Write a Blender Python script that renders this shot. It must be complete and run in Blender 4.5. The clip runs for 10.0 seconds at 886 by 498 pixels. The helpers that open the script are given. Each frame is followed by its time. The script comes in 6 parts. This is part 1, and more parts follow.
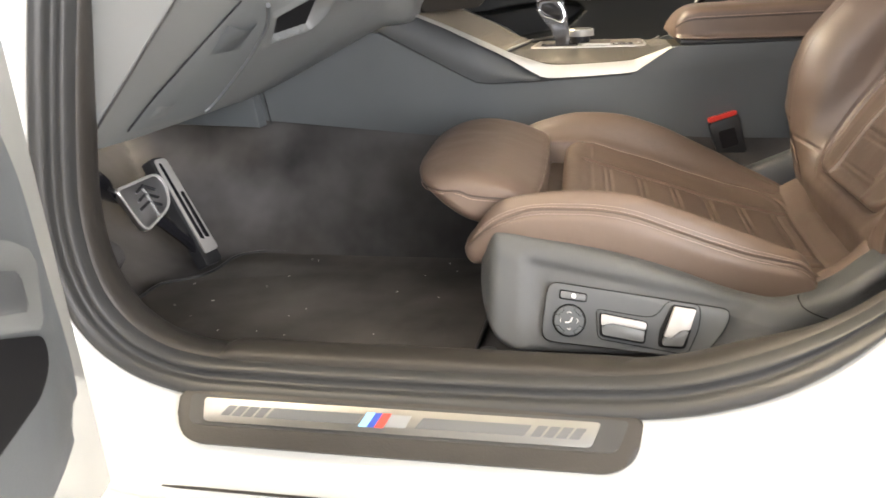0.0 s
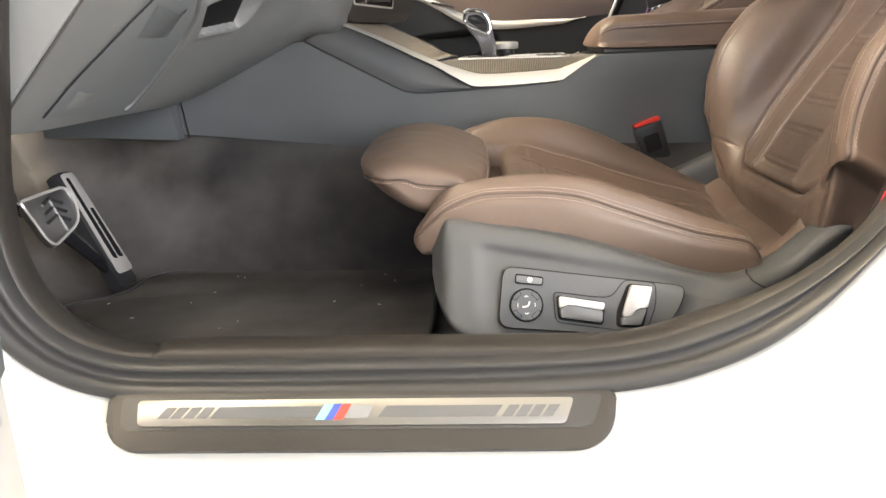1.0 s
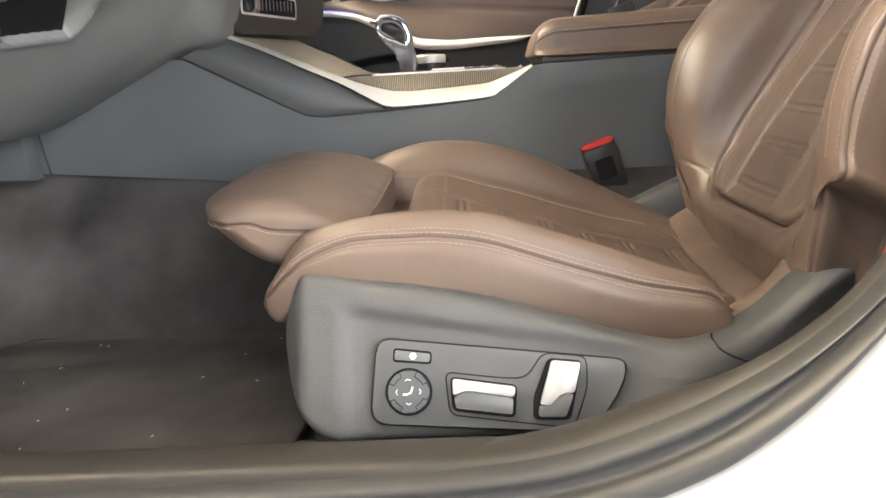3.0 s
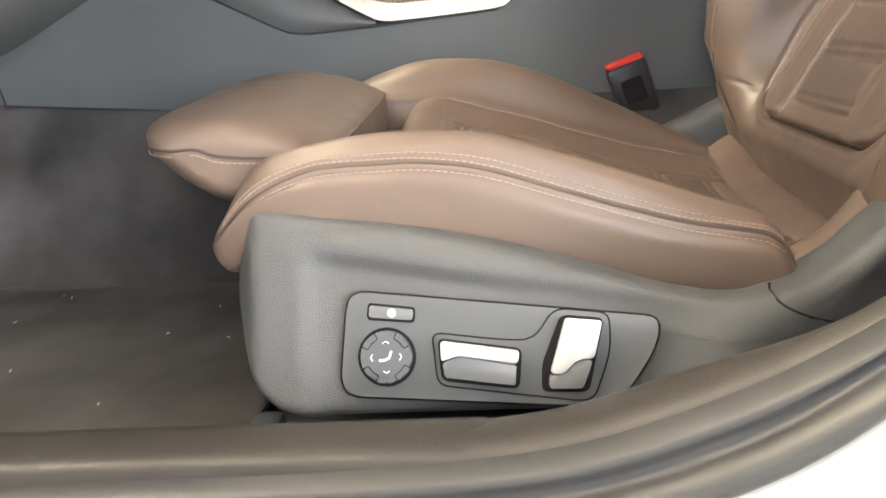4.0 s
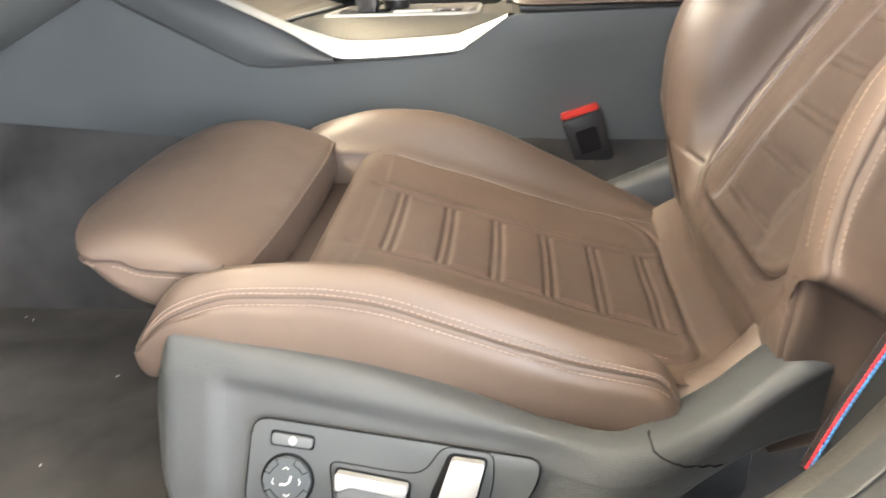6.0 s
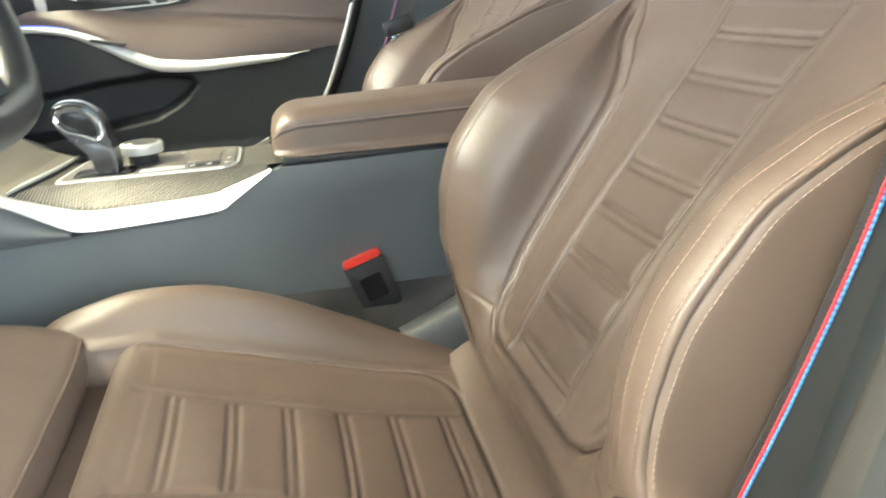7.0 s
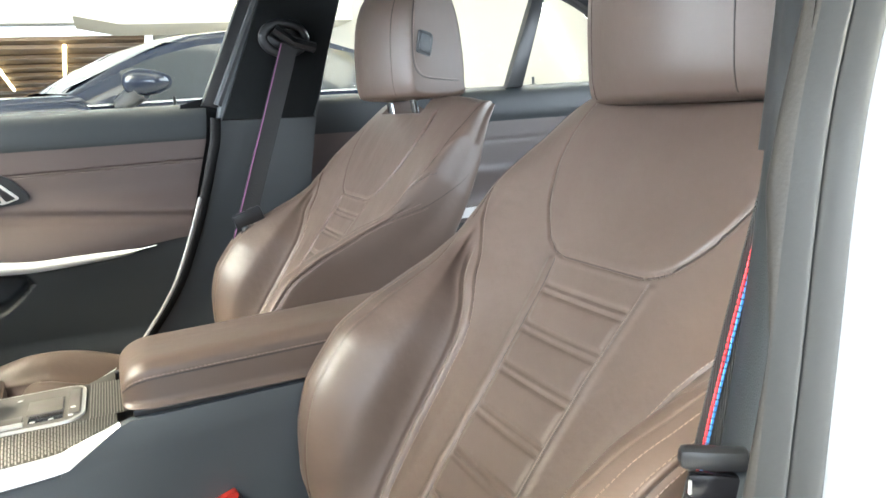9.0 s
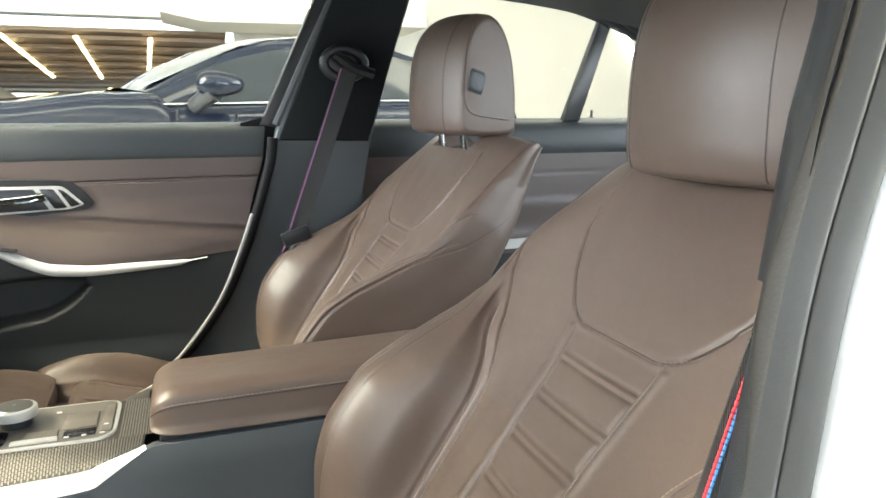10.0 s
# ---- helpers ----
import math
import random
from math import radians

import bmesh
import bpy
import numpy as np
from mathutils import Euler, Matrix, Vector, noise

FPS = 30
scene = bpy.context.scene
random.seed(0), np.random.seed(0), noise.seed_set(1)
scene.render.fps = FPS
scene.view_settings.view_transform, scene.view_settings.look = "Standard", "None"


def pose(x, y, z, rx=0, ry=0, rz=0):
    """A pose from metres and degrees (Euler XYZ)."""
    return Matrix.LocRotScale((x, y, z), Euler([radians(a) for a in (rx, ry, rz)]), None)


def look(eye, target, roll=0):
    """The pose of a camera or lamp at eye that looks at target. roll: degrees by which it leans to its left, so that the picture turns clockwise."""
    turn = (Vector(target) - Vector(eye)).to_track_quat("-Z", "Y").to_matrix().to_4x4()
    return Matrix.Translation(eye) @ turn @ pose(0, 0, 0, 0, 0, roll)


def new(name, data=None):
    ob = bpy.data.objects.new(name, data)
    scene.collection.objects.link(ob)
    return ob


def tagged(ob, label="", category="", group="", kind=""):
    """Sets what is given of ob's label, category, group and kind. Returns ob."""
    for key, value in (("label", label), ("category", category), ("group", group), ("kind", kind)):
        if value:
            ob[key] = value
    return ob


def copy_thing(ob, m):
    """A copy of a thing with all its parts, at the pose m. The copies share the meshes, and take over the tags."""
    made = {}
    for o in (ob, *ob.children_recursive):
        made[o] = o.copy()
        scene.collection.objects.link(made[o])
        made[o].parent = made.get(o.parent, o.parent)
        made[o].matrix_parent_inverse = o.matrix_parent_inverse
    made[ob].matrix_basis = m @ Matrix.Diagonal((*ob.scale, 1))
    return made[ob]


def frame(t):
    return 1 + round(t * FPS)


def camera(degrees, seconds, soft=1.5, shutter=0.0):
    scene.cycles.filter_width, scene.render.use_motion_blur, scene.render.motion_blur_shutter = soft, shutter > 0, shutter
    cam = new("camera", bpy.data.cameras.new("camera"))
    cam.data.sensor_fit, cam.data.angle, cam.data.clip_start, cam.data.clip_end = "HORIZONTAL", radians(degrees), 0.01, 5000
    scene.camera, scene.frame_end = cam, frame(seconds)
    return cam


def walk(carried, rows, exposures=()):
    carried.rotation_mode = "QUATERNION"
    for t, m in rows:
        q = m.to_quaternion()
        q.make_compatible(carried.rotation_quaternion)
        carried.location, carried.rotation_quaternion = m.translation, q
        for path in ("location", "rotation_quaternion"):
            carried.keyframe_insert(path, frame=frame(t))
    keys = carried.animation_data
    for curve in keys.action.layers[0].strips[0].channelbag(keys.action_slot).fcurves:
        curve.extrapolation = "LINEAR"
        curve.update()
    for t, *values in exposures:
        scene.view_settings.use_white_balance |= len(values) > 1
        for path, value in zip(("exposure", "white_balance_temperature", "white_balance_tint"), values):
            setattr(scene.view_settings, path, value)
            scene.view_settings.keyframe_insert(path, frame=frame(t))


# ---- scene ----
cam = camera(62.6, 10.0, shutter=0.35)
PATH = [
    (0, (0.18, -0.626, 0.839), (-0.178, 1.208, 0.129), -2.6),
    (0.5, (0.159, -0.641, 0.785), (-0.032, 1.244, 0.145), -2.1),
    (1, (0.119, -0.628, 0.754), (0.029, 1.287, 0.184), -1.8),
    (1.5, (0.093, -0.628, 0.739), (0.06, 1.304, 0.221), -1.4),
    (2, (0.111, -0.609, 0.743), (0.094, 1.331, 0.257), -1.3),
    (2.5, (0.186, -0.518, 0.743), (0.15, 1.426, 0.274), -2.1),
    (2.7, (0.216, -0.47, 0.731), (0.157, 1.475, 0.268), -2.6),
    (3.8, (0.246, -0.296, 0.672), (0.116, 1.614, 0.093), -4.6),
    (4, (0.251, -0.286, 0.668), (0.097, 1.611, 0.053), -4.3),
    (4.5, (0.255, -0.252, 0.715), (0.027, 1.59, -0.03), -2.8),
    (5, (0.292, -0.23, 0.763), (-0.042, 1.556, -0.073), -1.7),
    (5.2, (0.311, -0.23, 0.775), (-0.042, 1.54, -0.087), -1.4),
    (6.3, (0.329, -0.252, 0.826), (0.323, 1.594, 0.058), -2.1),
    (6.5, (0.323, -0.199, 0.84), (0.461, 1.659, 0.112), -2.0),
    (7, (0.345, -0.154, 0.886), (0.729, 1.689, 0.209), -3.4),
    (7.5, (0.351, -0.143, 0.927), (0.956, 1.667, 0.328), -4.1),
    (8, (0.355, -0.144, 0.954), (1.08, 1.647, 0.44), -4.3),
    (8.5, (0.353, -0.152, 0.988), (1.13, 1.636, 0.544), -4.1),
    (9, (0.353, -0.158, 1.02), (1.151, 1.634, 0.631), -3.5),
    (9.5, (0.361, -0.165, 1.049), (1.131, 1.645, 0.687), -2.2),
    (10, (0.389, -0.17, 1.073), (1.036, 1.686, 0.702), -0.1),
]
# seconds, stops, kelvin, tint
LIGHT = [(0, 0.12, 6500, 12), (2.5, 0.22, 6450, 12), (4.0, 0.46, 6350, 11), (5.0, 0.86, 6300, 11), (6.5, 0.6, 6000, 4), (7.0, 0.74, 5800, -3), (7.5, 0.68, 5600, -3), (8.5, 0.5, 5500, 2), (9.5, 0.36, 5650, 4), (10, 0.2, 5750, 2)]
walk(cam, [(t, look(eye, target, roll)) for t, eye, target, roll in PATH], LIGHT)


# ---- world and light ----
world = bpy.data.worlds.new("sky")
scene.world = world
world.use_nodes = True
_n, _l = world.node_tree.nodes, world.node_tree.links
_sky = _n.new("ShaderNodeTexSky")
_sky.sky_type, _sky.sun_disc = "NISHITA", False
_sky.sun_elevation, _sky.sun_rotation = radians(48), radians(200)
_l.new(_sky.outputs[0], _n["Background"].inputs[0])
_n["Background"].inputs[1].default_value = 0.06


def area_lamp(name, eye, target, w, h, power, color):
    d = bpy.data.lights.new(name, "AREA")
    d.shape, d.size, d.size_y, d.energy, d.color = "RECTANGLE", w, h, power, color
    ob = new(name, d)
    ob.matrix_world = look(eye, target)
    return ob


sun = bpy.data.lights.new("sun", "SUN")
sun.energy, sun.angle, sun.color = 0.3, radians(12), (1.0, 0.95, 0.88)
new("sun", sun).matrix_world = look((1.5, -6, 6), (0, 0, 0))
# daylight through the open front of the showroom and its glazed end
area_lamp("daylight_front", (-1.9, -2.6, 2.4), (0.5, 0.5, 0.7), 4.0, 1.8, 120, (1.0, 0.965, 0.955))
area_lamp("daylight_side", (3.9, -3.8, 1.7), (0.0, 0.5, 0.6), 4.5, 2.8, 700, (1.0, 0.975, 0.96))
area_lamp("daylight_windscreen", (-4.2, 0.6, 2.4), (0.3, 0.7, 0.7), 4.0, 2.0, 760, (1.0, 0.97, 0.95))
# warm lamps of the hall ceiling, seen from the seats through the windscreen
area_lamp("hall_ceiling_light", (-2.0, 0.5, 3.75), (0.25, 0.5, 0.5), 3.0, 2.4, 1050, (1.0, 0.83, 0.56))
area_lamp("hall_ceiling_light", (-3.6, 0.6, 3.5), (0.3, 0.6, 0.6), 4.0, 2.4, 380, (1.0, 0.83, 0.56))
area_lamp("daylight_rear", (5.5, 2.0, 2.8), (0.8, 0.8, 1.0), 4.0, 2.4, 600, (1.0, 0.96, 0.90))
area_lamp("hall_ceiling_light", (0.6, 2.3, 4.1), (0.6, 2.4, 0), 8.0, 0.5, 160, (1.0, 0.85, 0.6))

# ---- materials ----


def material(name, base, rough=0.5, metal=0.0, var=0.12, scale=8.0, bump=0.0, bscale=400.0, kind="noise", coat=0.0, spec=0.5, wear=0.0, soft=0.0):
    m = bpy.data.materials.new(name)
    m.use_nodes = True
    n, l = m.node_tree.nodes, m.node_tree.links
    b = n["Principled BSDF"]
    tc = n.new("ShaderNodeTexCoord")
    b.inputs["Roughness"].default_value, b.inputs["Metallic"].default_value = rough, metal
    b.inputs["Coat Weight"].default_value, b.inputs["Coat Roughness"].default_value = coat, 0.04
    b.inputs["Specular IOR Level"].default_value = spec
    big = n.new("ShaderNodeTexNoise")
    big.inputs["Scale"].default_value, big.inputs["Detail"].default_value = scale, 4
    l.new(tc.outputs["Object"], big.inputs["Vector"])
    ramp = n.new("ShaderNodeMapRange")
    ramp.inputs["From Min"].default_value, ramp.inputs["From Max"].default_value = 0.15, 0.85
    ramp.inputs["To Min"].default_value, ramp.inputs["To Max"].default_value = 1 - var, 1 + var
    l.new(big.outputs["Fac"], ramp.inputs["Value"])
    mul = n.new("ShaderNodeVectorMath")
    mul.operation = "SCALE"
    mul.inputs[0].default_value = base
    l.new(ramp.outputs[0], mul.inputs["Scale"])
    l.new(mul.outputs[0], b.inputs["Base Color"])
    rr = n.new("ShaderNodeMapRange")
    rr.inputs["From Min"].default_value, rr.inputs["From Max"].default_value = 0.15, 0.85
    rr.inputs["To Min"].default_value, rr.inputs["To Max"].default_value = max(rough - 0.05 - wear, 0.02), min(rough + 0.05 + wear, 1)
    l.new(big.outputs["Fac"], rr.inputs["Value"])
    l.new(rr.outputs[0], b.inputs["Roughness"])
    if bump:
        if kind == "voronoi":
            t = n.new("ShaderNodeTexVoronoi")
            t.feature = "DISTANCE_TO_EDGE"
            out = t.outputs["Distance"]
        elif kind == "wave":
            t = n.new("ShaderNodeTexWave")
            out = t.outputs["Fac"]
        else:
            t = n.new("ShaderNodeTexNoise")
            t.inputs["Detail"].default_value = 3
            out = t.outputs["Fac"]
        t.inputs["Scale"].default_value = bscale
        l.new(tc.outputs["Object"], t.inputs["Vector"])
        bp = n.new("ShaderNodeBump")
        bp.inputs["Strength"].default_value, bp.inputs["Distance"].default_value = bump, 0.0006
        l.new(out, bp.inputs["Height"])
        l.new(bp.outputs[0], b.inputs["Normal"])
        if soft:  # broad creases under the grain
            w = n.new("ShaderNodeTexNoise")
            w.inputs["Scale"].default_value, w.inputs["Detail"].default_value = 38, 3
            l.new(tc.outputs["Object"], w.inputs["Vector"])
            b2 = n.new("ShaderNodeBump")
            b2.inputs["Strength"].default_value, b2.inputs["Distance"].default_value = soft, 0.004
            l.new(w.outputs["Fac"], b2.inputs["Height"])
            l.new(b2.outputs[0], bp.inputs["Normal"])
    return m


def glowing(name, color, strength):
    m = bpy.data.materials.new(name)
    m.use_nodes = True
    b = m.node_tree.nodes["Principled BSDF"]
    b.inputs["Base Color"].default_value = (*color, 1)
    b.inputs["Emission Color"].default_value, b.inputs["Emission Strength"].default_value = (*color, 1), strength
    return m


def glass(name, tint, rough=0.0):
    m = bpy.data.materials.new(name)
    m.use_nodes = True
    b = m.node_tree.nodes["Principled BSDF"]
    b.inputs["Base Color"].default_value = (*tint, 1)
    b.inputs["Transmission Weight"].default_value, b.inputs["Roughness"].default_value, b.inputs["IOR"].default_value = 1, rough, 1.02
    return m


LEATHER = material("leather_brown", (0.107, 0.0765, 0.060), 0.43, var=0.16, scale=7, soft=0.22, bump=0.10, bscale=620, kind="voronoi", wear=0.04)
LEATHERDARK = material("seam_leather", (0.045, 0.030, 0.024), 0.5, var=0.1, scale=20)
STITCH = material("stitch_thread", (0.27, 0.20, 0.165), 0.7, var=0.15, scale=200)
SEATGREY = material("seat_plastic", (0.054, 0.057, 0.059), 0.42, var=0.08, scale=12, bump=0.8, bscale=750, kind="voronoi")
PANELGREY = material("console_plastic", (0.078, 0.086, 0.092), 0.5, var=0.10, scale=9, bump=0.3, bscale=600)
DASHGREY = material("dash_plastic", (0.130, 0.137, 0.140), 0.48, var=0.10, scale=9, bump=0.3, bscale=600, kind="voronoi")
FUSE = material("fuse_plastic", (0.115, 0.125, 0.132), 0.45, var=0.06, scale=9, bump=0.15, bscale=500)
SHOULDER = material("shoulder_plastic", (0.032, 0.037, 0.040), 0.5, var=0.1, scale=9, bump=0.3, bscale=600, kind="voronoi")
COVERGREY = material("cover_plastic", (0.062, 0.070, 0.076), 0.45, var=0.06, scale=9, bump=0.15, bscale=500)
SATIN = material("satin_panel", (0.066, 0.071, 0.076), 0.40, metal=0.0, var=0.05, scale=20)
BLACK = material("black_plastic", (0.018, 0.019, 0.021), 0.35, var=0.15, scale=20)
GLOSSBLACK = material("gloss_black", (0.010, 0.010, 0.012), 0.14, var=0.1, scale=10, spec=0.3)
# the carpet's strong colour variation paints in shadows and light patches
CARPET = material("carpet", (0.064, 0.062, 0.062), 0.95, var=1.2, scale=5, bump=1.0, bscale=900, spec=0.15)
MAT = material("mat_velour", (0.078, 0.073, 0.068), 0.95, var=0.9, scale=6, bump=1.0, bscale=1100, spec=0.15)
WHITE = material("white_paint", (0.36, 0.367, 0.36), 0.25, var=0.012, scale=4, coat=0.7)
RUBBER = material("rubber_seal", (0.026, 0.027, 0.028), 0.42, spec=0.3, var=0.15, scale=6, bump=0.2, bscale=300)
TRIM = material("sill_trim", (0.026, 0.024, 0.022), 0.45, spec=0.25, var=0.15, scale=7, bump=0.3, bscale=500)
ALU = material("brushed_aluminium", (0.20, 0.197, 0.186), 0.42, metal=1.0, var=0.06, scale=30)
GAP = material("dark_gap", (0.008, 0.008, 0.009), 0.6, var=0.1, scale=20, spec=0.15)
CHROME = material("chrome", (0.45, 0.46, 0.47), 0.14, metal=1.0, var=0.02, scale=10)
SILVER = material("satin_silver", (0.56, 0.56, 0.545), 0.36, metal=0.55, var=0.04, scale=20)
GOLDMESH = material("mesh_aluminium", (0.24, 0.228, 0.208), 0.45, metal=0.6, var=0.05, scale=20, bump=1.0, bscale=330, kind="voronoi")
MESHBASE = material("mesh_ground", (0.085, 0.079, 0.070), 0.5, metal=0.6, var=0.05, scale=20)
PLATE = material("selector_plate", (0.17, 0.155, 0.14), 0.32, metal=0.4, var=0.06, scale=30)
DOORDARK = material("door_plastic", (0.017, 0.020, 0.022), 0.5, var=0.12, scale=9, bump=0.35, bscale=600, kind="voronoi")
SWITCH = material("switch_silver", (0.36, 0.36, 0.357), 0.34, metal=0.25, var=0.03, scale=40)
STRIP = material("door_strip", (0.74, 0.74, 0.73), 0.35, metal=0.25, var=0.03, scale=20)
LIDGOLD = material("lid_metal", (0.30, 0.26, 0.205), 0.45, metal=0.6, var=0.08, scale=20)
HANDLE = material("handle_metal", (0.34, 0.34, 0.35), 0.34, metal=1.0, var=0.05, scale=30)
KEYGREY = material("key_plastic", (0.10, 0.105, 0.11), 0.35, var=0.06, scale=30)
SATINCHROME = material("satin_chrome", (0.11, 0.11, 0.115), 0.30, metal=1.0, var=0.05, scale=30)
MARK = material("white_mark", (0.6, 0.6, 0.6), 0.5, var=0.05, scale=50)
RED = material("red_plastic", (0.55, 0.035, 0.022), 0.35, var=0.06, scale=40)
BLUE = material("blue_thread", (0.10, 0.32, 0.75), 0.6, var=0.1, scale=300)
REDTHREAD = material("red_thread", (0.75, 0.04, 0.05), 0.6, var=0.1, scale=300)
PINKTHREAD = material("violet_thread", (0.30, 0.13, 0.27), 0.6, var=0.1, scale=300)
WEB = material("belt_webbing", (0.030, 0.031, 0.031), 0.75, var=0.15, scale=80, bump=1.0, bscale=350, kind="wave")
DOORVINYL = material("door_vinyl", (0.088, 0.068, 0.063), 0.42, var=0.07, scale=8, bump=0.35, bscale=600, kind="voronoi")
HEADLINER = material("headliner", (0.022, 0.024, 0.027), 0.9, var=0.15, scale=15, bump=0.5, bscale=500)
PILLARBLACK = material("pillar_fabric", (0.011, 0.0125, 0.0135), 0.85, var=0.15, scale=15, bump=0.4, bscale=500, spec=0.2)
LINT = material("lint", (0.6, 0.58, 0.54), 0.9, var=0.2, scale=100)
GLASS = glass("clear_glass", (0.93, 0.96, 0.95))
DARKGLASS = material("tinted_glass", (0.012, 0.014, 0.016), 0.05, var=0.1, scale=3, spec=0.3)
NAVY = material("dark_blue_paint", (0.008, 0.010, 0.017), 0.06, var=0.05, scale=3, spec=0.25)
TYRE = material("tyre_rubber", (0.02, 0.02, 0.02), 0.8, var=0.2, scale=30)
CONCRETE = material("showroom_floor", (0.508, 0.492, 0.467), 0.35, var=0.10, scale=1.5, bump=0.2, bscale=60)
PLASTER = material("cream_plaster", (0.52, 0.495, 0.43), 0.8, var=0.06, scale=1.2, bump=0.3, bscale=80)
WHITEWALL = material("white_plaster", (0.72, 0.71, 0.68), 0.8, var=0.04, scale=1.2, bump=0.3, bscale=80)
SLAT = material("ceiling_wood", (0.16, 0.105, 0.06), 0.6, var=0.2, scale=3)
LED = glowing("led_strip", (1.0, 0.80, 0.42), 9.0)
LEDHALL = glowing("hall_led", (1.0, 0.78, 0.42), 14.0)
DAY = glowing("daylight_backdrop", (1.0, 0.99, 0.96), 2.2)

# ---- mesh tools ----
ORIGIN = {}


def thing(name, at, label, category, group="", kind=""):
    ob = new(name)
    ob.empty_display_size = 0.05
    ob.location = at
    ORIGIN[ob.name] = Vector(at)
    return tagged(ob, label, category, group, kind)


def part(name, bm, mat, parent=None, label="", sharp=38.0):
    """One mesh object from a bmesh in world places."""
    me = bpy.data.meshes.new(name)
    bmesh.ops.recalc_face_normals(bm, faces=bm.faces)
    for f in bm.faces:
        f.smooth = True
    lim = radians(sharp)
    for e in bm.edges:
        if len(e.link_faces) == 2 and e.calc_face_angle(0) > lim:
            e.smooth = False
    o = ORIGIN[parent.name] if parent else Vector((0, 0, 0))
    bmesh.ops.translate(bm, verts=bm.verts, vec=-o)
    bm.to_mesh(me)
    bm.free()
    me.materials.append(mat)
    ob = new(name, me)
    if parent:
        ob.parent = parent
        ORIGIN[ob.name] = o
    if label:
        ob["label"] = label
    return ob


def lone(name, bm, mat, label, category, group="", kind="", sharp=38.0):
    """A thing or piece of the setting that is one mesh."""
    return tagged(part(name, bm, mat, sharp=sharp), label, category, group, kind)


def grid(P, closed_u=False, closed_v=False, caps=False, bm=None):
    """A sheet over an array of places P[i][j]; caps close the ends of a tube (rows are rings)."""
    bm = bm or bmesh.new()
    nu, nv = len(P), len(P[0])
    vs = [[bm.verts.new(Vector(map(float, p))) for p in row] for row in P]
    for i in range(nu if closed_u else nu - 1):
        for j in range(nv if closed_v else nv - 1):
            a, b, c, d = vs[i][j], vs[(i + 1) % nu][j], vs[(i + 1) % nu][(j + 1) % nv], vs[i][(j + 1) % nv]
            bm.faces.new((a, b, c, d))
    if caps:
        bm.faces.new(vs[0])
        bm.faces.new(list(reversed(vs[-1])))
    return bm


def hermite(x, xs, ys):
    """A smooth line through points, at x (an array); ys may have more columns."""
    xs, ys, x = np.asarray(xs, float), np.asarray(ys, float), np.asarray(x, float)
    if ys.ndim == 1:
        return hermite(x, xs, ys[:, None])[..., 0]
    d = np.diff(ys, axis=0) / np.diff(xs)[:, None]
    m = np.vstack([d[:1], np.where(d[1:] * d[:-1] > 0, 2 * d[1:] * d[:-1] / (d[1:] + d[:-1] + 1e-12), 0), d[-1:]])
    i = np.clip(np.searchsorted(xs, x, side="right") - 1, 0, len(xs) - 2)
    h = (xs[i + 1] - xs[i])[..., None]
    t = np.clip((x - xs[i])[..., None] / h, 0, 1)
    return (2 * t**3 - 3 * t**2 + 1) * ys[i] + (t**3 - 2 * t**2 + t) * h * m[i] + (3 * t**2 - 2 * t**3) * ys[i + 1] + (t**3 - t**2) * h * m[i + 1]


def catmull(pts, n, closed=False):
    """n places along a round line through pts."""
    p = np.asarray(pts, float)
    k = len(p)
    t = np.linspace(0, k if closed else k - 1, n, endpoint=not closed)
    i = np.minimum(t.astype(int), (k if closed else k - 1) - 1)
    f = (t - i)[:, None]
    if closed:
        a, b, c, d = p[(i - 1) % k], p[i % k], p[(i + 1) % k], p[(i + 2) % k]
    else:
        a, b, c, d = p[np.maximum(i - 1, 0)], p[i], p[np.minimum(i + 1, k - 1)], p[np.minimum(i + 2, k - 1)]
    return 0.5 * (2 * b + (c - a) * f + (2 * a - 5 * b + 4 * c - d) * f**2 + (3 * b - a - 3 * c + d) * f**3)


def even(pts, step, closed=False):
    """Places at even steps along a polyline."""
    p = np.asarray(pts, float)
    if closed:
        p = np.vstack([p, p[:1]])
    s = np.r_[0, np.cumsum(np.linalg.norm(np.diff(p, axis=0), axis=1))]
    n = max(int(round(s[-1] / step)), 2)
    q = np.linspace(0, s[-1], n + 1)
    out = np.stack([np.interp(q, s, p[:, c]) for c in range(p.shape[1])], 1)
    return out[:-1] if closed else out


def tube(pts, r, seg=10, closed=False, bm=None, flat=1.0):
    p = [Vector(map(float, q)) for q in pts]
    rows, up = [], None
    for i, q in enumerate(p):
        a = p[(i - 1) % len(p)] if closed or i else q
        b = p[(i + 1) % len(p)] if closed or i < len(p) - 1 else q
        t = (b - a).normalized()
        if up is None:
            up = t.orthogonal().normalized()
        up = (up - t * up.dot(t)).normalized()
        side = t.cross(up)
        rad = r[i] if hasattr(r, "__len__") else r
        rows.append([q + up * rad * math.cos(2 * math.pi * k / seg) + side * rad * flat * math.sin(2 * math.pi * k / seg) for k in range(seg)])
    return grid(rows, closed_u=closed, closed_v=True, caps=not closed, bm=bm)


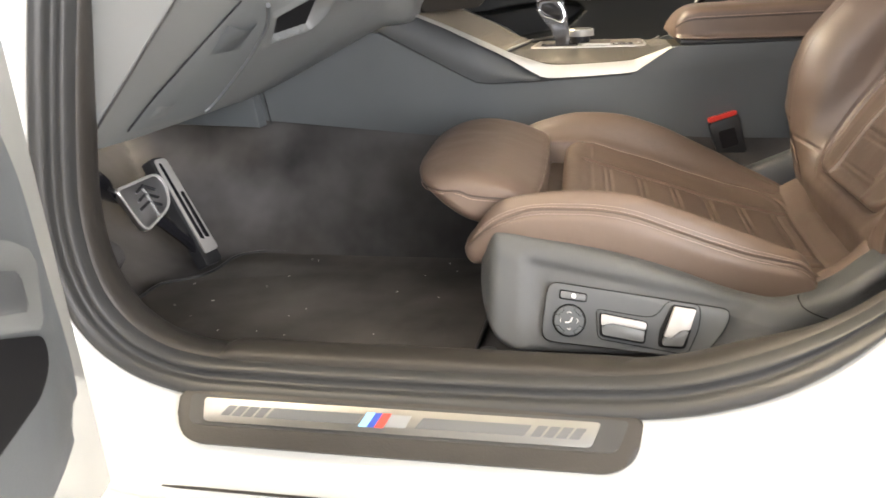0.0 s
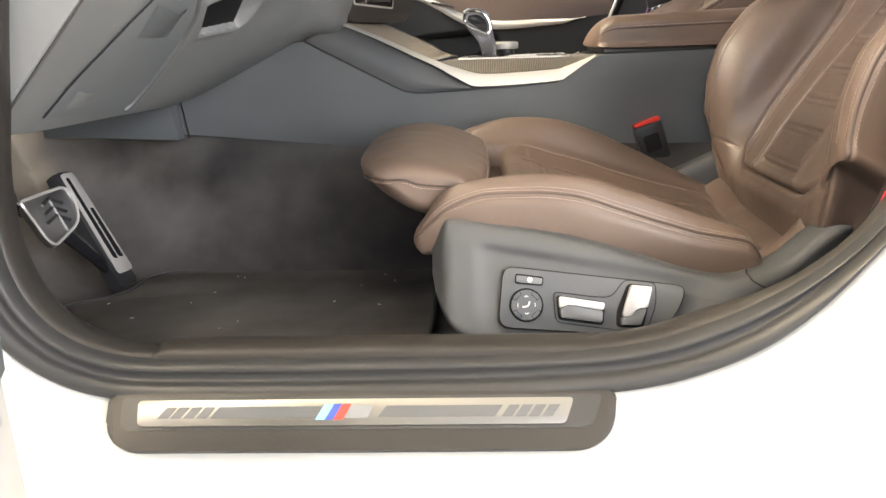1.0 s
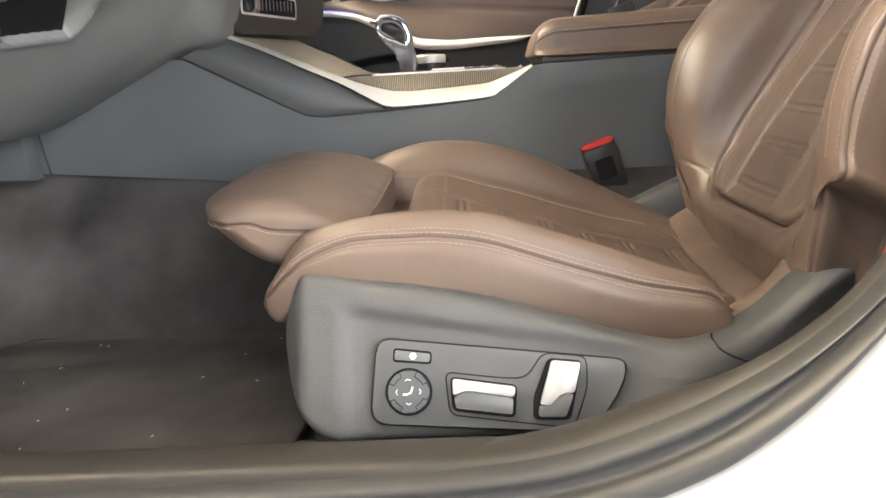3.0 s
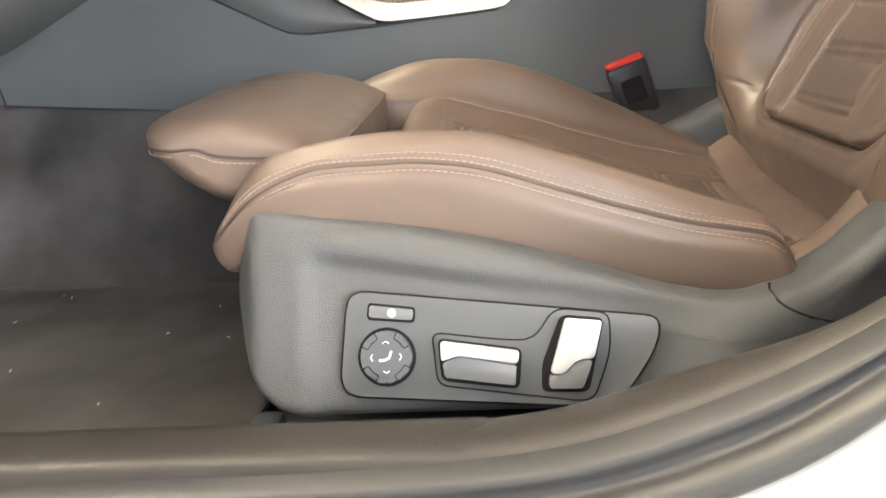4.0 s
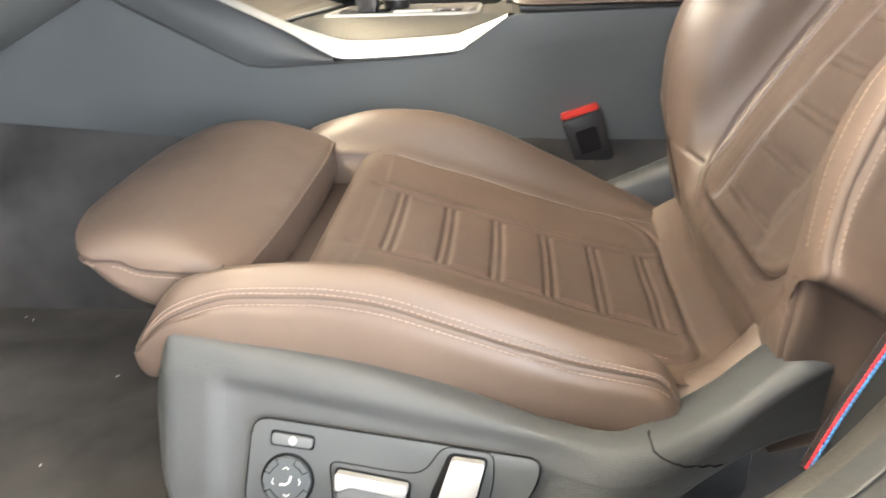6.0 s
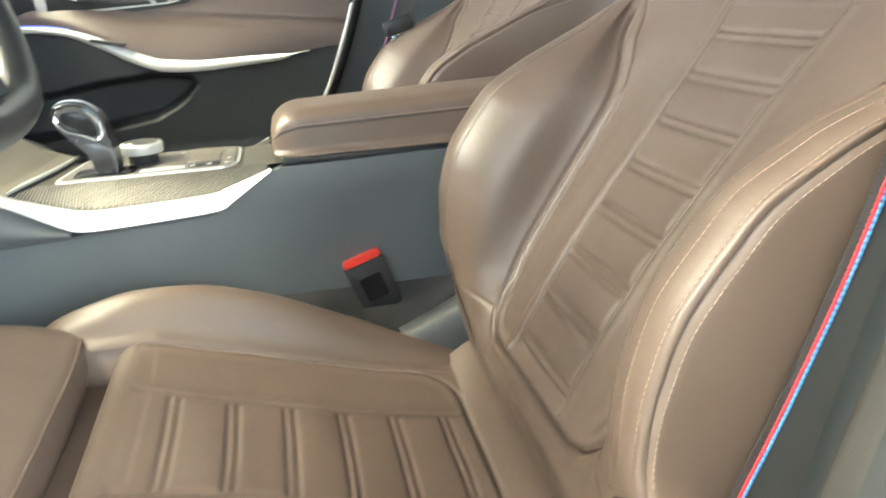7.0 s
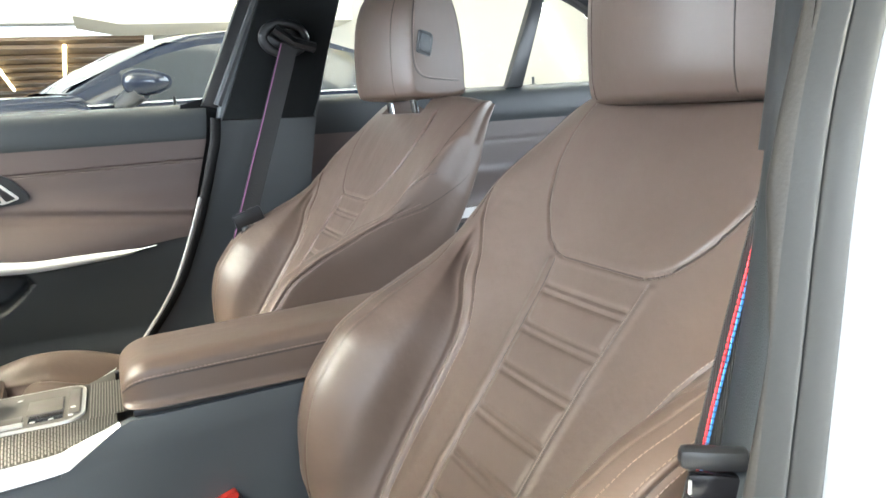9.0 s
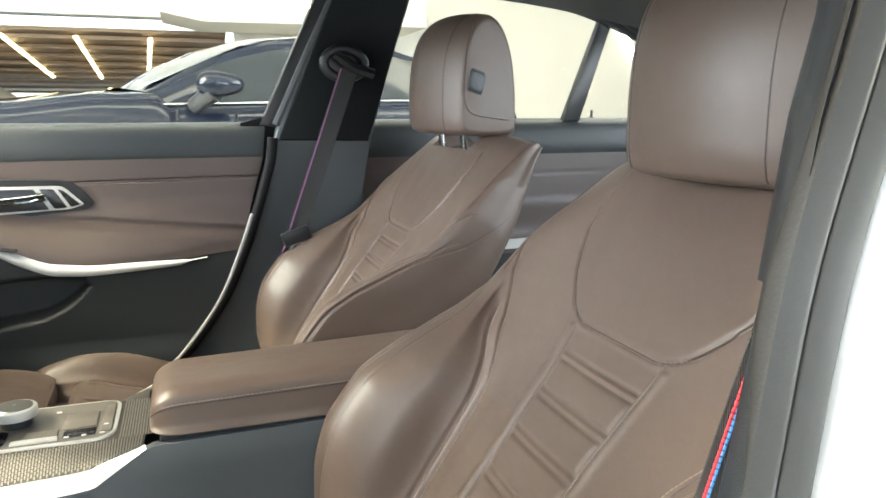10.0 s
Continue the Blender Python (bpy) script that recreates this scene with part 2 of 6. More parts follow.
def box(centre, size, bevel=0.0, rot=None, bm=None, seg=2):
    b = bmesh.new()
    bmesh.ops.create_cube(b, size=1, matrix=Matrix.Diagonal((*size, 1)))
    if bevel:
        bmesh.ops.bevel(b, geom=b.edges[:], offset=bevel, segments=seg, affect="EDGES", profile=0.5)
    m = Matrix.Translation(centre) @ (rot.to_4x4() if rot else Matrix())
    bmesh.ops.transform(b, matrix=m, verts=b.verts)
    if bm is None:
        return b
    me = bpy.data.meshes.new("tmp")
    b.to_mesh(me)
    b.free()
    bm.from_mesh(me)
    bpy.data.meshes.remove(me)
    return bm


def rounded(pts, r, n=5):
    """A polygon with its corners rounded; r is one radius or one for each corner."""
    out, k = [], len(pts)
    for i in range(k):
        p, a, b = (np.array(pts[j % k], float) for j in (i, i - 1, i + 1))
        rad = r[i] if hasattr(r, "__len__") else r
        la, lb = np.linalg.norm(a - p), np.linalg.norm(b - p)
        d = min(rad, la * 0.48, lb * 0.48)
        s, e = p + (a - p) / la * d, p + (b - p) / lb * d
        out += [(1 - t) ** 2 * s + 2 * t * (1 - t) * p + t**2 * e for t in np.linspace(0, 1, n)]
    return out


def slab(outline, frame_at, depth, bevel=0.0, seg=2):
    """A plate: a flat outline carried by the frame (origin, right, up, out) and thickened inwards from its face by depth."""
    o, ex, ey, ez = (Vector(v) for v in frame_at)
    b = bmesh.new()
    top = [b.verts.new(o + ex * float(x) + ey * float(y)) for x, y in outline]
    low = [b.verts.new(v.co - ez * depth) for v in top]
    f = b.faces.new(top)
    b.faces.new(list(reversed(low)))
    k = len(top)
    for i in range(k):
        b.faces.new((top[i], low[i], low[(i + 1) % k], top[(i + 1) % k]))
    if bevel:
        bmesh.ops.bevel(b, geom=[e for e in f.edges], offset=bevel, segments=seg, affect="EDGES", profile=0.5)
    return b


def normals(P):
    du, dv = np.gradient(P, axis=0), np.gradient(P, axis=1)
    n = np.cross(du, dv)
    return n / (np.linalg.norm(n, axis=2, keepdims=True) + 1e-12)


def stitches(path, step=0.0062, length=0.0042, r=0.00055, bm=None):
    """A row of single stitches along a line of places."""
    bm = bm or bmesh.new()
    q = even(path, step)
    for a, b in zip(q[:-1], q[1:]):
        m, d = Vector((a + b) / 2), Vector(b - a).normalized()
        s = d.orthogonal().normalized()
        t = d.cross(s)
        ends = [m - d * length / 2, m + d * length / 2]
        rows = [[e + s * r * math.cos(k * 1.5708) + t * r * math.sin(k * 1.5708) for k in range(4)] for e in ends]
        grid(rows, closed_v=True, caps=True, bm=bm)
    return bm


def smooth(a, b, x):
    t = np.clip((x - a) / (b - a), 0, 1)
    return t * t * (3 - 2 * t)


def bell(x, s):
    return np.exp(-((x / s) ** 2))


# ---- the car's shell ----
MID = 0.745  # the car's middle line
# the door opening's line in x and z, from the front pillar round the sill to the rear pillar and the roof
OPENING = [(-0.342, 0.86), (-0.361, 0.735), (-0.373, 0.61), (-0.358, 0.515), (-0.315, 0.455), (-0.245, 0.424), (-0.14, 0.419), (0.0, 0.419), (0.17, 0.421), (0.28, 0.430), (0.36, 0.456), (0.415, 0.493), (0.466, 0.548), (0.520, 0.62), (0.563, 0.71), (0.597, 0.80), (0.627, 0.90), (0.650, 1.0), (0.666, 1.06), (0.683, 1.13), (0.690, 1.21), (0.640, 1.285), (0.48, 1.335), (0.2, 1.350), (0.0, 1.31), (-0.17, 1.22), (-0.29, 1.09), (-0.326, 0.97)]
LOOP = even(catmull(OPENING, 400, True), 0.012, True)


def sweep(profile, y_scale=1.0, loop=LOOP):
    """A band round the door opening: profile points are (outwards in the opening's plane, y)."""
    a, b = np.roll(loop, 1, 0), np.roll(loop, -1, 0)
    t = (b - a) / np.linalg.norm(b - a, axis=1, keepdims=True)
    out = np.stack([t[:, 1], -t[:, 0]], 1)  # x,z normal
    mid = loop.mean(0)
    if ((loop - mid) * out).sum() < 0:
        out = -out
    rows = []
    for p, o in zip(loop, out):
        lean = 0.058 * float(smooth(0.50, 1.05, p[1])) + 0.09 * float(smooth(1.12, 1.38, p[1]))  # the flank leans inwards above the sill
        rear = float(smooth(0.44, 0.57, p[1]) * smooth(0.2, 0.4, p[0]))
        row = []
        for d, y in profile:
            k = (d if d > 0 else d * (1.0 - 0.82 * rear)) + rear * 1.25 * max(y + lean - float(np.interp(p[1], [0.55, 0.70, 0.90, 0.97], [0.040, 0.062, 0.077, 0.096])), 0)  # slim, turning back into the rear pillar
            row.append((p[0] + o[0] * k, y + lean, p[1] + o[1] * k))
        rows.append(row)
    return grid(rows, closed_u=True)


def shell():
    # painted flank round the opening
    body = catmull([(0.000, 0.02), (0.003, 0.006), (0.016, -0.010), (0.040, -0.034), (0.064, -0.058), (0.074, -0.068), (0.079, -0.072), (0.081, -0.077), (0.09, -0.083), (0.16, -0.095), (0.24, -0.098)], 44)
    lone("body_side", sweep(body), WHITE, "glossy white painted body flank round the open door", "car body", kind="structure", sharp=60)
    lone("sill_joint", tube([(x, -0.0655, 0.349) for x in np.linspace(-0.36, 0.25, 30)], 0.0016, 6), TRIM, "thin dark joint along the lower sill", "trim", kind="structure")
    seal = catmull([(-0.002, 0.024), (0.006, 0.012), (0.004, 0.002), (-0.004, -0.002), (-0.011, 0.004), (-0.013, 0.013), (-0.018, 0.015), (-0.025, 0.013), (-0.029, 0.020), (-0.031, 0.030)], 34)
    lone("door_seal", sweep(seal), RUBBER, "grey rubber seal round the door opening", "door seal", kind="structure", sharp=70)
    lip = catmull([(-0.028, 0.026), (-0.033, 0.031), (-0.035, 0.040), (-0.033, 0.055), (-0.024, 0.075), (0.0, 0.092), (0.03, 0.10), (0.06, 0.104)], 30)
    lone("opening_trim", sweep(lip), TRIM, "dark grey plastic lining inside the door opening", "trim", kind="structure", sharp=60)
    # raised sill cover between the seals
    rows = []
    for x in even([(-0.215,), (0.262,)], 0.008)[:, 0]:
        e = min(smooth(-0.215, -0.195, x), 1 - smooth(0.235, 0.262, x))
        h = 0.004 + 0.007 * e
        rows.append([(x, y, z) for y, z in catmull([(0.026, 0.436), (0.025, 0.443), (0.026, 0.4455 + h * 0.5), (0.032, 0.4465 + h), (0.05, 0.4475 + h), (0.07, 0.4425 + h), (0.085, 0.43), (0.09, 0.41)], 24)])
    lone("sill_cover", grid(rows), TRIM, "dark brown-grey sill cover strip along the door opening", "sill trim", kind="structure")
    # closing walls: floor pan side, rear bulkhead, roof, far side below the belt
    lone("roof", box((0.65, 0.76, 1.41), (1.75, 1.36, 0.05), 0.02), WHITE, "white steel roof skin of the car", "roof", kind="structure")
    rows = []
    for x in np.linspace(-0.2, 1.75, 30):
        top = 1.372 - 0.20 * max(x - 1.0, 0) ** 1.6 - 0.10 * max(0.15 - x, 0)
        rows.append([(x, MID + v * 0.66, top - 0.05 * abs(v) ** 3.2) for v in np.linspace(-1, 1, 25)])
    lone("headliner", grid(rows), HEADLINER, "dark anthracite fabric headliner under the roof", "headliner", kind="structure")
    lone("firewall", box((-0.93, 0.745, 0.72), (0.05, 1.42, 0.80), 0.01), HEADLINER, "dark bulkhead in front of the pedals", "bulkhead", kind="structure")
    lone("rear_bulkhead", box((2.05, 0.745, 0.72), (0.06, 1.4, 0.75), 0.02), HEADLINER, "dark panel closing the rear of the cabin", "bulkhead", kind="structure")


def flooring():
    # carpet: floor, tunnel side, toe board, kick wall, as one sheet
    xs = np.r_[np.linspace(-0.95, -0.40, 45), np.linspace(-0.38, 1.9, 50)]
    prof = catmull([(0.100, 0.425), (0.106, 0.40), (0.118, 0.372), (0.16, 0.362), (0.3, 0.360), (0.46, 0.362), (0.53, 0.372), (0.575, 0.42), (0.608, 0.50), (0.640, 0.55), (0.656, 0.59), (0.672, 0.63)], 70)
    rows = []
    for x in xs:
        lift = 0.36 * smooth(-0.50, -0.86, x) if x < -0.5 else 0.0
        row = []
        for y, z in prof:
            wob = 0.004 * noise.noise(Vector((x * 9, y * 9, z * 9)))
            row.append((x, y + wob, max(z, 0.362 + lift) + wob))
        rows.append(row)
    lone("floor", grid(rows), CARPET, "dark charcoal carpet over floor, toe board and tunnel side", "carpet", kind="structure")
    rows = [[(x, 0.086 + 0.004 * noise.noise(Vector((x * 9, 3, z * 9))), z) for z in np.linspace(0.36, 0.72, 24)] for x in np.linspace(-0.95, -0.374, 30)]
    lone("kick_wall", grid(rows), CARPET, "dark charcoal carpet on the kick wall by the pedals", "carpet", kind="structure")
    rows = [[(x, y, 0.366 if y > 0.86 else 0.42) for y in np.linspace(0.84, 1.42, 12)] for x in np.linspace(-0.9, 1.9, 20)]
    lone("floor_passenger", grid(rows), CARPET, "dark charcoal carpet on the passenger side floor", "carpet", kind="structure")
    # floor mat with a cut-out at the accelerator
    out = rounded([(-0.29, 0.128), (0.05, 0.128), (0.06, 0.30), (0.055, 0.545), (-0.39, 0.540), (-0.425, 0.515), (-0.43, 0.44), (-0.455, 0.405), (-0.50, 0.385), (-0.50, 0.17), (-0.40, 0.13)], [0.03, 0.012, 0.03, 0.02, 0.03, 0.02, 0.02, 0.02, 0.03, 0.05, 0.05])
    bm = slab(out, ((0, 0, 0.374), (1, 0, 0), (0, 1, 0), (0, 0, 1)), 0.012, 0.003)
    mat = lone("floor_mat", bm, MAT, "dark grey velour floor mat with lint on it", "floor mat")
    edge = tube([(x, y, 0.375) for x, y in even(out, 0.01, True)], 0.0028, 6, True)
    ORIGIN[mat.name] = Vector((0, 0, 0))
    part("edge_binding", edge, BLACK, mat)
    bm = bmesh.new()
    rnd = random.Random(4)
    for i in range(26):
        x, y = rnd.uniform(-0.46, 0.02), rnd.uniform(0.16, 0.52)
        a, ln = rnd.uniform(0, 3), rnd.uniform(0.001, 0.003)
        p = np.array([x, y, 0.3755])
        d = np.array([math.cos(a), math.sin(a), 0.1]) * ln
        tube([p - d, p + d * 0.2 + (0, 0, 0.0004), p + d + (0.0006, 0, 0)], 0.0005, 4, bm=bm)
    lone("lint", bm, LINT, "white lint specks scattered on the floor mat", "lint", kind="stuff")
    # the rear floor rail under the seat
    rail = thing("seat_rail", (0.25, 0.2, 0.37), "black steel seat rail bolted to the floor", "seat rail")
    part("track", box((0.28, 0.165, 0.378), (0.42, 0.035, 0.022), 0.004), BLACK, rail)
    part("end_cap", box((0.075, 0.165, 0.382), (0.025, 0.045, 0.03), 0.008), SATIN, rail)
    copy_thing(rail, Matrix.Translation((0.25, 0.56, 0.37)))
    copy_thing(rail, Matrix.Translation((0.25, 0.94, 0.37)))


def sill_plate():
    # slanted tread plate: right = x, up the slope, out
    s = 1 / math.sqrt(2)
    fr = (Vector((0, 0.0035, 0.4215)), Vector((1, 0, 0)), Vector((0, s, s)), Vector((0, -s, s)))
    th = thing("sill_plate", (0, 0, 0.4), "black sill plate with an aluminium tread insert", "sill plate")
    up = lambda d: (fr[0] + fr[3] * d, fr[1], fr[2], fr[3])
    out = rounded([(-0.240, 0.0), (-0.236, -0.040), (-0.215, -0.0555), (0.220, -0.0555), (0.243, -0.040), (0.250, 0.0)], [0.008, 0.02, 0.02, 0.02, 0.02, 0.008])
    part("base", slab(out, up(0.0065), 0.02, 0.004, 3), TRIM, th)
    rim = rounded([(-0.226, -0.004), (-0.222, -0.036), (0.224, -0.036), (0.236, -0.004)], [0.006, 0.01, 0.01, 0.006])
    part("recess", slab(rim, up(0.0072), 0.002), BLACK, th)
    ins = rounded([(-0.209, -0.0075), (-0.205, -0.0325), (0.199, -0.0325), (0.209, -0.0075)], 0.005)
    part("insert", slab(ins, up(0.0088), 0.002, 0.0006), ALU, th, "brushed aluminium insert")
    z = up(0.0091)
    slant = 0.008
    def bar(x0, x1, y0, y1, m, lab="", sl=slant):
        p = [(x0, y0), (x1, y0), (x1 + sl, y1), (x0 + sl, y1)]
        part("stripe", slab(p, z, 0.0006), m, th, lab)
    DARKBAR = SATIN
    for i in range(4):
        bar(-0.187 + i * 0.0125, -0.187 + i * 0.0125 + 0.010, -0.0255, -0.0145, DARKBAR)
        bar(0.140 + i * 0.0125, 0.140 + i * 0.0125 + 0.010, -0.0255, -0.0145, DARKBAR)
    bar(-0.136, -0.038, -0.0255, -0.0145, DARKBAR)
    bar(0.024, 0.134, -0.0255, -0.0145, DARKBAR)
    bar(-0.035, -0.026, -0.0275, -0.0125, material("badge_light_blue", (0.18, 0.42, 0.72), 0.3), "light blue badge stripe")
    bar(-0.026, -0.018, -0.0275, -0.0125, material("badge_dark_blue", (0.02, 0.05, 0.28), 0.3), "dark blue badge stripe")
    bar(-0.018, -0.009, -0.0275, -0.0125, RED, "red badge stripe")
    bar(-0.007, 0.014, -0.0262, -0.0135, material("badge_grey", (0.16, 0.17, 0.18), 0.3), "grey badge block", 0.006)


# ---- seats ----
CY = 0.389  # the driver seat's middle
SX = np.array([0.055, 0.09, 0.135, 0.186, 0.23, 0.30, 0.37, 0.44, 0.50])
CREST = [[0.556, 0.580, 0.590, 0.594, 0.591, 0.571, 0.545, 0.520, 0.500], [0.560, 0.592, 0.610, 0.619, 0.617, 0.598, 0.566, 0.530, 0.500]]  # outer, inner side
SEAM = [0.540, 0.561, 0.574, 0.575, 0.570, 0.548, 0.525, 0.5095, 0.496]
VTOP = [0.530, 0.549, 0.5415, 0.5335, 0.524, 0.504, 0.4835, 0.474, 0.472]


def cushion_line(x):
    return 0.555 - 0.345 * (x - 0.226) + np.interp(x, [0.2, 0.27, 0.37, 0.41, 0.47, 0.50], [0.001, 0.004, 0.0055, 0.007, 0.013, 0.016])


def cushion_edge(x, sg):
    """Height of the seat panel's stitched edge on either side."""
    return float(cushion_line(x)) + 0.0065 * sg + 0.008


PANEL = 0.137  # half width of the seat panel


def cushion_panel(seat):
    prof = np.array([(0.172, 0.480), (0.163, 0.515), (0.159, 0.545), (0.161, 0.559), (0.168, 0.567), (0.18, 0.5690), (0.20, cushion_line(0.20) - 0.001)])
    prof = np.vstack([catmull(prof, 40), [(x, cushion_line(x)) for x in np.arange(0.2025, 0.49, 0.0018)], catmull([(0.49, cushion_line(0.49)), (0.505, 0.4845), (0.519, 0.4880), (0.531, 0.4850), (0.55, 0.466)], 24)])
    us = np.linspace(-0.165, 0.165, 184)
    X, U = np.meshgrid(prof[:, 0], us, indexing="ij")
    Z = np.repeat(prof[:, 1][:, None], len(us), 1)
    A = np.abs(U)
    rear = smooth(0.47, 0.53, X)
    Z = Z + 0.05 * U + 0.008 * smooth(0.07, PANEL, A) * smooth(0.16, 0.20, X) - 0.003 * (1 - (U / 0.16) ** 2) * smooth(0.16, 0.22, X) + 0.012 * rear * smooth(0.09, 0.165, A)
    front = np.arange(len(prof))[:, None] < 22
    body = (~front) & (X > 0.19)
    w = np.interp(X, [0.18, 0.22, 0.27, 0.37, 0.47], [0.070, 0.0665, 0.0635, 0.0655, 0.0715])
    # the panel's outline: long sides and a rear edge with rounded corners
    cr = 0.045
    back = 0.488
    qx, qy = np.maximum(A - (PANEL - cr), 0), np.maximum(X - (back - cr), 0)
    sd = np.where((qx > 0) & (qy > 0), np.hypot(qx, qy) - cr, np.maximum(A - PANEL, X - back))
    dep = np.zeros_like(X)
    ribs = [0.223, 0.271, 0.318, 0.366, 0.414, 0.464]
    inside = smooth(0.0, 0.010, w - A) * body * smooth(0.0, 0.006, -sd)
    for r in ribs:
        bow = X - r + 0.0008 * (A / 0.06) ** 2
        dep += 0.0024 * (bell(bow + 0.0040, 0.0020) + bell(bow - 0.0040, 0.0020)) * inside
        dep -= 0.0006 * bell(bow, 0.0025) * inside
    for a, b in zip([0.180] + ribs, ribs + [0.505]):
        t = np.clip((X - a) / (b - a), 0, 1)
        dep -= 0.0022 * np.sin(np.pi * t) ** 0.6 * inside
    dep += 0.0012 * smooth(0.0, 0.004, w - A) * body * (sd < 0)
    dep += 0.0020 * bell(A - w, 0.0014) * body * smooth(0.0, 0.004, -sd)
    dep -= 0.0012 * bell(A - w - 0.006, 0.005) * body * (sd < -0.004)
    dep += 0.0030 * bell(sd, 0.0020) * body - 0.0016 * bell(sd + 0.008, 0.005) * body
    wr = np.array([[noise.noise(Vector((x * 22, u * 22, 4.0))) for u in us] for x in prof[:, 0]])
    dep += 0.0012 * wr * body
    P = np.stack([X, CY + U, Z], 2)
    n = normals(P)
    n *= np.sign(n[100, 60, 2])
    P = P - n * dep[..., None]
    part("seat_panel", grid(P), LEATHER, seat, "ribbed brown leather seat panel", sharp=80)
    last = int(np.searchsorted(prof[40:, 0], 0.455)) + 40
    for sg in (-1, 1):
        j = int(np.argmin(np.abs(us - sg * (PANEL - 0.0045))))
        part("stitching", stitches(P[42:last:2, j] + n[42:last:2, j] * 0.0005, 0.0050, 0.0036, 0.00045), STITCH, seat, "pale stitching thread")
        j = np.array([np.argmin(np.abs(us - sg * x)) for x in w[:, 0]])
        rows = np.arange(44, int(np.searchsorted(prof[40:, 0], 0.482)) + 40, 2)
        part("seam", tube(P[rows, j[rows]] + n[rows, j[rows]] * 0.0001, 0.0006, 5), LEATHERDARK, seat)


def bolster(seat, sg):
    end = 0.457 if sg < 0 else 0.545
    xs = np.r_[np.linspace(0.046, 0.11, 28), np.linspace(0.115, end - 0.030, 90), np.linspace(end - 0.028, end, 16)]
    rows = []
    for x in xs:
        zc, zs, zv = hermite(x, SX, CREST[sg > 0]), hermite(x, SX, SEAM), hermite(x, SX, VTOP)
        if sg > 0:
            zs = zs + 0.7 * (zc - hermite(x, SX, CREST[0]))
        c = min(cushion_edge(max(x, 0.2), sg), zc - 0.010)
        rise = zc - c
        sec = [(0.112, c - 0.05), (0.1345, c - 0.010), (0.1385, c + 0.0005), (0.148, c + 0.22 * rise), (0.1600, c + 0.66 * rise), (0.1705, zc - 0.0035), (0.181, zc), (0.1905, zc - 0.006), (0.1970, zs + 0.0045), (0.1995, zs - 0.0045), (0.2040, zs * 0.62 + zv * 0.38), (0.2035, zv - 0.002), (0.196, zv - 0.04), (0.15, zv - 0.05)]
        q = catmull(sec, 112, True)
        f = 1.0
        if x < 0.102:
            f = math.sqrt(max(1 - ((0.102 - x) / 0.0565) ** 2, 0.0))
        g = 1.0
        if sg < 0 and x > end - 0.030:
            g = math.sqrt(max(1 - ((x - end + 0.030) / 0.0303) ** 2, 0.0))
        mid = np.array([0.175, zv - 0.012])
        k = min(f, g)
        q = mid + (q - mid) * (np.array([0.35 + 0.65 * k, k]) if x < 0.2 else np.array([0.55 + 0.45 * k, k]))
        rows.append([(x, CY + sg * u, z + 0.0007 * noise.noise(Vector((x * 30, u * 30 + sg, z * 30)))) for u, z in q])
    P = np.array(rows)
    n = normals(P)
    n *= np.sign(n[50, 46, 2])
    # groove of the double seam
    P[:, 67] -= n[:, 67] * 0.0006
    P[:, 68] -= n[:, 68] * 0.0012
    P[:, 69] -= n[:, 69] * 0.0006
    part("side_bolster", grid(P, closed_v=True, caps=True), LEATHER, seat, "padded brown leather side bolster", sharp=80)
    part("seam", tube(P[4:-8, 68] + n[4:-8, 68] * 0.0001, 0.0005, 5), LEATHERDARK, seat)
    for j in (62, 65, 72):
        row = stitches(P[5:-8, j] + n[5:-8, j] * 0.0003, 0.0046, 0.0034, 0.00045)
        part("stitching", row, STITCH, seat, "pale stitching thread")


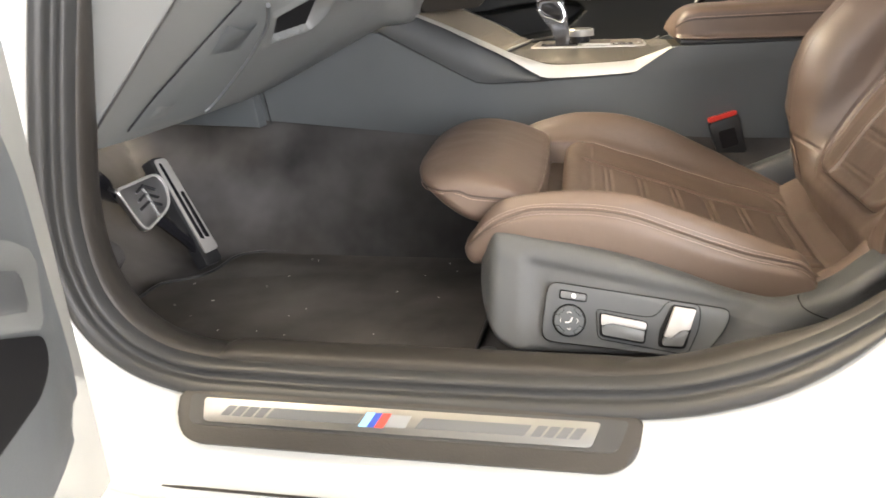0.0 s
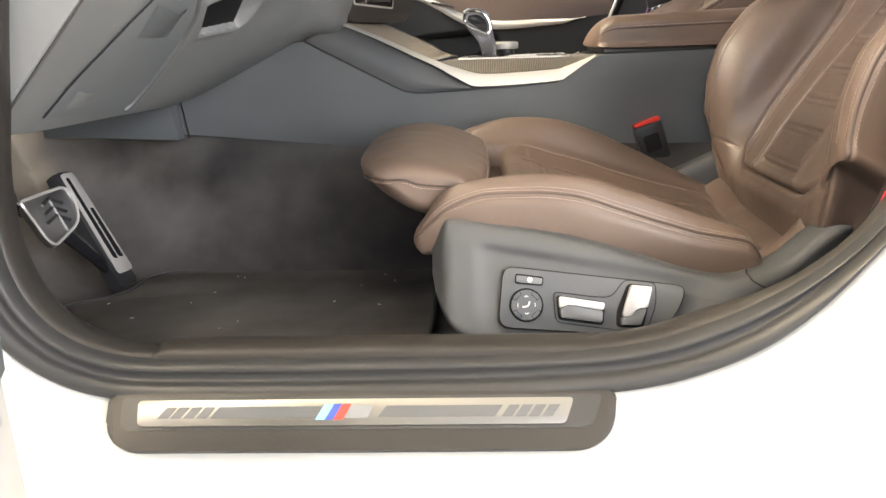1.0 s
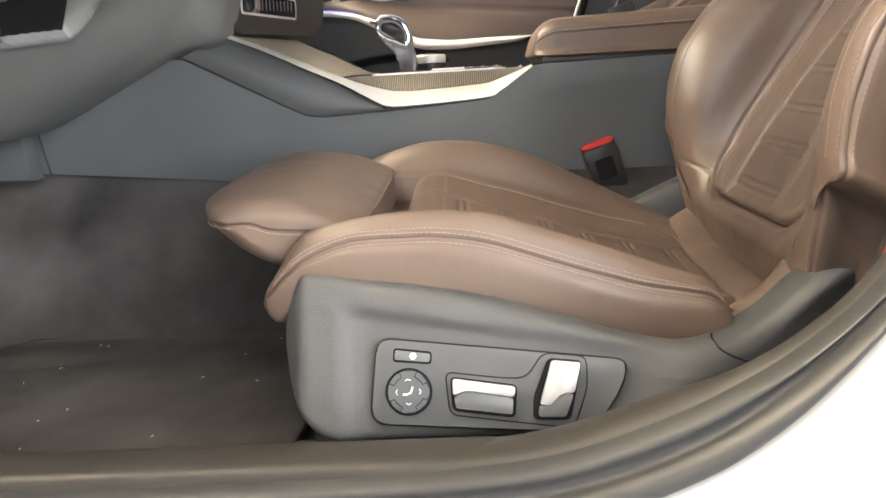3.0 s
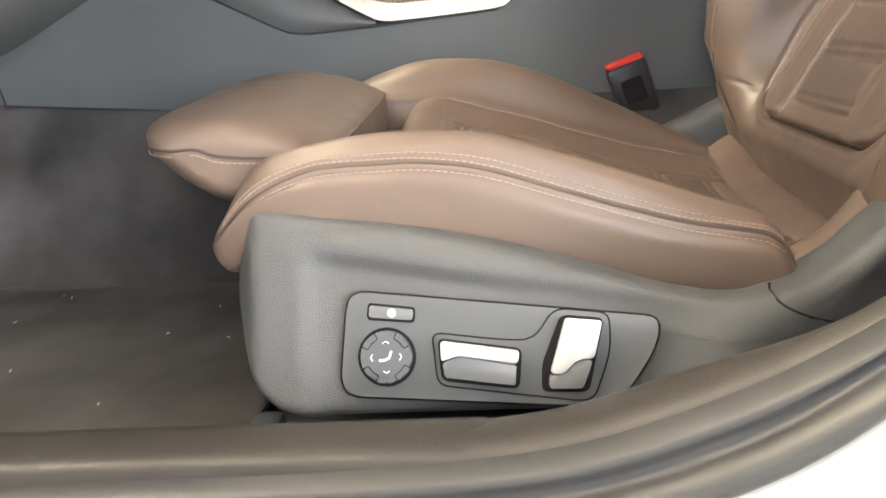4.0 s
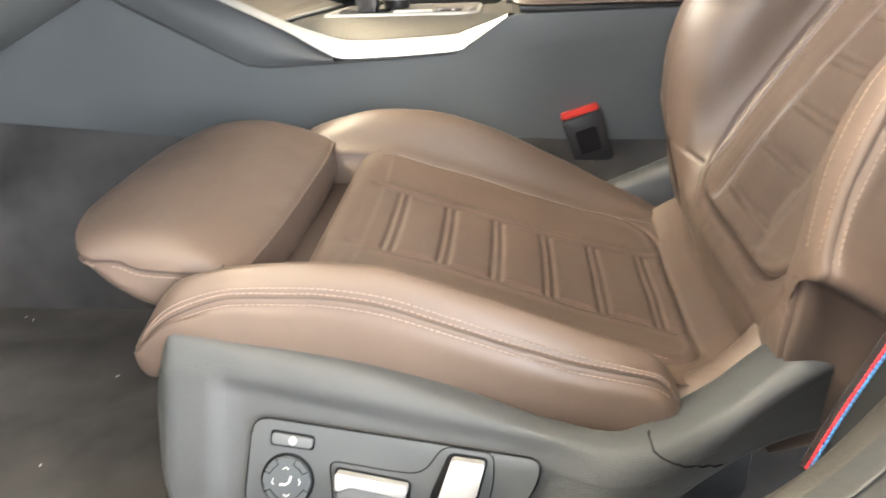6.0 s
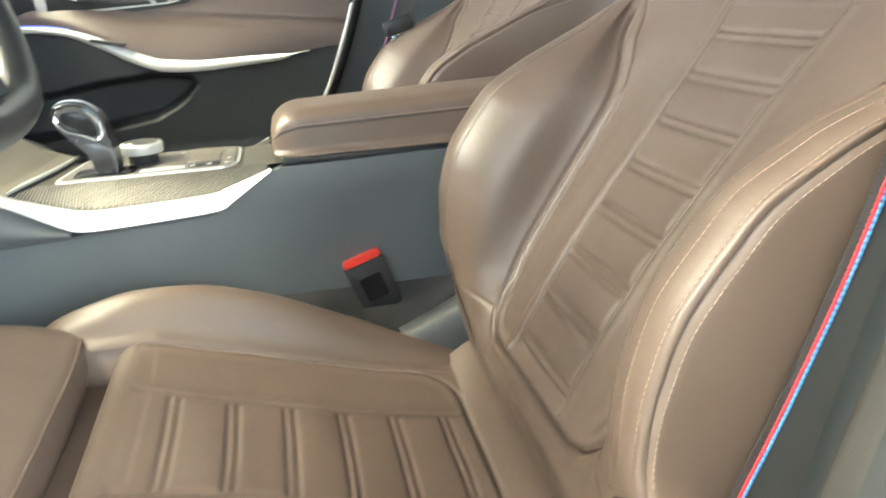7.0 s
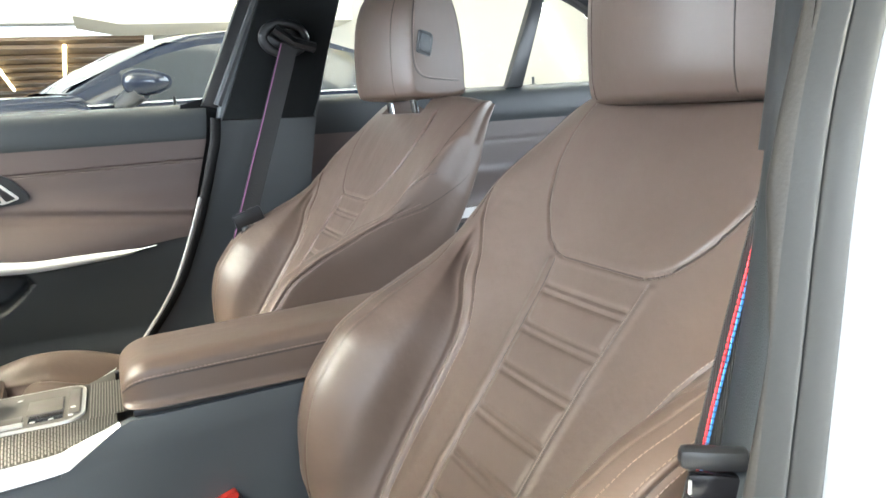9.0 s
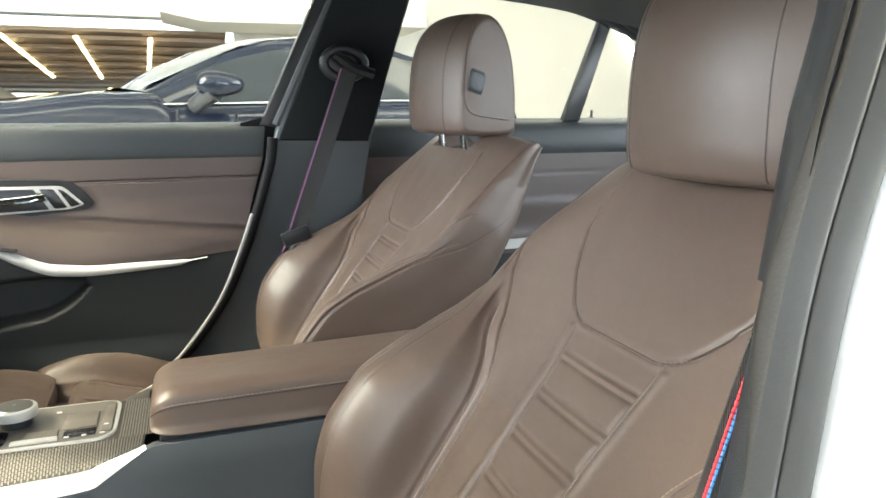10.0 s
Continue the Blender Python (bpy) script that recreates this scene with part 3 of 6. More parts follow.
def thigh_support(seat):
    sec = catmull([(-0.031, 0.595), (-0.024, 0.603), (0.004, 0.6115), (0.045, 0.6120), (0.09, 0.6040), (0.124, 0.590), (0.1355, 0.583), (0.1385, 0.576), (0.137, 0.545), (0.10, 0.532), (0.04, 0.542), (0.0, 0.562), (-0.024, 0.583)], 90, True)
    rows, mid = [], np.array([0.09, 0.570])
    for v in np.sin(np.linspace(-math.pi / 2, math.pi / 2, 71)):
        k = (1 - abs(v) ** 7) ** (1 / 3.2)
        kx = (1 - abs(v) ** 3.4) ** (1 / 2.0) * 0.9 + 0.1
        q = mid + (sec - mid) * np.array([0.40 + 0.60 * kx, 0.15 + 0.85 * k])
        q[:, 0] = np.where(sec[:, 0] > 0.09, mid[0] + (sec[:, 0] - mid[0]) * (0.62 + 0.38 * kx), q[:, 0])  # straight rear edge
        rows.append([(x, CY + 0.168 * v, z + 0.003 + 0.006 * v + 0.0010 * noise.noise(Vector((x * 26, v * 5, z * 26)))) for x, z in q])
    P = np.array(rows)
    part("thigh_support", grid(P, closed_v=True, caps=True), LEATHER, seat, "brown leather pull-out thigh support", sharp=80)
    # seam round the front and the ends, with a row of stitches under it
    def level(row, z, front):
        k = np.argmin(row[:, 0]) if front else np.argmax(row[:, 0])
        near = [row[(k + d) % 90] for d in range(-19, 20)]
        near = [q for q in near if (q[0] < row[:, 0].mean()) == front]
        zs = np.array([q[2] for q in near])
        return near[int(np.argmin(np.abs(zs - z)))]
    zl = 0.5870
    path = [level(r, zl, False) for r in P[7:1:-1]] + [level(r, zl, True) for r in P[1:-1]] + [level(r, zl, False) for r in P[-2:-8:-1]]
    path = catmull(path[::2], 180)
    c = np.array([0.06, CY, zl])
    out = (path - c) * np.array([1, 1, 0.0])
    out /= np.linalg.norm(out, axis=1, keepdims=True)
    part("seam", tube(path + out * 0.0003, 0.0011, 6), LEATHERDARK, seat)
    part("stitching", stitches(path + out * 0.0006 + np.array([0, 0, -0.0040]), 0.0046, 0.0034, 0.0006), STITCH, seat, "pale stitching thread")
    # piped edge along the top of the rear face
    rear = np.array([r[int(np.argmax(r[:, 0] + 0.6 * r[:, 2]))] for r in P[5:-5]])
    part("piping", tube(rear, 0.0016, 6), LEATHER, seat)
    part("support_slide", box((0.13, CY, 0.525), (0.075, 0.30, 0.05), 0.006), LEATHER, seat)


def side_cover(seat):
    # moulded plastic side: stations along x, profile down the side
    def lean(z):
        return 0.143 + 0.42 * (max(z, 0.425) - 0.455)
    xs = np.r_[np.linspace(0.068, 0.13, 24), np.linspace(0.14, 0.426, 50), np.linspace(0.430, 0.60, 34)]
    rows = []
    for x in xs:
        top = float(hermite(x, np.r_[SX[:-2], 0.400, 0.425, 0.445, 0.475, 0.505, 0.54, 0.57, 0.60], VTOP[:-2] + [0.4795, 0.4800, 0.4835, 0.494, 0.515, 0.537, 0.552, 0.562]))
        low = 0.416 - 0.004 * (x - 0.1) + 0.035 * smooth(0.36, 0.56, x)
        if x < 0.13:
            e = math.sqrt(max(1 - ((0.13 - x) / 0.0625) ** 2, 0))
            low = 0.50 - (0.50 - low) * (0.12 + 0.88 * e)
            top = top - 0.022 * (1 - smooth(0.066, 0.086, x))
        w = 0.018 * float(smooth(0.40, 0.46, x))  # a broad shelf beside the backrest
        turn = 0.016 * float(smooth(0.405, 0.485, x))
        prof = [(top - 0.02, lean(top) + 0.03 + w), (top - 0.001, lean(top) + 0.024 + w), (top + 0.001, lean(top) + 0.012), (top - 0.0035, lean(top - 0.004) + 0.002)]
        span = np.linspace(top - 0.02, low + 0.007, 9)
        prof += [(z, lean(z) - 0.0015) for z in span]
        prof += [(low + 0.001, lean(low) + 0.004), (low - 0.002, lean(low) + 0.02), (low, lean(low) + 0.06)]
        q = catmull(prof, 64)
        tuck = 0.026 * (1 - smooth(0.064, 0.096, x)) ** 2
        under = 0.72 * float(smooth(0.36, 0.50, x))  # the rear end falls away below
        rows.append([(x, y + tuck + turn + under * max(top - 0.012 - z, 0), z) for z, y in q])
    P = np.array(rows)
    # shallow step round the switch panel
    X, Z = P[..., 0], P[..., 2]
    inner = smooth(0.112, 0.138, X) * (1 - smooth(0.362, 0.40, X)) * (1 - smooth(-0.003, 0.014, Z - (0.512 - 0.165 * (X - 0.14))))
    P[..., 1] += 0.006 * inner * (Z < 0.55)
    cut = int(np.searchsorted(xs, 0.426))
    part("side_cover", grid(P[: cut + 1]), SEATGREY, seat, "grained grey plastic side cover", sharp=70)
    part("hinge_cover", grid(P[cut:]), SEATGREY, seat, "grained grey plastic hinge cover", sharp=70)
    joint = []
    for x, z in even(catmull([(0.425, 0.486), (0.427, 0.478), (0.440, 0.470), (0.460, 0.460), (0.481, 0.450)], 20), 0.004):
        r = P[int(np.argmin(np.abs(xs - x)))][8:]
        joint.append((x, r[int(np.argmin(np.abs(r[:, 2] - z))), 1] - 0.0003, z))
    part("cover_joint", tube(joint, 0.0008, 6), GAP, seat)
    # frame of the leaning switch panel: right, up, out
    k = 1 / math.hypot(1, 0.42)
    up, out = Vector((0, 0.42 * k, k)), Vector((0, -k, 0.42 * k))
    o = Vector((0, 0.143, 0.455)) + out * 0.0005
    def fr(d):
        return (o + out * d, (1, 0, 0), up, out)
    def uv(pts):
        return [(x, (z - 0.455) / k) for x, z in pts]
    ol = rounded(uv([(0.150, 0.497), (0.352, 0.4735), (0.346, 0.455), (0.321, 0.4225), (0.143, 0.4345)]), [0.012, 0.012, 0.012, 0.02, 0.014], 7)
    panel = part("switch_panel", slab(ol, fr(0.0022), 0.012, 0.0008), SATIN, seat, "satin grey seat switch panel")
    part("switch_gap", tube([Vector(fr(0.0008)[0]) + Vector((1, 0, 0)) * x + up * y for x, y in even(ol, 0.004, True)], 0.0013, 6, True), GAP, panel)
    b = rounded(uv([(0.163, 0.4895), (0.1945, 0.4855), (0.1935, 0.476), (0.162, 0.479)]), 0.003)
    part("button_gap", slab(b, fr(0.0027), 0.004), GAP, panel)
    b2 = rounded(uv([(0.1645, 0.4878), (0.1932, 0.4840), (0.1922, 0.4776), (0.1635, 0.4806)]), 0.0022)
    part("memory_button", slab(b2, fr(0.0048), 0.004, 0.0007), KEYGREY, panel)
    circ = lambda cx, cz, r, n=28: [(cx + r * math.cos(a), (cz - 0.455) / k + r * math.sin(a)) for a in np.linspace(0, 2 * math.pi, n, endpoint=False)]
    part("button_mark", slab(circ(0.179, 0.4827, 0.0028, 12), fr(0.0051), 0.001), MARK, panel)
    part("knob_gap", slab(circ(0.1745, 0.4565, 0.0192), fr(0.0028), 0.004), GAP, panel)
    part("lumbar_knob", slab(circ(0.1745, 0.4565, 0.0170, 36), fr(0.0062), 0.006, 0.0012, 3), COVERGREY, panel)
    bm = bmesh.new()
    for a in (0, 90, 180, 270):
        c, s = math.cos(radians(a)), math.sin(radians(a))
        pts = [(0.0102 * c + t * s * 0.0022 - (abs(t)) * c * 0.0014, 0.0102 * s - t * c * 0.0022 - abs(t) * s * 0.0014) for t in (-1, 0, 1)]
        tube([Vector(fr(0.0065)[0]) + Vector((0.1745 + x, 0, 0)) + up * ((0.4565 - 0.455) / k + y) for x, y in pts], 0.0004, 4, bm=bm)
    part("arrow_mark", bm, MARK, panel)
    sm = [(-0.0045, -0.002), (-0.001, -0.002), (0.002, -0.0005), (0.0035, 0.004)]
    part("seat_mark", tube([Vector(fr(0.0065)[0]) + Vector((0.1745 + x, 0, 0)) + up * (0.0016 + y) for x, y in sm], 0.0009, 5), MARK, panel)
    for a in (45, 135, 225, 315):
        c, s = math.cos(radians(a)), math.sin(radians(a))
        part("knob_groove", tube([Vector(fr(0.0063)[0]) + Vector((0.1745 + (0.0168 * math.cos(radians(a + d)) + (-0.004 * c if abs(d) < 18 else 0)), 0, 0)) + up * (0.0016 + 0.0168 * math.sin(radians(a + d)) + (-0.004 * s if abs(d) < 18 else 0)) for d in (-20, -16, 0, 16, 20)], 0.0004, 4), GLOSSBLACK, panel)
    # recessed surround of the two seat switches
    ring = rounded(uv([(0.2045, 0.4700), (0.250, 0.4640), (0.270, 0.4630), (0.284, 0.4815), (0.319, 0.4775), (0.3185, 0.455), (0.307, 0.4285), (0.298, 0.4265), (0.207, 0.4385)]), [0.006, 0.02, 0.012, 0.008, 0.007, 0.01, 0.008, 0.01, 0.007], 6)
    part("surround_line", tube([Vector(fr(0.0024)[0]) + Vector((1, 0, 0)) * x + up * y for x, y in even(ring, 0.003, True)], 0.0005, 5, True), GAP, panel)
    well1 = rounded(uv([(0.208, 0.4665), (0.2625, 0.4585), (0.2595, 0.4345), (0.2095, 0.4410)]), 0.005)
    part("switch_well", slab(well1, fr(0.0026), 0.005), GAP, panel)
    well2 = rounded(uv([(0.288, 0.4775), (0.3155, 0.4745), (0.3035, 0.4315), (0.2735, 0.4325), (0.2745, 0.449)]), 0.005)
    part("switch_well", slab(well2, fr(0.0026), 0.005), GAP, panel)
    s1 = rounded(uv([(0.2105, 0.4650), (0.2605, 0.4575), (0.2590, 0.4500), (0.2215, 0.4562), (0.2105, 0.4528)]), 0.0025)
    part("slide_switch", slab(s1, fr(0.0125), 0.009, 0.0008, 2), SWITCH, panel, "silver seat slide switch")
    s1b = rounded(uv([(0.2112, 0.4521), (0.2216, 0.4555), (0.2584, 0.4494), (0.2570, 0.4375), (0.2125, 0.4435)]), 0.0025)
    part("switch_foot", slab(s1b, fr(0.0110), 0.011, 0.0008, 2), KEYGREY, panel)
    s2 = rounded(uv([(0.2905, 0.4755), (0.3130, 0.4730), (0.3068, 0.4515), (0.2965, 0.4518), (0.2872, 0.4430), (0.2792, 0.4440)]), 0.0025)
    part("recline_switch", slab(s2, fr(0.0125), 0.009, 0.0008, 2), SWITCH, panel, "silver backrest switch")
    s2b = rounded(uv([(0.2790, 0.4432), (0.2874, 0.4422), (0.2967, 0.4509), (0.3062, 0.4506), (0.2990, 0.4345), (0.2780, 0.4350)]), 0.0025)
    part("switch_foot", slab(s2b, fr(0.0110), 0.011, 0.0008, 2), KEYGREY, panel)


BA = radians(34.5)
BD, BN, BO = np.array([math.sin(BA), 0, math.cos(BA)]), np.array([-math.cos(BA), 0, math.sin(BA)]), np.array([0.5345, CY, 0.556])
# backrest sections: across and forward, from the middle over pad, crease, bolster crest and outer seam to the back
BK = {
    -0.12: [(0, -0.070), (0.065, -0.070), (0.090, -0.070), (0.110, -0.070), (0.135, -0.072), (0.155, -0.074), (0.168, -0.078), (0.175, -0.085), (0.165, -0.095), (0, -0.1)],
    -0.085: [(0, -0.048), (0.063, -0.048), (0.095, -0.048), (0.112, -0.048), (0.145, -0.050), (0.172, -0.053), (0.188, -0.058), (0.197, -0.072), (0.190, -0.096), (0, -0.1)],
    -0.06: [(0, -0.028), (0.063, -0.028), (0.095, -0.028), (0.112, -0.028), (0.145, -0.026), (0.178, -0.026), (0.200, -0.032), (0.211, -0.052), (0.202, -0.096), (0, -0.1)],
    -0.03: [(0, -0.007), (0.061, -0.007), (0.095, -0.007), (0.116, -0.006), (0.155, 0.001), (0.193, 0.006), (0.220, 0.001), (0.231, -0.030), (0.218, -0.095), (0, -0.102)],
    0.0: [(0, 0), (0.061, 0), (0.096, 0), (0.126, 0.001), (0.163, 0.019), (0.206, 0.031), (0.236, 0.027), (0.245, -0.015), (0.230, -0.097), (0, -0.105)],
    0.045: [(0, 0.004), (0.060, 0.004), (0.102, 0.003), (0.142, 0.003), (0.170, 0.042), (0.211, 0.065), (0.244, 0.060), (0.252, 0.005), (0.236, -0.1), (0, -0.11)],
    0.09: [(0, 0.008), (0.060, 0.007), (0.104, 0.005), (0.147, 0.005), (0.169, 0.057), (0.210, 0.089), (0.247, 0.085), (0.255, 0.02), (0.238, -0.1), (0, -0.11)],
    0.14: [(0, 0.0075), (0.060, 0.007), (0.105, 0.005), (0.150, 0.005), (0.169, 0.063), (0.209, 0.102), (0.249, 0.098), (0.256, 0.03), (0.238, -0.1), (0, -0.11)],
    0.19: [(0, 0.005), (0.060, 0.0045), (0.106, 0.004), (0.152, 0.005), (0.171, 0.061), (0.210, 0.100), (0.250, 0.096), (0.257, 0.03), (0.238, -0.1), (0, -0.11)],
    0.24: [(0, 0.002), (0.061, 0.0015), (0.108, 0.002), (0.155, 0.005), (0.176, 0.053), (0.212, 0.082), (0.250, 0.078), (0.259, 0.02), (0.240, -0.1), (0, -0.11)],
    0.28: [(0, -0.001), (0.063, -0.001), (0.115, 0), (0.168, 0.007), (0.188, 0.042), (0.217, 0.060), (0.252, 0.055), (0.265, 0.0), (0.243, -0.103), (0, -0.11)],
    0.32: [(0, -0.004), (0.065, -0.004), (0.125, -0.002), (0.195, 0.011), (0.207, 0.028), (0.224, 0.037), (0.256, 0.031), (0.270, -0.015), (0.248, -0.104), (0, -0.11)],
    0.36: [(0, -0.007), (0.070, -0.007), (0.135, -0.006), (0.216, 0.004), (0.228, 0.013), (0.247, 0.015), (0.268, 0.006), (0.280, -0.040), (0.262, -0.104), (0, -0.11)],
    0.40: [(0, -0.008), (0.072, -0.008), (0.140, -0.007), (0.216, -0.002), (0.241, 0.004), (0.262, 0.003), (0.280, -0.012), (0.286, -0.050), (0.262, -0.100), (0, -0.11)],
    0.44: [(0, -0.008), (0.070, -0.008), (0.140, -0.007), (0.206, -0.005), (0.240, -0.002), (0.264, -0.006), (0.280, -0.019), (0.284, -0.052), (0.256, -0.096), (0, -0.11)],
    0.486: [(0, -0.007), (0.068, -0.007), (0.132, -0.007), (0.188, -0.008), (0.222, -0.010), (0.244, -0.014), (0.262, -0.026), (0.264, -0.055), (0.238, -0.092), (0, -0.11)],
    0.53: [(0, -0.007), (0.064, -0.007), (0.115, -0.008), (0.156, -0.011), (0.192, -0.015), (0.220, -0.022), (0.243, -0.034), (0.244, -0.057), (0.220, -0.086), (0, -0.11)],
    0.575: [(0, -0.010), (0.060, -0.011), (0.105, -0.013), (0.146, -0.018), (0.180, -0.026), (0.207, -0.035), (0.227, -0.044), (0.225, -0.061), (0.202, -0.082), (0, -0.11)],
    0.60: [(0, -0.022), (0.060, -0.023), (0.102, -0.026), (0.140, -0.032), (0.172, -0.040), (0.198, -0.050), (0.215, -0.055), (0.211, -0.068), (0.190, -0.084), (0, -0.108)],
    0.612: [(0, -0.045), (0.055, -0.046), (0.095, -0.048), (0.130, -0.053), (0.160, -0.060), (0.185, -0.068), (0.203, -0.067), (0.199, -0.076), (0.180, -0.086), (0, -0.1)],
}
BS = list(BK)
RIBS = [0.341, 0.298, 0.253, 0.2055, 0.158, 0.110, 0.063, 0.013]


def rib_width(s):
    return np.interp(s, [0.0, 0.06, 0.205, 0.253, 0.298, 0.341, 0.378], [0.0610, 0.0600, 0.0595, 0.0610, 0.0640, 0.0675, 0.0720])


def wing_width(s):
    """Half width of the pad up to its stitched seam, which runs out to the shoulder above the bolster."""
    return np.interp(s, [0.045, 0.06, 0.11, 0.25, 0.275, 0.30, 0.343, 0.39, 0.43, 0.46], [0.128, 0.133, 0.140, 0.144, 0.149, 0.161, 0.190, 0.230, 0.253, 0.262])


def upper_width(s):
    return np.interp(s, [0.378, 0.392, 0.41, 0.43, 0.447, 0.477, 0.52, 0.56], [0.076, 0.095, 0.111, 0.127, 0.136, 0.149, 0.156, 0.150])


def back_surface(ks, ss):
    """Places of the backrest at section stations ks (0 middle to 9 back, signed for the side) and heights ss."""
    tab = np.array([BK[s] for s in BS], float)
    ctl = hermite(ss, BS, tab.reshape(len(BS), -1)).reshape(len(ss), 10, 2)
    out = np.zeros((len(ss), len(ks), 3))
    U = np.zeros((len(ss), len(ks)))
    for a, s in enumerate(ss):
        c = ctl[a]
        full = np.vstack([(c[1:] * [-1, 1])[::-1], c])  # -9..9
        pos = np.asarray(ks) + 9
        i = np.clip(pos.astype(int), 0, 17)
        f = (pos - i)[:, None]
        p0, p1, p2, p3 = full[np.maximum(i - 1, 0)], full[i], full[i + 1], full[np.minimum(i + 2, 18)]
        q = 0.5 * (2 * p1 + (p2 - p0) * f + (2 * p0 - 5 * p1 + 4 * p2 - p3) * f**2 + (3 * p1 - p0 - 3 * p2 + p3) * f**3)
        q[:, 0] = np.where(q[:, 0] < -0.246, -0.246 + (q[:, 0] + 0.246) * 0.4, q[:, 0])  # slimmer towards the door
        U[a] = q[:, 0]
        out[a] = BO + s * BD + q[:, 1:2] * BN + q[:, 0:1] * np.array([0, 1.0, 0])
    return out, U


def backrest(seat):
    ss = np.r_[np.arange(-0.12, 0.60, 0.0021), np.linspace(0.60, 0.612, 8)]
    half = np.r_[np.linspace(0, 0.72, 16)[:-1], np.linspace(0.72, 1.3, 46)[:-1], np.linspace(1.3, 3, 90)]
    kc = np.r_[-half[::-1][:-1], half]
    kb = np.linspace(3, 6, 110)
    kr = np.linspace(6, 9, 34)
    ks = np.r_[-kr[::-1][:-1], -kb[::-1][:-1], kc, kb[1:], kr[1:]]
    P, U = back_surface(ks, ss)
    n = normals(P)
    mid = len(ks) // 2
    n *= np.sign((n[150, mid] * BN).sum())
    S = np.repeat(ss[:, None], len(ks), 1)
    K = np.repeat(np.abs(ks)[None], len(ss), 0)
    A = np.abs(U)
    front = K < 3.2
    w = rib_width(ss)[:, None]
    dep = np.zeros_like(S)
    ribz = (1 - smooth(0.370, 0.376, S)) * smooth(-0.012, -0.004, S)
    inside = smooth(0.0, 0.010, w - A) * ribz * front
    for r in RIBS:
        bow = S - r - 0.0008 * (A / 0.06) ** 2
        dep += 0.0026 * (bell(bow + 0.0043, 0.0021) + bell(bow - 0.0043, 0.0021)) * inside
        dep -= 0.0006 * bell(bow, 0.0026) * inside
    for a, b in zip(RIBS[:-1], RIBS[1:]):  # the pads between the ribs swell a little
        t = np.clip((S - b) / (a - b), 0, 1)
        dep -= 0.0022 * np.sin(np.pi * t) ** 0.6 * inside
    dep += 0.0016 * smooth(0.0, 0.004, w - A) * ribz * front  # the ribbed strip lies lower than the pads beside it
    dep += 0.0022 * bell(A - w, 0.0013) * ribz * front
    dep -= 0.0014 * bell(A - w - 0.006, 0.005) * ribz * front
    # the seam round the pads, closing in a bow at the bottom
    u3 = wing_width(ss)[:, None]
    cr = 0.042
    qx, qy = np.maximum(A - (u3 - cr), 0), np.maximum((-0.012 + cr) - S, 0)
    sd = np.where((qx > 0) & (qy > 0), np.hypot(qx, qy) - cr, np.maximum(A - u3, -0.012 - S))
    low = 1 - smooth(0.24, 0.30, S)
    dep += (0.0028 * bell(sd, 0.0016) - 0.0016 * low * bell(sd - 0.0065, 0.0035)) * (K < 5.6) * (1 - smooth(0.45, 0.47, S))
    foot = 1 - smooth(0.02, 0.06, S)
    dep += (0.0050 * bell(sd - 0.001, 0.0028) - 0.0030 * bell(sd + 0.007, 0.006)) * foot * (K < 4)
    dep -= 0.0040 * bell(S + 0.032, 0.012) * (1 - smooth(3.0, 4.2, K))  # the roll under the bow
    # crease at the foot of the bolster
    dep += 0.0034 * bell(K - 3.0, 0.07) * smooth(0.0, 0.02, S) * (1 - smooth(0.345, 0.362, S))
    # raised upper panel
    ue = upper_width(ss)[:, None]
    cu = 0.020
    px, py = np.maximum(A - (ue - cu), 0), np.maximum(0.378 + cu - S, 0)
    sp = np.where((px > 0) & (py > 0), np.hypot(px, py) - cu, np.maximum(A - ue, 0.378 - S))
    hr = 1 - smooth(0.555, 0.565, S)
    dep += (0.0024 * bell(sp - 0.001, 0.0017) - 0.0018 * smooth(0.0, 0.007, -sp)) * (K < 4.5) * hr
    # seam along the bolster crest and the double one outside it
    crest = smooth(-0.03, -0.01, S) * (1 - smooth(0.345, 0.36, S))
    dep += 0.0012 * bell(K - 5.0, 0.035) * crest
    dep += 0.0013 * bell(K - 6.0, 0.040) * smooth(-0.08, -0.06, S) * (1 - smooth(0.36, 0.40, S))
    dep -= 0.0010 * bell(np.abs(K - 6.0) - 0.15, 0.06) * smooth(-0.08, -0.06, S) * (1 - smooth(0.36, 0.40, S))
    dep += 0.0018 * bell(S - 0.004 + 0.004 * (K - 4.5), 0.0016) * smooth(3.05, 3.2, K) * (1 - smooth(5.8, 6, K))
    # slack in the hide
    wr = np.array([[noise.noise(Vector((p[0] * 24, p[1] * 24, p[2] * 24))) for p in row[::6]] for row in P[::6]])
    ii, jj = np.linspace(0, wr.shape[0] - 1, P.shape[0]), np.linspace(0, wr.shape[1] - 1, P.shape[1])
    wr = np.array([np.interp(jj, np.arange(wr.shape[1]), r) for r in wr])
    wr = np.array([np.interp(ii, np.arange(wr.shape[0]), c) for c in wr.T]).T
    dep += 0.0009 * wr
    # shallow tray under the headrest
    dep += 0.034 * smooth(0.0, 0.008, 0.098 - A) * smooth(0.552, 0.562, S) * front
    P = P - n * dep[..., None]
    # the outer hide folds in at its foot, above the hinge cover
    lip = np.interp(K, [5.2, 6.2, 7.0, 8.0], [0.022, 0.036, 0.038, 0.044])
    tuck = 1.4 * (1 - smooth(-0.05, 0.025, S))
    side = smooth(5.1, 5.9, K + tuck) * np.sign(U)
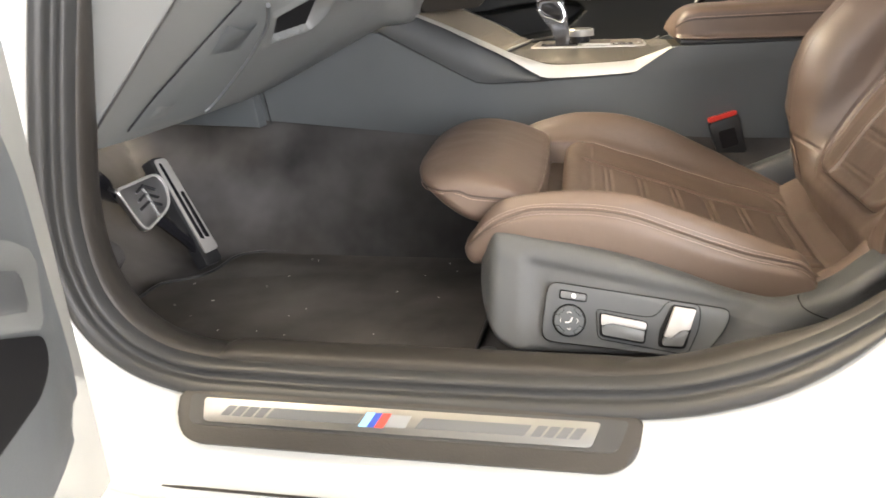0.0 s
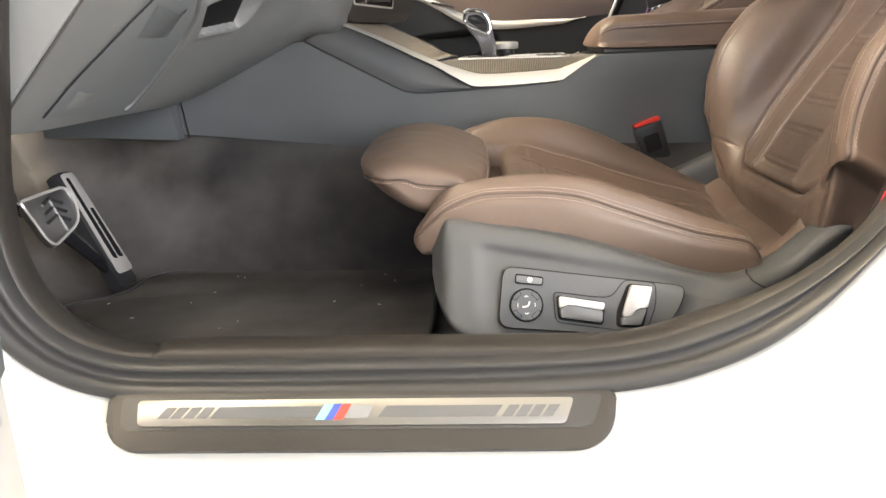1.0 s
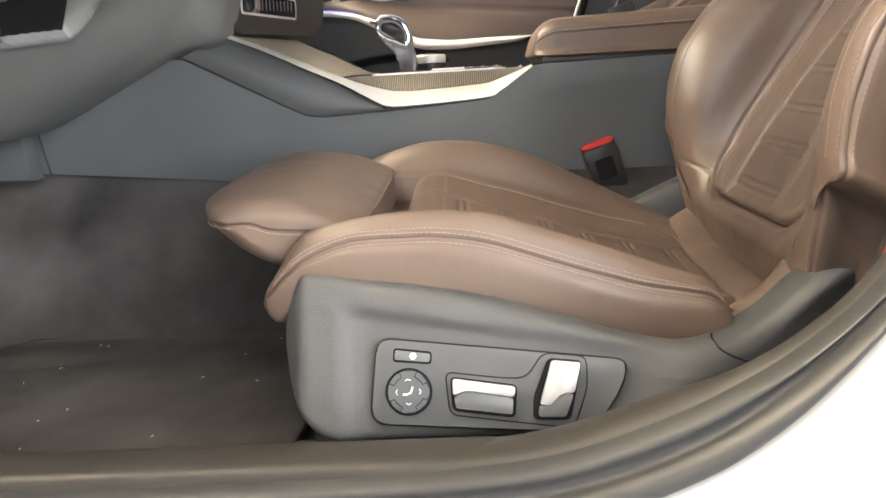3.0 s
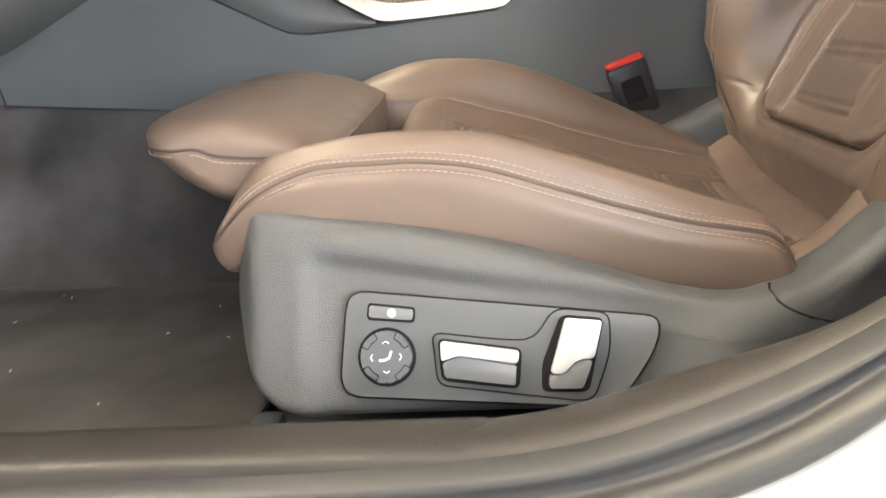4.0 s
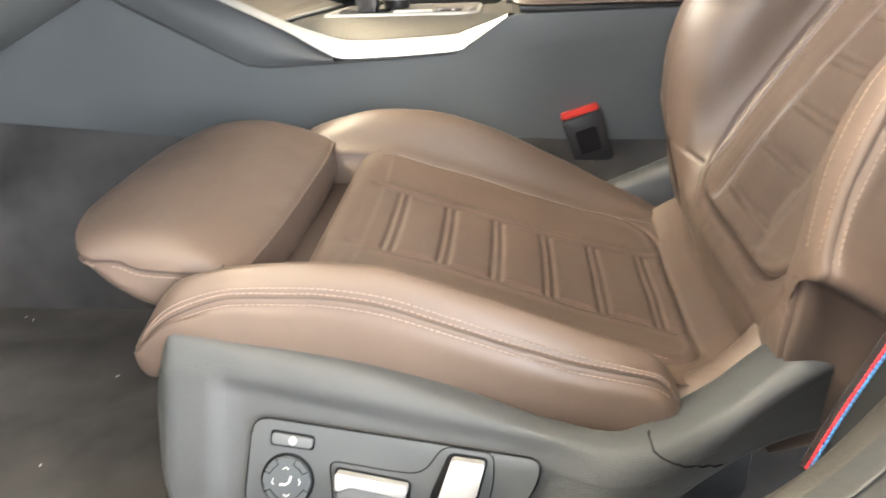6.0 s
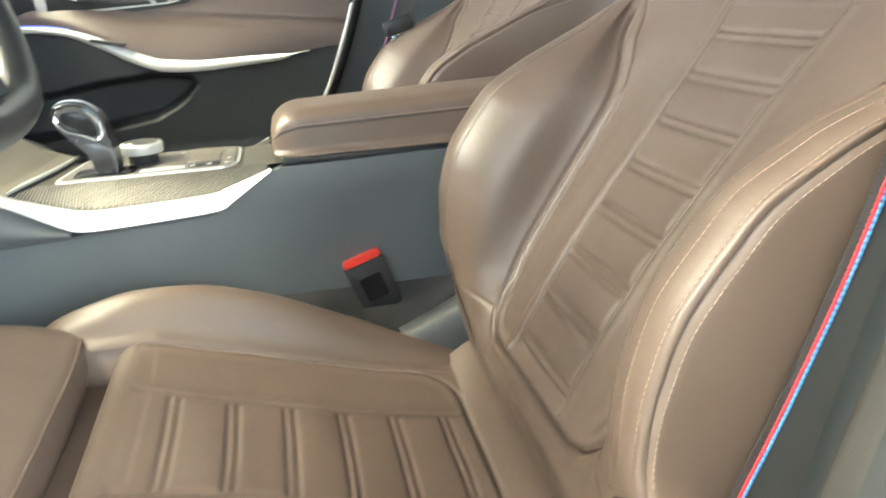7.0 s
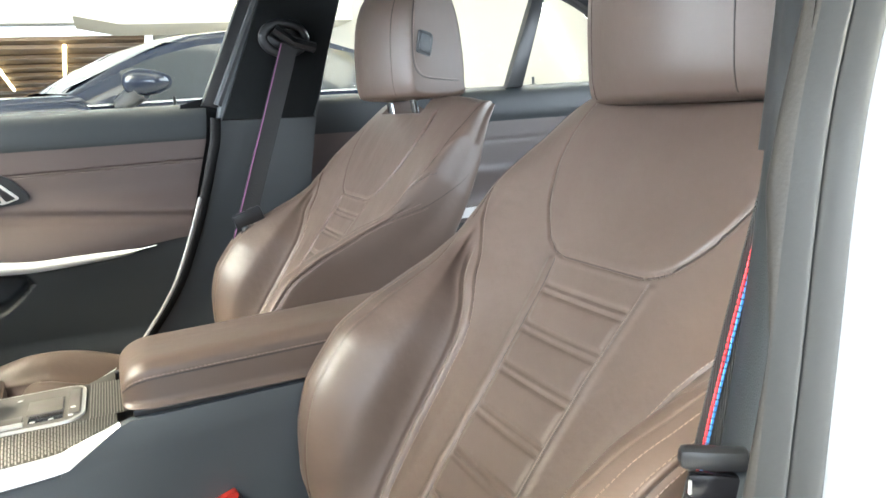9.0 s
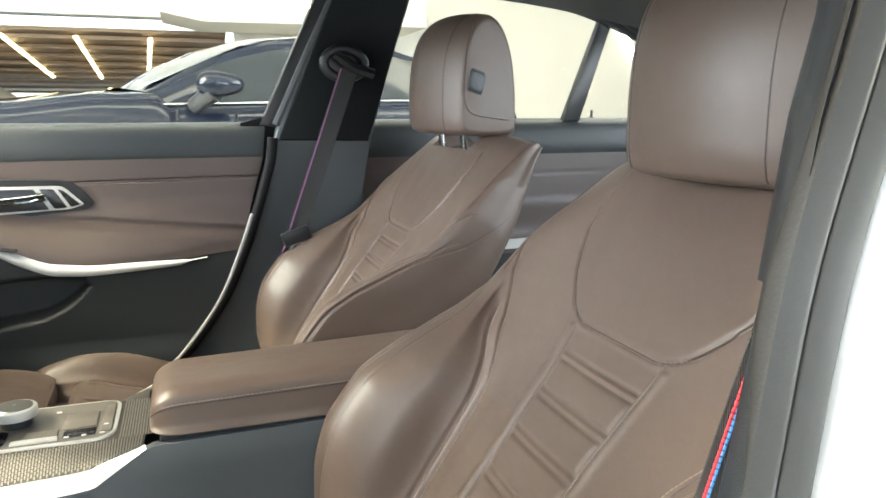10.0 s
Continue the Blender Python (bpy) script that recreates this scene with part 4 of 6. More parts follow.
    P[..., 1] += side * (0.005 * bell(S - lip - 0.006, 0.007) - (0.030 + 0.010 * smooth(6.0, 7.0, K)) * (1 - smooth(-0.010, 0.001, S - lip)))
    n = normals(P)
    n *= np.sign((n[150, mid] * BN).sum())
    lo, hi = np.searchsorted(ks, [-3, 3])
    b0, b1 = np.searchsorted(ks, [-6, 6])
    cut = int(np.searchsorted(ss, 0.378))
    part("backrest_panel", grid(P[: cut + 1, lo : hi + 1]), LEATHER, seat, "ribbed brown leather backrest panel", sharp=80)
    part("shoulder_panel", grid(P[cut:, lo : hi + 1]), LEATHER, seat, "smooth brown leather upper backrest panel", sharp=80)
    part("back_bolster", grid(P[:, b0 : lo + 1]), LEATHER, seat, "padded brown leather backrest bolster", sharp=80)
    part("back_bolster", grid(P[:, hi : b1 + 1]), LEATHER, seat, "padded brown leather backrest bolster", sharp=80)
    part("back_side", grid(P[:, : b0 + 1]), LEATHER, seat, sharp=80)
    part("back_side", grid(P[:, b1:]), LEATHER, seat, sharp=80)
    part("back_top", grid([[p, p * 0.0 + P[-1, mid] - BN * 0.03] for p in P[-1, 5:-5]]), LEATHER, seat, sharp=80)

    def along(kf, s0, s1, lift):
        """A line up the backrest at station kf(s)."""
        out = []
        for a in range(*np.searchsorted(ss, [s0, s1])):
            j = float(np.interp(kf(ss[a]), ks, np.arange(len(ks))))
            j0 = min(int(j), len(ks) - 2)
            out.append(P[a, j0] * (1 - j + j0) + P[a, j0 + 1] * (j - j0) + n[a, j0] * lift)
        return np.array(out)

    def at_width(sg, wf):
        """The station at which the surface reaches the half width wf(s)."""
        def kf(s):
            a = int(np.clip(np.searchsorted(ss, s), 0, len(ss) - 1))
            m = slice(mid, b1) if sg > 0 else slice(b0, mid + 1)
            return float(np.interp(sg * wf(s), U[a, m], ks[m]))
        return kf

    for sg in (-1, 1):
        pad = at_width(sg, wing_width)
        part("seam", tube(along(pad, 0.03, 0.455, 0.0002), 0.0007, 5), LEATHERDARK, seat)
        part("seam", tube(along(at_width(sg, rib_width), 0.0, 0.374, 0.0002), 0.0006, 5), LEATHERDARK, seat)
        part("stitching", stitches(along(at_width(sg, lambda s: wing_width(s) - 0.0035), 0.03, 0.44, 0.0004), 0.0046, 0.0034, 0.00042), STITCH, seat, "pale stitching thread")
        out_k = lambda s, d: sg * (6 + d + 1.5 * float(smooth(0.33, 0.50, s)))
        part("seam", tube(along(lambda s: out_k(s, 0), 0.044, 0.48, 0.0000), 0.0005, 5), LEATHERDARK, seat)
        part("seam", tube(along(lambda s: sg * (4.3 + 1.7 * float(smooth(0.36, 0.62, s))), 0.39, 0.60, 0.0), 0.0008, 5), LEATHERDARK, seat)
        rows = [(lambda s: sg * 5.4, 0.04, 0.345), (lambda s: out_k(s, -0.22), 0.044, 0.40), (lambda s: out_k(s, 0.12), 0.044, 0.40)]
        for kf, s0, s1 in rows:
            part("stitching", stitches(along(kf, s0, s1, 0.0003), 0.0044, 0.0031, 0.00036), STITCH, seat, "pale stitching thread")
    # thin dark seams round the foot of the pads and under the upper panel
    def at(u, s):
        a = int(np.clip(np.searchsorted(ss, s), 1, len(ss) - 1))
        j = np.interp(u, U[a, b0:b1], np.arange(b0, b1))
        j0 = int(j)
        return P[a, j0] * (1 - j + j0) + P[a, j0 + 1] * (j - j0) + BN * 0.0002
    bow = [(0.128, 0.045)] + [(0.086 + 0.042 * math.cos(a), 0.030 - 0.042 * math.sin(a)) for a in np.linspace(0, math.pi / 2, 12)]
    bow += [(-u, s) for u, s in bow[::-1]]
    part("seam", tube([at(u, s) for u, s in even(bow, 0.006)], 0.0012, 5), LEATHERDARK, seat)
    edge = [(float(upper_width(s)), s) for s in np.linspace(0.552, 0.400, 36)]
    corner = [(0.0955, 0.3935), (0.088, 0.3870), (0.078, 0.3815), (0.068, 0.379)]
    side = edge + corner + [(u, 0.3775) for u in np.linspace(0.056, 0, 10)]
    path = side + [(-u, s) for u, s in side[-2::-1]]
    part("seam", tube([at(u, s) for u, s in path], 0.0008, 5), LEATHERDARK, seat)


def headrest(seat):
    sec = catmull([(0.014, 1.036), (0.002, 1.052), (0.0, 1.085), (0.001, 1.13), (0.008, 1.175), (0.024, 1.212), (0.050, 1.236), (0.082, 1.241), (0.112, 1.218), (0.133, 1.172), (0.143, 1.11), (0.144, 1.055), (0.137, 1.034), (0.07, 1.031)], 90, True)
    rows = []
    for v in np.r_[-1 + 0.125 * (1 - np.cos(np.linspace(0, math.pi / 2, 12))), np.linspace(-0.86, 0.86, 50), 1 - 0.125 * (1 - np.cos(np.linspace(math.pi / 2, 0, 12)))]:
        e = max(abs(v) - 0.875, 0) / 0.125
        k = 1 - 0.11 * (1 - math.sqrt(max(1 - e * e, 0)))
        u = 0.132 * v
        f = 0.787 + 2.4 * u * u
        q = np.array([(f + x * (0.932 - f) / 0.145, z - 0.010 * v * v * (z - 1.03) / 0.2) for x, z in sec])
        c = np.array([0.865, 1.125])
        q = c + (q - c) * k
        rows.append([(x, CY + u, z) for x, z in q])
    P = np.array(rows)
    hr = part("headrest", grid(P, closed_v=True, caps=True), LEATHER, seat, "rounded brown leather headrest", sharp=80)
    for sg in (-0.06, 0.06):
        part("post", tube([(0.868, CY + sg, 0.985), (0.862, CY + sg, 1.01), (0.858, CY + sg, 1.045)], 0.0065, 12), CHROME, hr, "chrome headrest post")
    yn = CY - 0.1322
    seam = catmull([(0.846, yn, 1.212), (0.838, yn, 1.17), (0.834, yn, 1.12), (0.836, yn, 1.085), (0.85, yn, 1.068), (0.88, yn, 1.062), (0.915, yn, 1.058)], 40)
    part("seam", tube(seam, 0.0009, 6), LEATHERDARK, hr)
    part("stitching", stitches(seam + np.array([0.003, -0.0002, 0.002]), 0.0044, 0.0031, 0.00036), STITCH, hr)
    for k in (16, -17):
        part("seam", tube(P[k, 2:52], 0.0008, 6), LEATHERDARK, hr)
    bc = Vector((0.856, yn, 1.122))
    ex, ey, ez = Vector((1, 0, -0.12)).normalized(), Vector((0.12, 0, 1)).normalized(), Vector((0, -1, 0))
    o = rounded([(-0.015, -0.016), (0.012, -0.022), (0.015, 0.016), (-0.012, 0.022)], 0.006)
    part("release_frame", slab(o, (bc + ez * 0.003, ex, ey, ez), 0.012, 0.0025), BLACK, hr)
    o = rounded([(-0.0105, -0.011), (0.0085, -0.016), (0.0105, 0.011), (-0.0085, 0.016)], 0.0045)
    part("release_button", slab(o, (bc + ez * 0.0052, ex, ey, ez), 0.004, 0.0015), PANELGREY, hr, "dark grey headrest release button")


def buckle(seat):
    d = Vector((0.32, 0, -0.95)).normalized()
    c = Vector((0.424, 0.632, 0.5645))
    ex = Vector((0.95, 0, 0.32)).normalized()
    ey = -d
    ez = Vector((0, -1, 0.12)).normalized()
    body = rounded([(-0.023, -0.036), (0.023, -0.036), (0.024, 0.030), (-0.024, 0.030)], 0.005)
    b = part("belt_buckle", slab(body, (c, ex, ey, ez), 0.018, 0.003), BLACK, seat, "black seat belt buckle")
    part("release", slab(rounded([(-0.0235, 0.0305), (0.0235, 0.0305), (0.022, 0.0385), (-0.022, 0.0385)], 0.003), (c + ez * 0.001, ex, ey, ez), 0.018, 0.003), RED, b, "red release button")
    part("inlay", slab(rounded([(-0.013, -0.018), (0.013, -0.018), (0.013, 0.012), (-0.013, 0.012)], 0.003), (c + ez * 0.0008, ex, ey, ez), 0.002), GLOSSBLACK, b)
    part("buckle_stalk", tube([c - ey * 0.03 - ez * 0.01, c - ey * 0.09 - ez * 0.008, c - ey * 0.13], 0.012, 8), BLACK, b)
    # moulded hinge cover on the tunnel side of the seat
    part("inner_hinge_cover", grid([[(x, y, z) for y, z in catmull([(0.565, t - 0.05), (0.57, t - 0.01), (0.585, t), (0.61, t - 0.006), (0.622, t - 0.04), (0.622, t - 0.10)], 20)] for x, t in zip(np.linspace(0.445, 0.60, 20), np.linspace(0.520, 0.590, 20))]), SEATGREY, seat)


def seats():
    seat = thing("front_seat", (0.35, CY, 0.37), "brown leather sports seat with ribbed panels beside the open door", "car seat", "front seats")
    cushion_panel(seat)
    bolster(seat, -1)
    bolster(seat, 1)
    thigh_support(seat)
    side_cover(seat)
    backrest(seat)
    headrest(seat)
    buckle(seat)
    fold = tube(catmull([(0.425, 0.222, 0.462), (0.470, 0.232, 0.470), (0.510, 0.244, 0.490), (0.545, 0.262, 0.530)], 14), [0.006, 0.011, 0.014, 0.016, 0.018, 0.019, 0.019, 0.019, 0.019, 0.019, 0.018, 0.017, 0.015, 0.012], 14)
    part("bolster_fold", fold, LEATHER, seat)
    part("crease", tube(catmull([(0.478, 0.255, 0.466), (0.477, 0.30, 0.459), (0.475, 0.34, 0.457), (0.474, 0.39, 0.458)], 14), 0.012, 10), LEATHER, seat)
    part("seat_base", box((0.31, CY, 0.42), (0.42, 0.36, 0.085), 0.02), BLACK, seat)
    other = copy_thing(seat, Matrix.Translation((0.35, CY + 0.74, 0.37)))
    for ob in seat.children:
        if ob.name.startswith("headrest"):
            ob.location = ob.location + Vector((0.012, 0, -0.024))
    for ob in other.children:  # its buckle stands on the tunnel side too
        if ob.name.startswith("belt_buckle"):
            ob.location = ob.location + Vector((0, -0.486, 0))
    tagged(other, "brown leather sports passenger seat with ribbed panels and headrest", "car seat")


# ---- centre console ----
def console():
    con = thing("centre_console", (0.1, MID, 0.4), "grey centre console with an aluminium mesh top and gear selector", "centre console")
    X, Z = (1, 0, 0), (0, 0, 1)
    yl, yr = 0.645, 0.845
    side = [(-0.43, 0.598), (-0.39, 0.5945), (-0.09, 0.567), (0.3, 0.535), (0.75, 0.52), (0.75, 0.716), (0.520, 0.7135), (0.336, 0.7105), (0.318, 0.704), (0.277, 0.672), (0.264, 0.6665), (0.115, 0.657), (0.03, 0.6535), (0.005, 0.6565), (-0.02, 0.668), (-0.165, 0.745), (-0.20, 0.745), (-0.43, 0.64)]
    for sgn, y in ((1, yl), (-1, yr)):
        bm = slab(side, ((0, y, 0), X, Z, (0, -sgn, 0)), 0.012, 0.0015)
        part("side_panel", bm, PANELGREY, con, "smooth grey side panel")
    part("panel_joint", tube([(-0.391, yl - 0.0008, 0.652), (-0.382, yl - 0.0008, 0.588)], 0.0012, 5), BLACK, con)
    part("panel_joint", tube([(x, yl - 0.0005, z) for x, z in ((-0.165, 0.7465), (-0.02, 0.6695), (0.004, 0.658), (0.03, 0.655), (0.115, 0.6585), (0.264, 0.668))], 0.0014, 5), BLACK, con)
    part("core", box((0.3, MID, 0.55), (0.95, 0.17, 0.26), 0.01), BLACK, con)
    # dark flank band below the silver edge, from the dash down to the selector
    lo = np.array([(-0.165, 0.747), (-0.09, 0.708), (-0.02, 0.671), (0.004, 0.6595), (0.03, 0.6565), (0.115, 0.6595)])
    hi = np.array([(-0.105, 0.772), (-0.05, 0.748), (0.005, 0.7215), (0.035, 0.7065), (0.06, 0.694), (0.112, 0.666)])
    a, b = catmull(lo, 30), catmull(hi, 30)
    for s, y in ((1, yl), (-1, yr)):
        rows = [[(p[0] * (1 - t) + q[0] * t, y + s * (-0.001 - 0.006 * math.sin(t * 2.2) + 0.016 * t * t), p[1] * (1 - t) + q[1] * t) for t in np.linspace(0, 1, 10)] for p, q in zip(a, b)]
        part("flank_band", grid(rows), SATIN, con, "dark satin flank band")
    # silver edge strip along both sides, thin by the dash and broad by the selector
    edge = [(-0.108, 0.774), (-0.05, 0.750), (0.005, 0.7235), (0.06, 0.697), (0.105, 0.671), (0.125, 0.664), (0.16, 0.664), (0.215, 0.6665), (0.266, 0.6705), (0.281, 0.678), (0.326, 0.7085)]
    inner = [(-0.105, 0.777), (-0.046, 0.754), (0.010, 0.729), (0.066, 0.7045), (0.108, 0.690), (0.130, 0.6845), (0.16, 0.6835), (0.215, 0.6855), (0.262, 0.6885), (0.278, 0.693), (0.324, 0.7095)]
    e, i_ = catmull(edge, 60), catmull(inner, 60)
    def lift(x, b):  # the lid leans towards the driver
        return 0.018 * b * float(1 - smooth(0.03, 0.10, x))
    for s, y in ((1, yl), (-1, yr)):
        rows = [[(p[0] * (1 - t) + q[0] * t, y + s * (0.010 * t - 0.0015), p[1] * (1 - t) + q[1] * t + 0.002 * math.sin(math.pi * t) + lift(p[0], s < 0)) for t in np.linspace(0, 1, 7)] for p, q in zip(e, i_)]
        part("edge_strip", grid(rows), SILVER, con, "bright silver edge strip")
    # mesh patterned panel: slopes gently up from the strip to the flat top
    TOP = 0.7068
    def mesh_z(x, t):
        z0 = float(np.interp(x, [q[0] for q in inner], [q[1] for q in inner]))
        return z0 + (TOP - z0) * (1 - (1 - t) ** 1.2)
    for s, y in ((1, yl), (-1, yr)):
        rows = [[(x, y + s * (0.0085 + 0.034 * t), mesh_z(x, t)) for t in np.linspace(0, 1, 14)] for x in np.linspace(0.06, 0.323, 60)]
        part("mesh_panel", grid(rows), MESHBASE, con, "warm aluminium mesh panel")
    rows = [[(x, y, TOP) for y in np.linspace(yl + 0.0424, yr - 0.0424, 10)] for x in np.linspace(0.06, 0.36, 20)]
    part("top_panel", grid(rows), MESHBASE, con, "warm aluminium mesh panel")
    # fine raised ribs of the mesh, with gaps between short dashes
    bm = bmesh.new()
    for k in range(84):
        x = 0.066 + k * 0.00305
        for r in range(7):
            t0, t1 = (r + 0.12 + 0.5 * (k % 2)) / 7.5, (r + 0.86 + 0.5 * (k % 2)) / 7.5
            a, b = [(x + 0.0006 * t, yl + 0.0085 + 0.034 * t, mesh_z(x, t) + 0.0003) for t in (t0, t1)]
            tube([a, b], 0.00095, 4, bm=bm)
    for k in range(12):
        x = 0.296 + k * 0.00305
        tube([(x, yl + 0.043, TOP + 0.0003), (x, yr - 0.043, TOP + 0.0003)], 0.00095, 4, bm=bm)
    tagged(part("mesh_relief", bm, GOLDMESH, con), kind="stuff")
    # tray lid sloping from the dash down to the selector panel
    rows = []
    for a in np.linspace(0, 1, 24):
        row = []
        for b in np.linspace(0, 1, 14):
            end = 0.058 + 0.030 * b + 0.006 * math.sin(b * math.pi)
            x = -0.12 + (end + 0.12) * a
            z = float(hermite(x, [-0.12, -0.05, 0.01, 0.058, 0.11], [0.781, 0.7535, 0.728, 0.7085, 0.7070])) + lift(x, b)
            row.append((x, yl + 0.010 + (yr - yl - 0.020) * b, z))
        rows.append(row)
    LID = np.array(rows)
    part("tray_lid", grid(rows), LIDGOLD, con, "gold toned ribbed tray lid")
    part("lid_gap", tube(LID[-1] + np.array([0.0022, 0, -0.001]), 0.0014, 6), BLACK, con)
    bm = grid([[p + np.array([-0.010 * math.sin(math.pi * i / 13) - 0.002, 0, 0.0012]) , p + np.array([0.0005, 0, 0.0022]), p + np.array([0.001, 0, -0.003])] for i, p in enumerate(LID[-1])])
    part("lid_lip", bm, SILVER, con, "bright silver lid lip")
    bm = bmesh.new()
    for b in np.linspace(0.06, 0.94, 46):
        i = b * 13
        j = int(i)
        tube([LID[k, j] * (1 - i + j) + LID[k, min(j + 1, 13)] * (i - j) for k in range(1, 22, 2)], 0.0005, 4, bm=bm)
    tagged(part("lid_relief", bm, LIDGOLD, con), kind="stuff")
    # selector plinth with its thin silver frame
    flat = lambda z: ((0, 0, z), (1, 0, 0), (0, 1, 0), (0, 0, 1))
    ol = rounded([(0.093, 0.689), (0.275, 0.687), (0.291, 0.702), (0.291, 0.795), (0.280, 0.806), (0.106, 0.806)], 0.014)
    part("selector_frame", slab(ol, flat(0.7094), 0.004, 0.001, 2), SILVER, con, "bright silver frame")
    ol = rounded([(0.099, 0.693), (0.274, 0.691), (0.287, 0.704), (0.287, 0.793), (0.278, 0.802), (0.111, 0.802)], 0.012)
    part("selector_plate", slab(ol, flat(0.7099), 0.003), PLATE, con, "brown-grey satin key plate")
    part("switch_slot", box((0.252, 0.710, 0.7101), (0.034, 0.020, 0.002), 0.0006), GLOSSBLACK, con)
    part("key_bar", box((0.207, 0.700, 0.7110), (0.048, 0.009, 0.003), 0.001), SILVER, con)
    part("key", box((0.250, 0.745, 0.7106), (0.036, 0.044, 0.0024), 0.0008), PLATE, con)
    part("key", box((0.280, 0.745, 0.7104), (0.012, 0.080, 0.0024), 0.0008), PLATE, con)
    part("key", box((0.212, 0.716, 0.7106), (0.034, 0.018, 0.0024), 0.0008), PLATE, con)
    for x, y in ((0.279, 0.722), (0.277, 0.698), (0.24, 0.697), (0.258, 0.697), (0.222, 0.776)):
        part("key_mark", box((x, y, 0.7122), (0.005, 0.003, 0.0006)), MARK, con)
    # gear selector lever
    part("selector_boot", slab(rounded([(0.112, 0.698), (0.176, 0.698), (0.176, 0.738), (0.112, 0.738)], 0.008), flat(0.7112), 0.003, 0.0008), GLOSSBLACK, con)
    side = lambda y: ((0, y, 0), (1, 0, 0), (0, 0, 1), (0, -1, 0))
    grip = even(catmull([(0.104, 0.781), (0.113, 0.789), (0.134, 0.788), (0.149, 0.777), (0.155, 0.762), (0.156, 0.747), (0.160, 0.734), (0.159, 0.710), (0.139, 0.709), (0.133, 0.732), (0.116, 0.753), (0.106, 0.768)], 80, True), 0.004, True)
    body = slab(grip, side(0.704), 0.030, 0.0022, 2)
    lever = part("lever", body, SATINCHROME, con, "satin chrome gear lever")
    part("lever_inset", slab(rounded([(0.111, 0.771), (0.113, 0.781), (0.131, 0.782), (0.143, 0.772), (0.148, 0.760), (0.144, 0.752), (0.132, 0.758)], 0.004), side(0.7034), 0.003, 0.001), GLOSSBLACK, lever, "gloss black lever inset")
    loop = even(catmull([(0.107, 0.772), (0.108, 0.782), (0.116, 0.7865), (0.134, 0.7855), (0.146, 0.775), (0.151, 0.760), (0.147, 0.749), (0.132, 0.755), (0.115, 0.762)], 50, True), 0.003, True)
    part("lever_trim", tube([(x, 0.7052, z) for x, z in loop], 0.0028, 8, True), CHROME, lever, "chrome lever trim")
    part("lever_face", slab(rounded([(0.128, 0.746), (0.150, 0.746), (0.1575, 0.732), (0.1565, 0.7125), (0.1415, 0.7125), (0.1355, 0.733)], 0.004), side(0.7022), 0.004, 0.0015, 2), SATINCHROME, lever, "satin chrome lever face")
    part("lever_cap", tube([(x, 0.719, z - 0.002) for x, z in catmull([(0.108, 0.784), (0.115, 0.789), (0.133, 0.788), (0.147, 0.778)], 12)], 0.0075, 10, flat=0.35), CHROME, lever, "chrome lever cap")
    # round controller
    for nm, r0, z0, z1, m in (("controller_ring", 0.0170, 0.7105, 0.7215, BLACK), ("controller", 0.0240, 0.7215, 0.7335, SILVER), ("controller_cap", 0.0200, 0.7330, 0.7347, ALU)):
        rows = [[(0.179 + r * math.cos(a), 0.757 + r * math.sin(a), z) for a in np.linspace(0, 2 * math.pi, 40, endpoint=False)] for r, z in ((r0 * 0.98, z0), (r0, z0 + 0.001), (r0, z1 - 0.0015), (r0 - 0.0015, z1), (r0 * 0.3, z1 + 0.0005), (0.001, z1 + 0.0005))]
        part(nm, grid(rows, closed_v=True), m, con)
    # armrest
    arm = thing("armrest", (0.45, MID, 0.72), "brown leather armrest lid on the console", "armrest")
    sec = catmull([(0.648, 0.7185), (0.6455, 0.730), (0.648, 0.755), (0.653, 0.7635), (0.667, 0.7700), (0.71, 0.7715), (0.765, 0.7655), (0.810, 0.7510), (0.834, 0.7380), (0.8425, 0.730), (0.840, 0.7185), (MID, 0.717)], 70, True)
    rows = []
    for x in np.r_[np.linspace(0.3305, 0.38, 24), np.linspace(0.385, 0.72, 40)]:
        d = max(0.3665 - x, 0) / 0.036
        k = math.sqrt(max(1 - d * d, 0)) if d < 1 else 0.0
        rise = 0.030 * (x - 0.33)
        row = []
        for y, z in sec:
            h = (z - 0.717)
            zz = 0.717 + h * (0.30 + 0.70 * k) + rise * smooth(0.717, 0.775, z)
            row.append((x - 0.0, MID + (y - MID) * (0.80 + 0.20 * k), zz + 0.010 * (1 - k) * 0.6))
        rows.append(row)
    P = np.array(rows)
    part("pad", grid(P, closed_v=True, caps=True), LEATHER, arm, "padded brown leather lid", sharp=60)
    j = int(np.argmin(np.abs(P[40, :, 2] - 0.756) + (P[40, :, 1] > MID) * 9))
    part("stitching", stitches(P[3:, j] + np.array([0, -0.0008, 0.0006]), 0.0048, 0.0036, 0.0007), STITCH, arm)
    part("seam", tube(P[1:, j] + np.array([0, -0.0002, -0.0022]), 0.0011, 5), LEATHERDARK, arm)
    part("lid_base", box((0.53, MID, 0.7155), (0.38, 0.19, 0.008), 0.002), BLACK, arm)


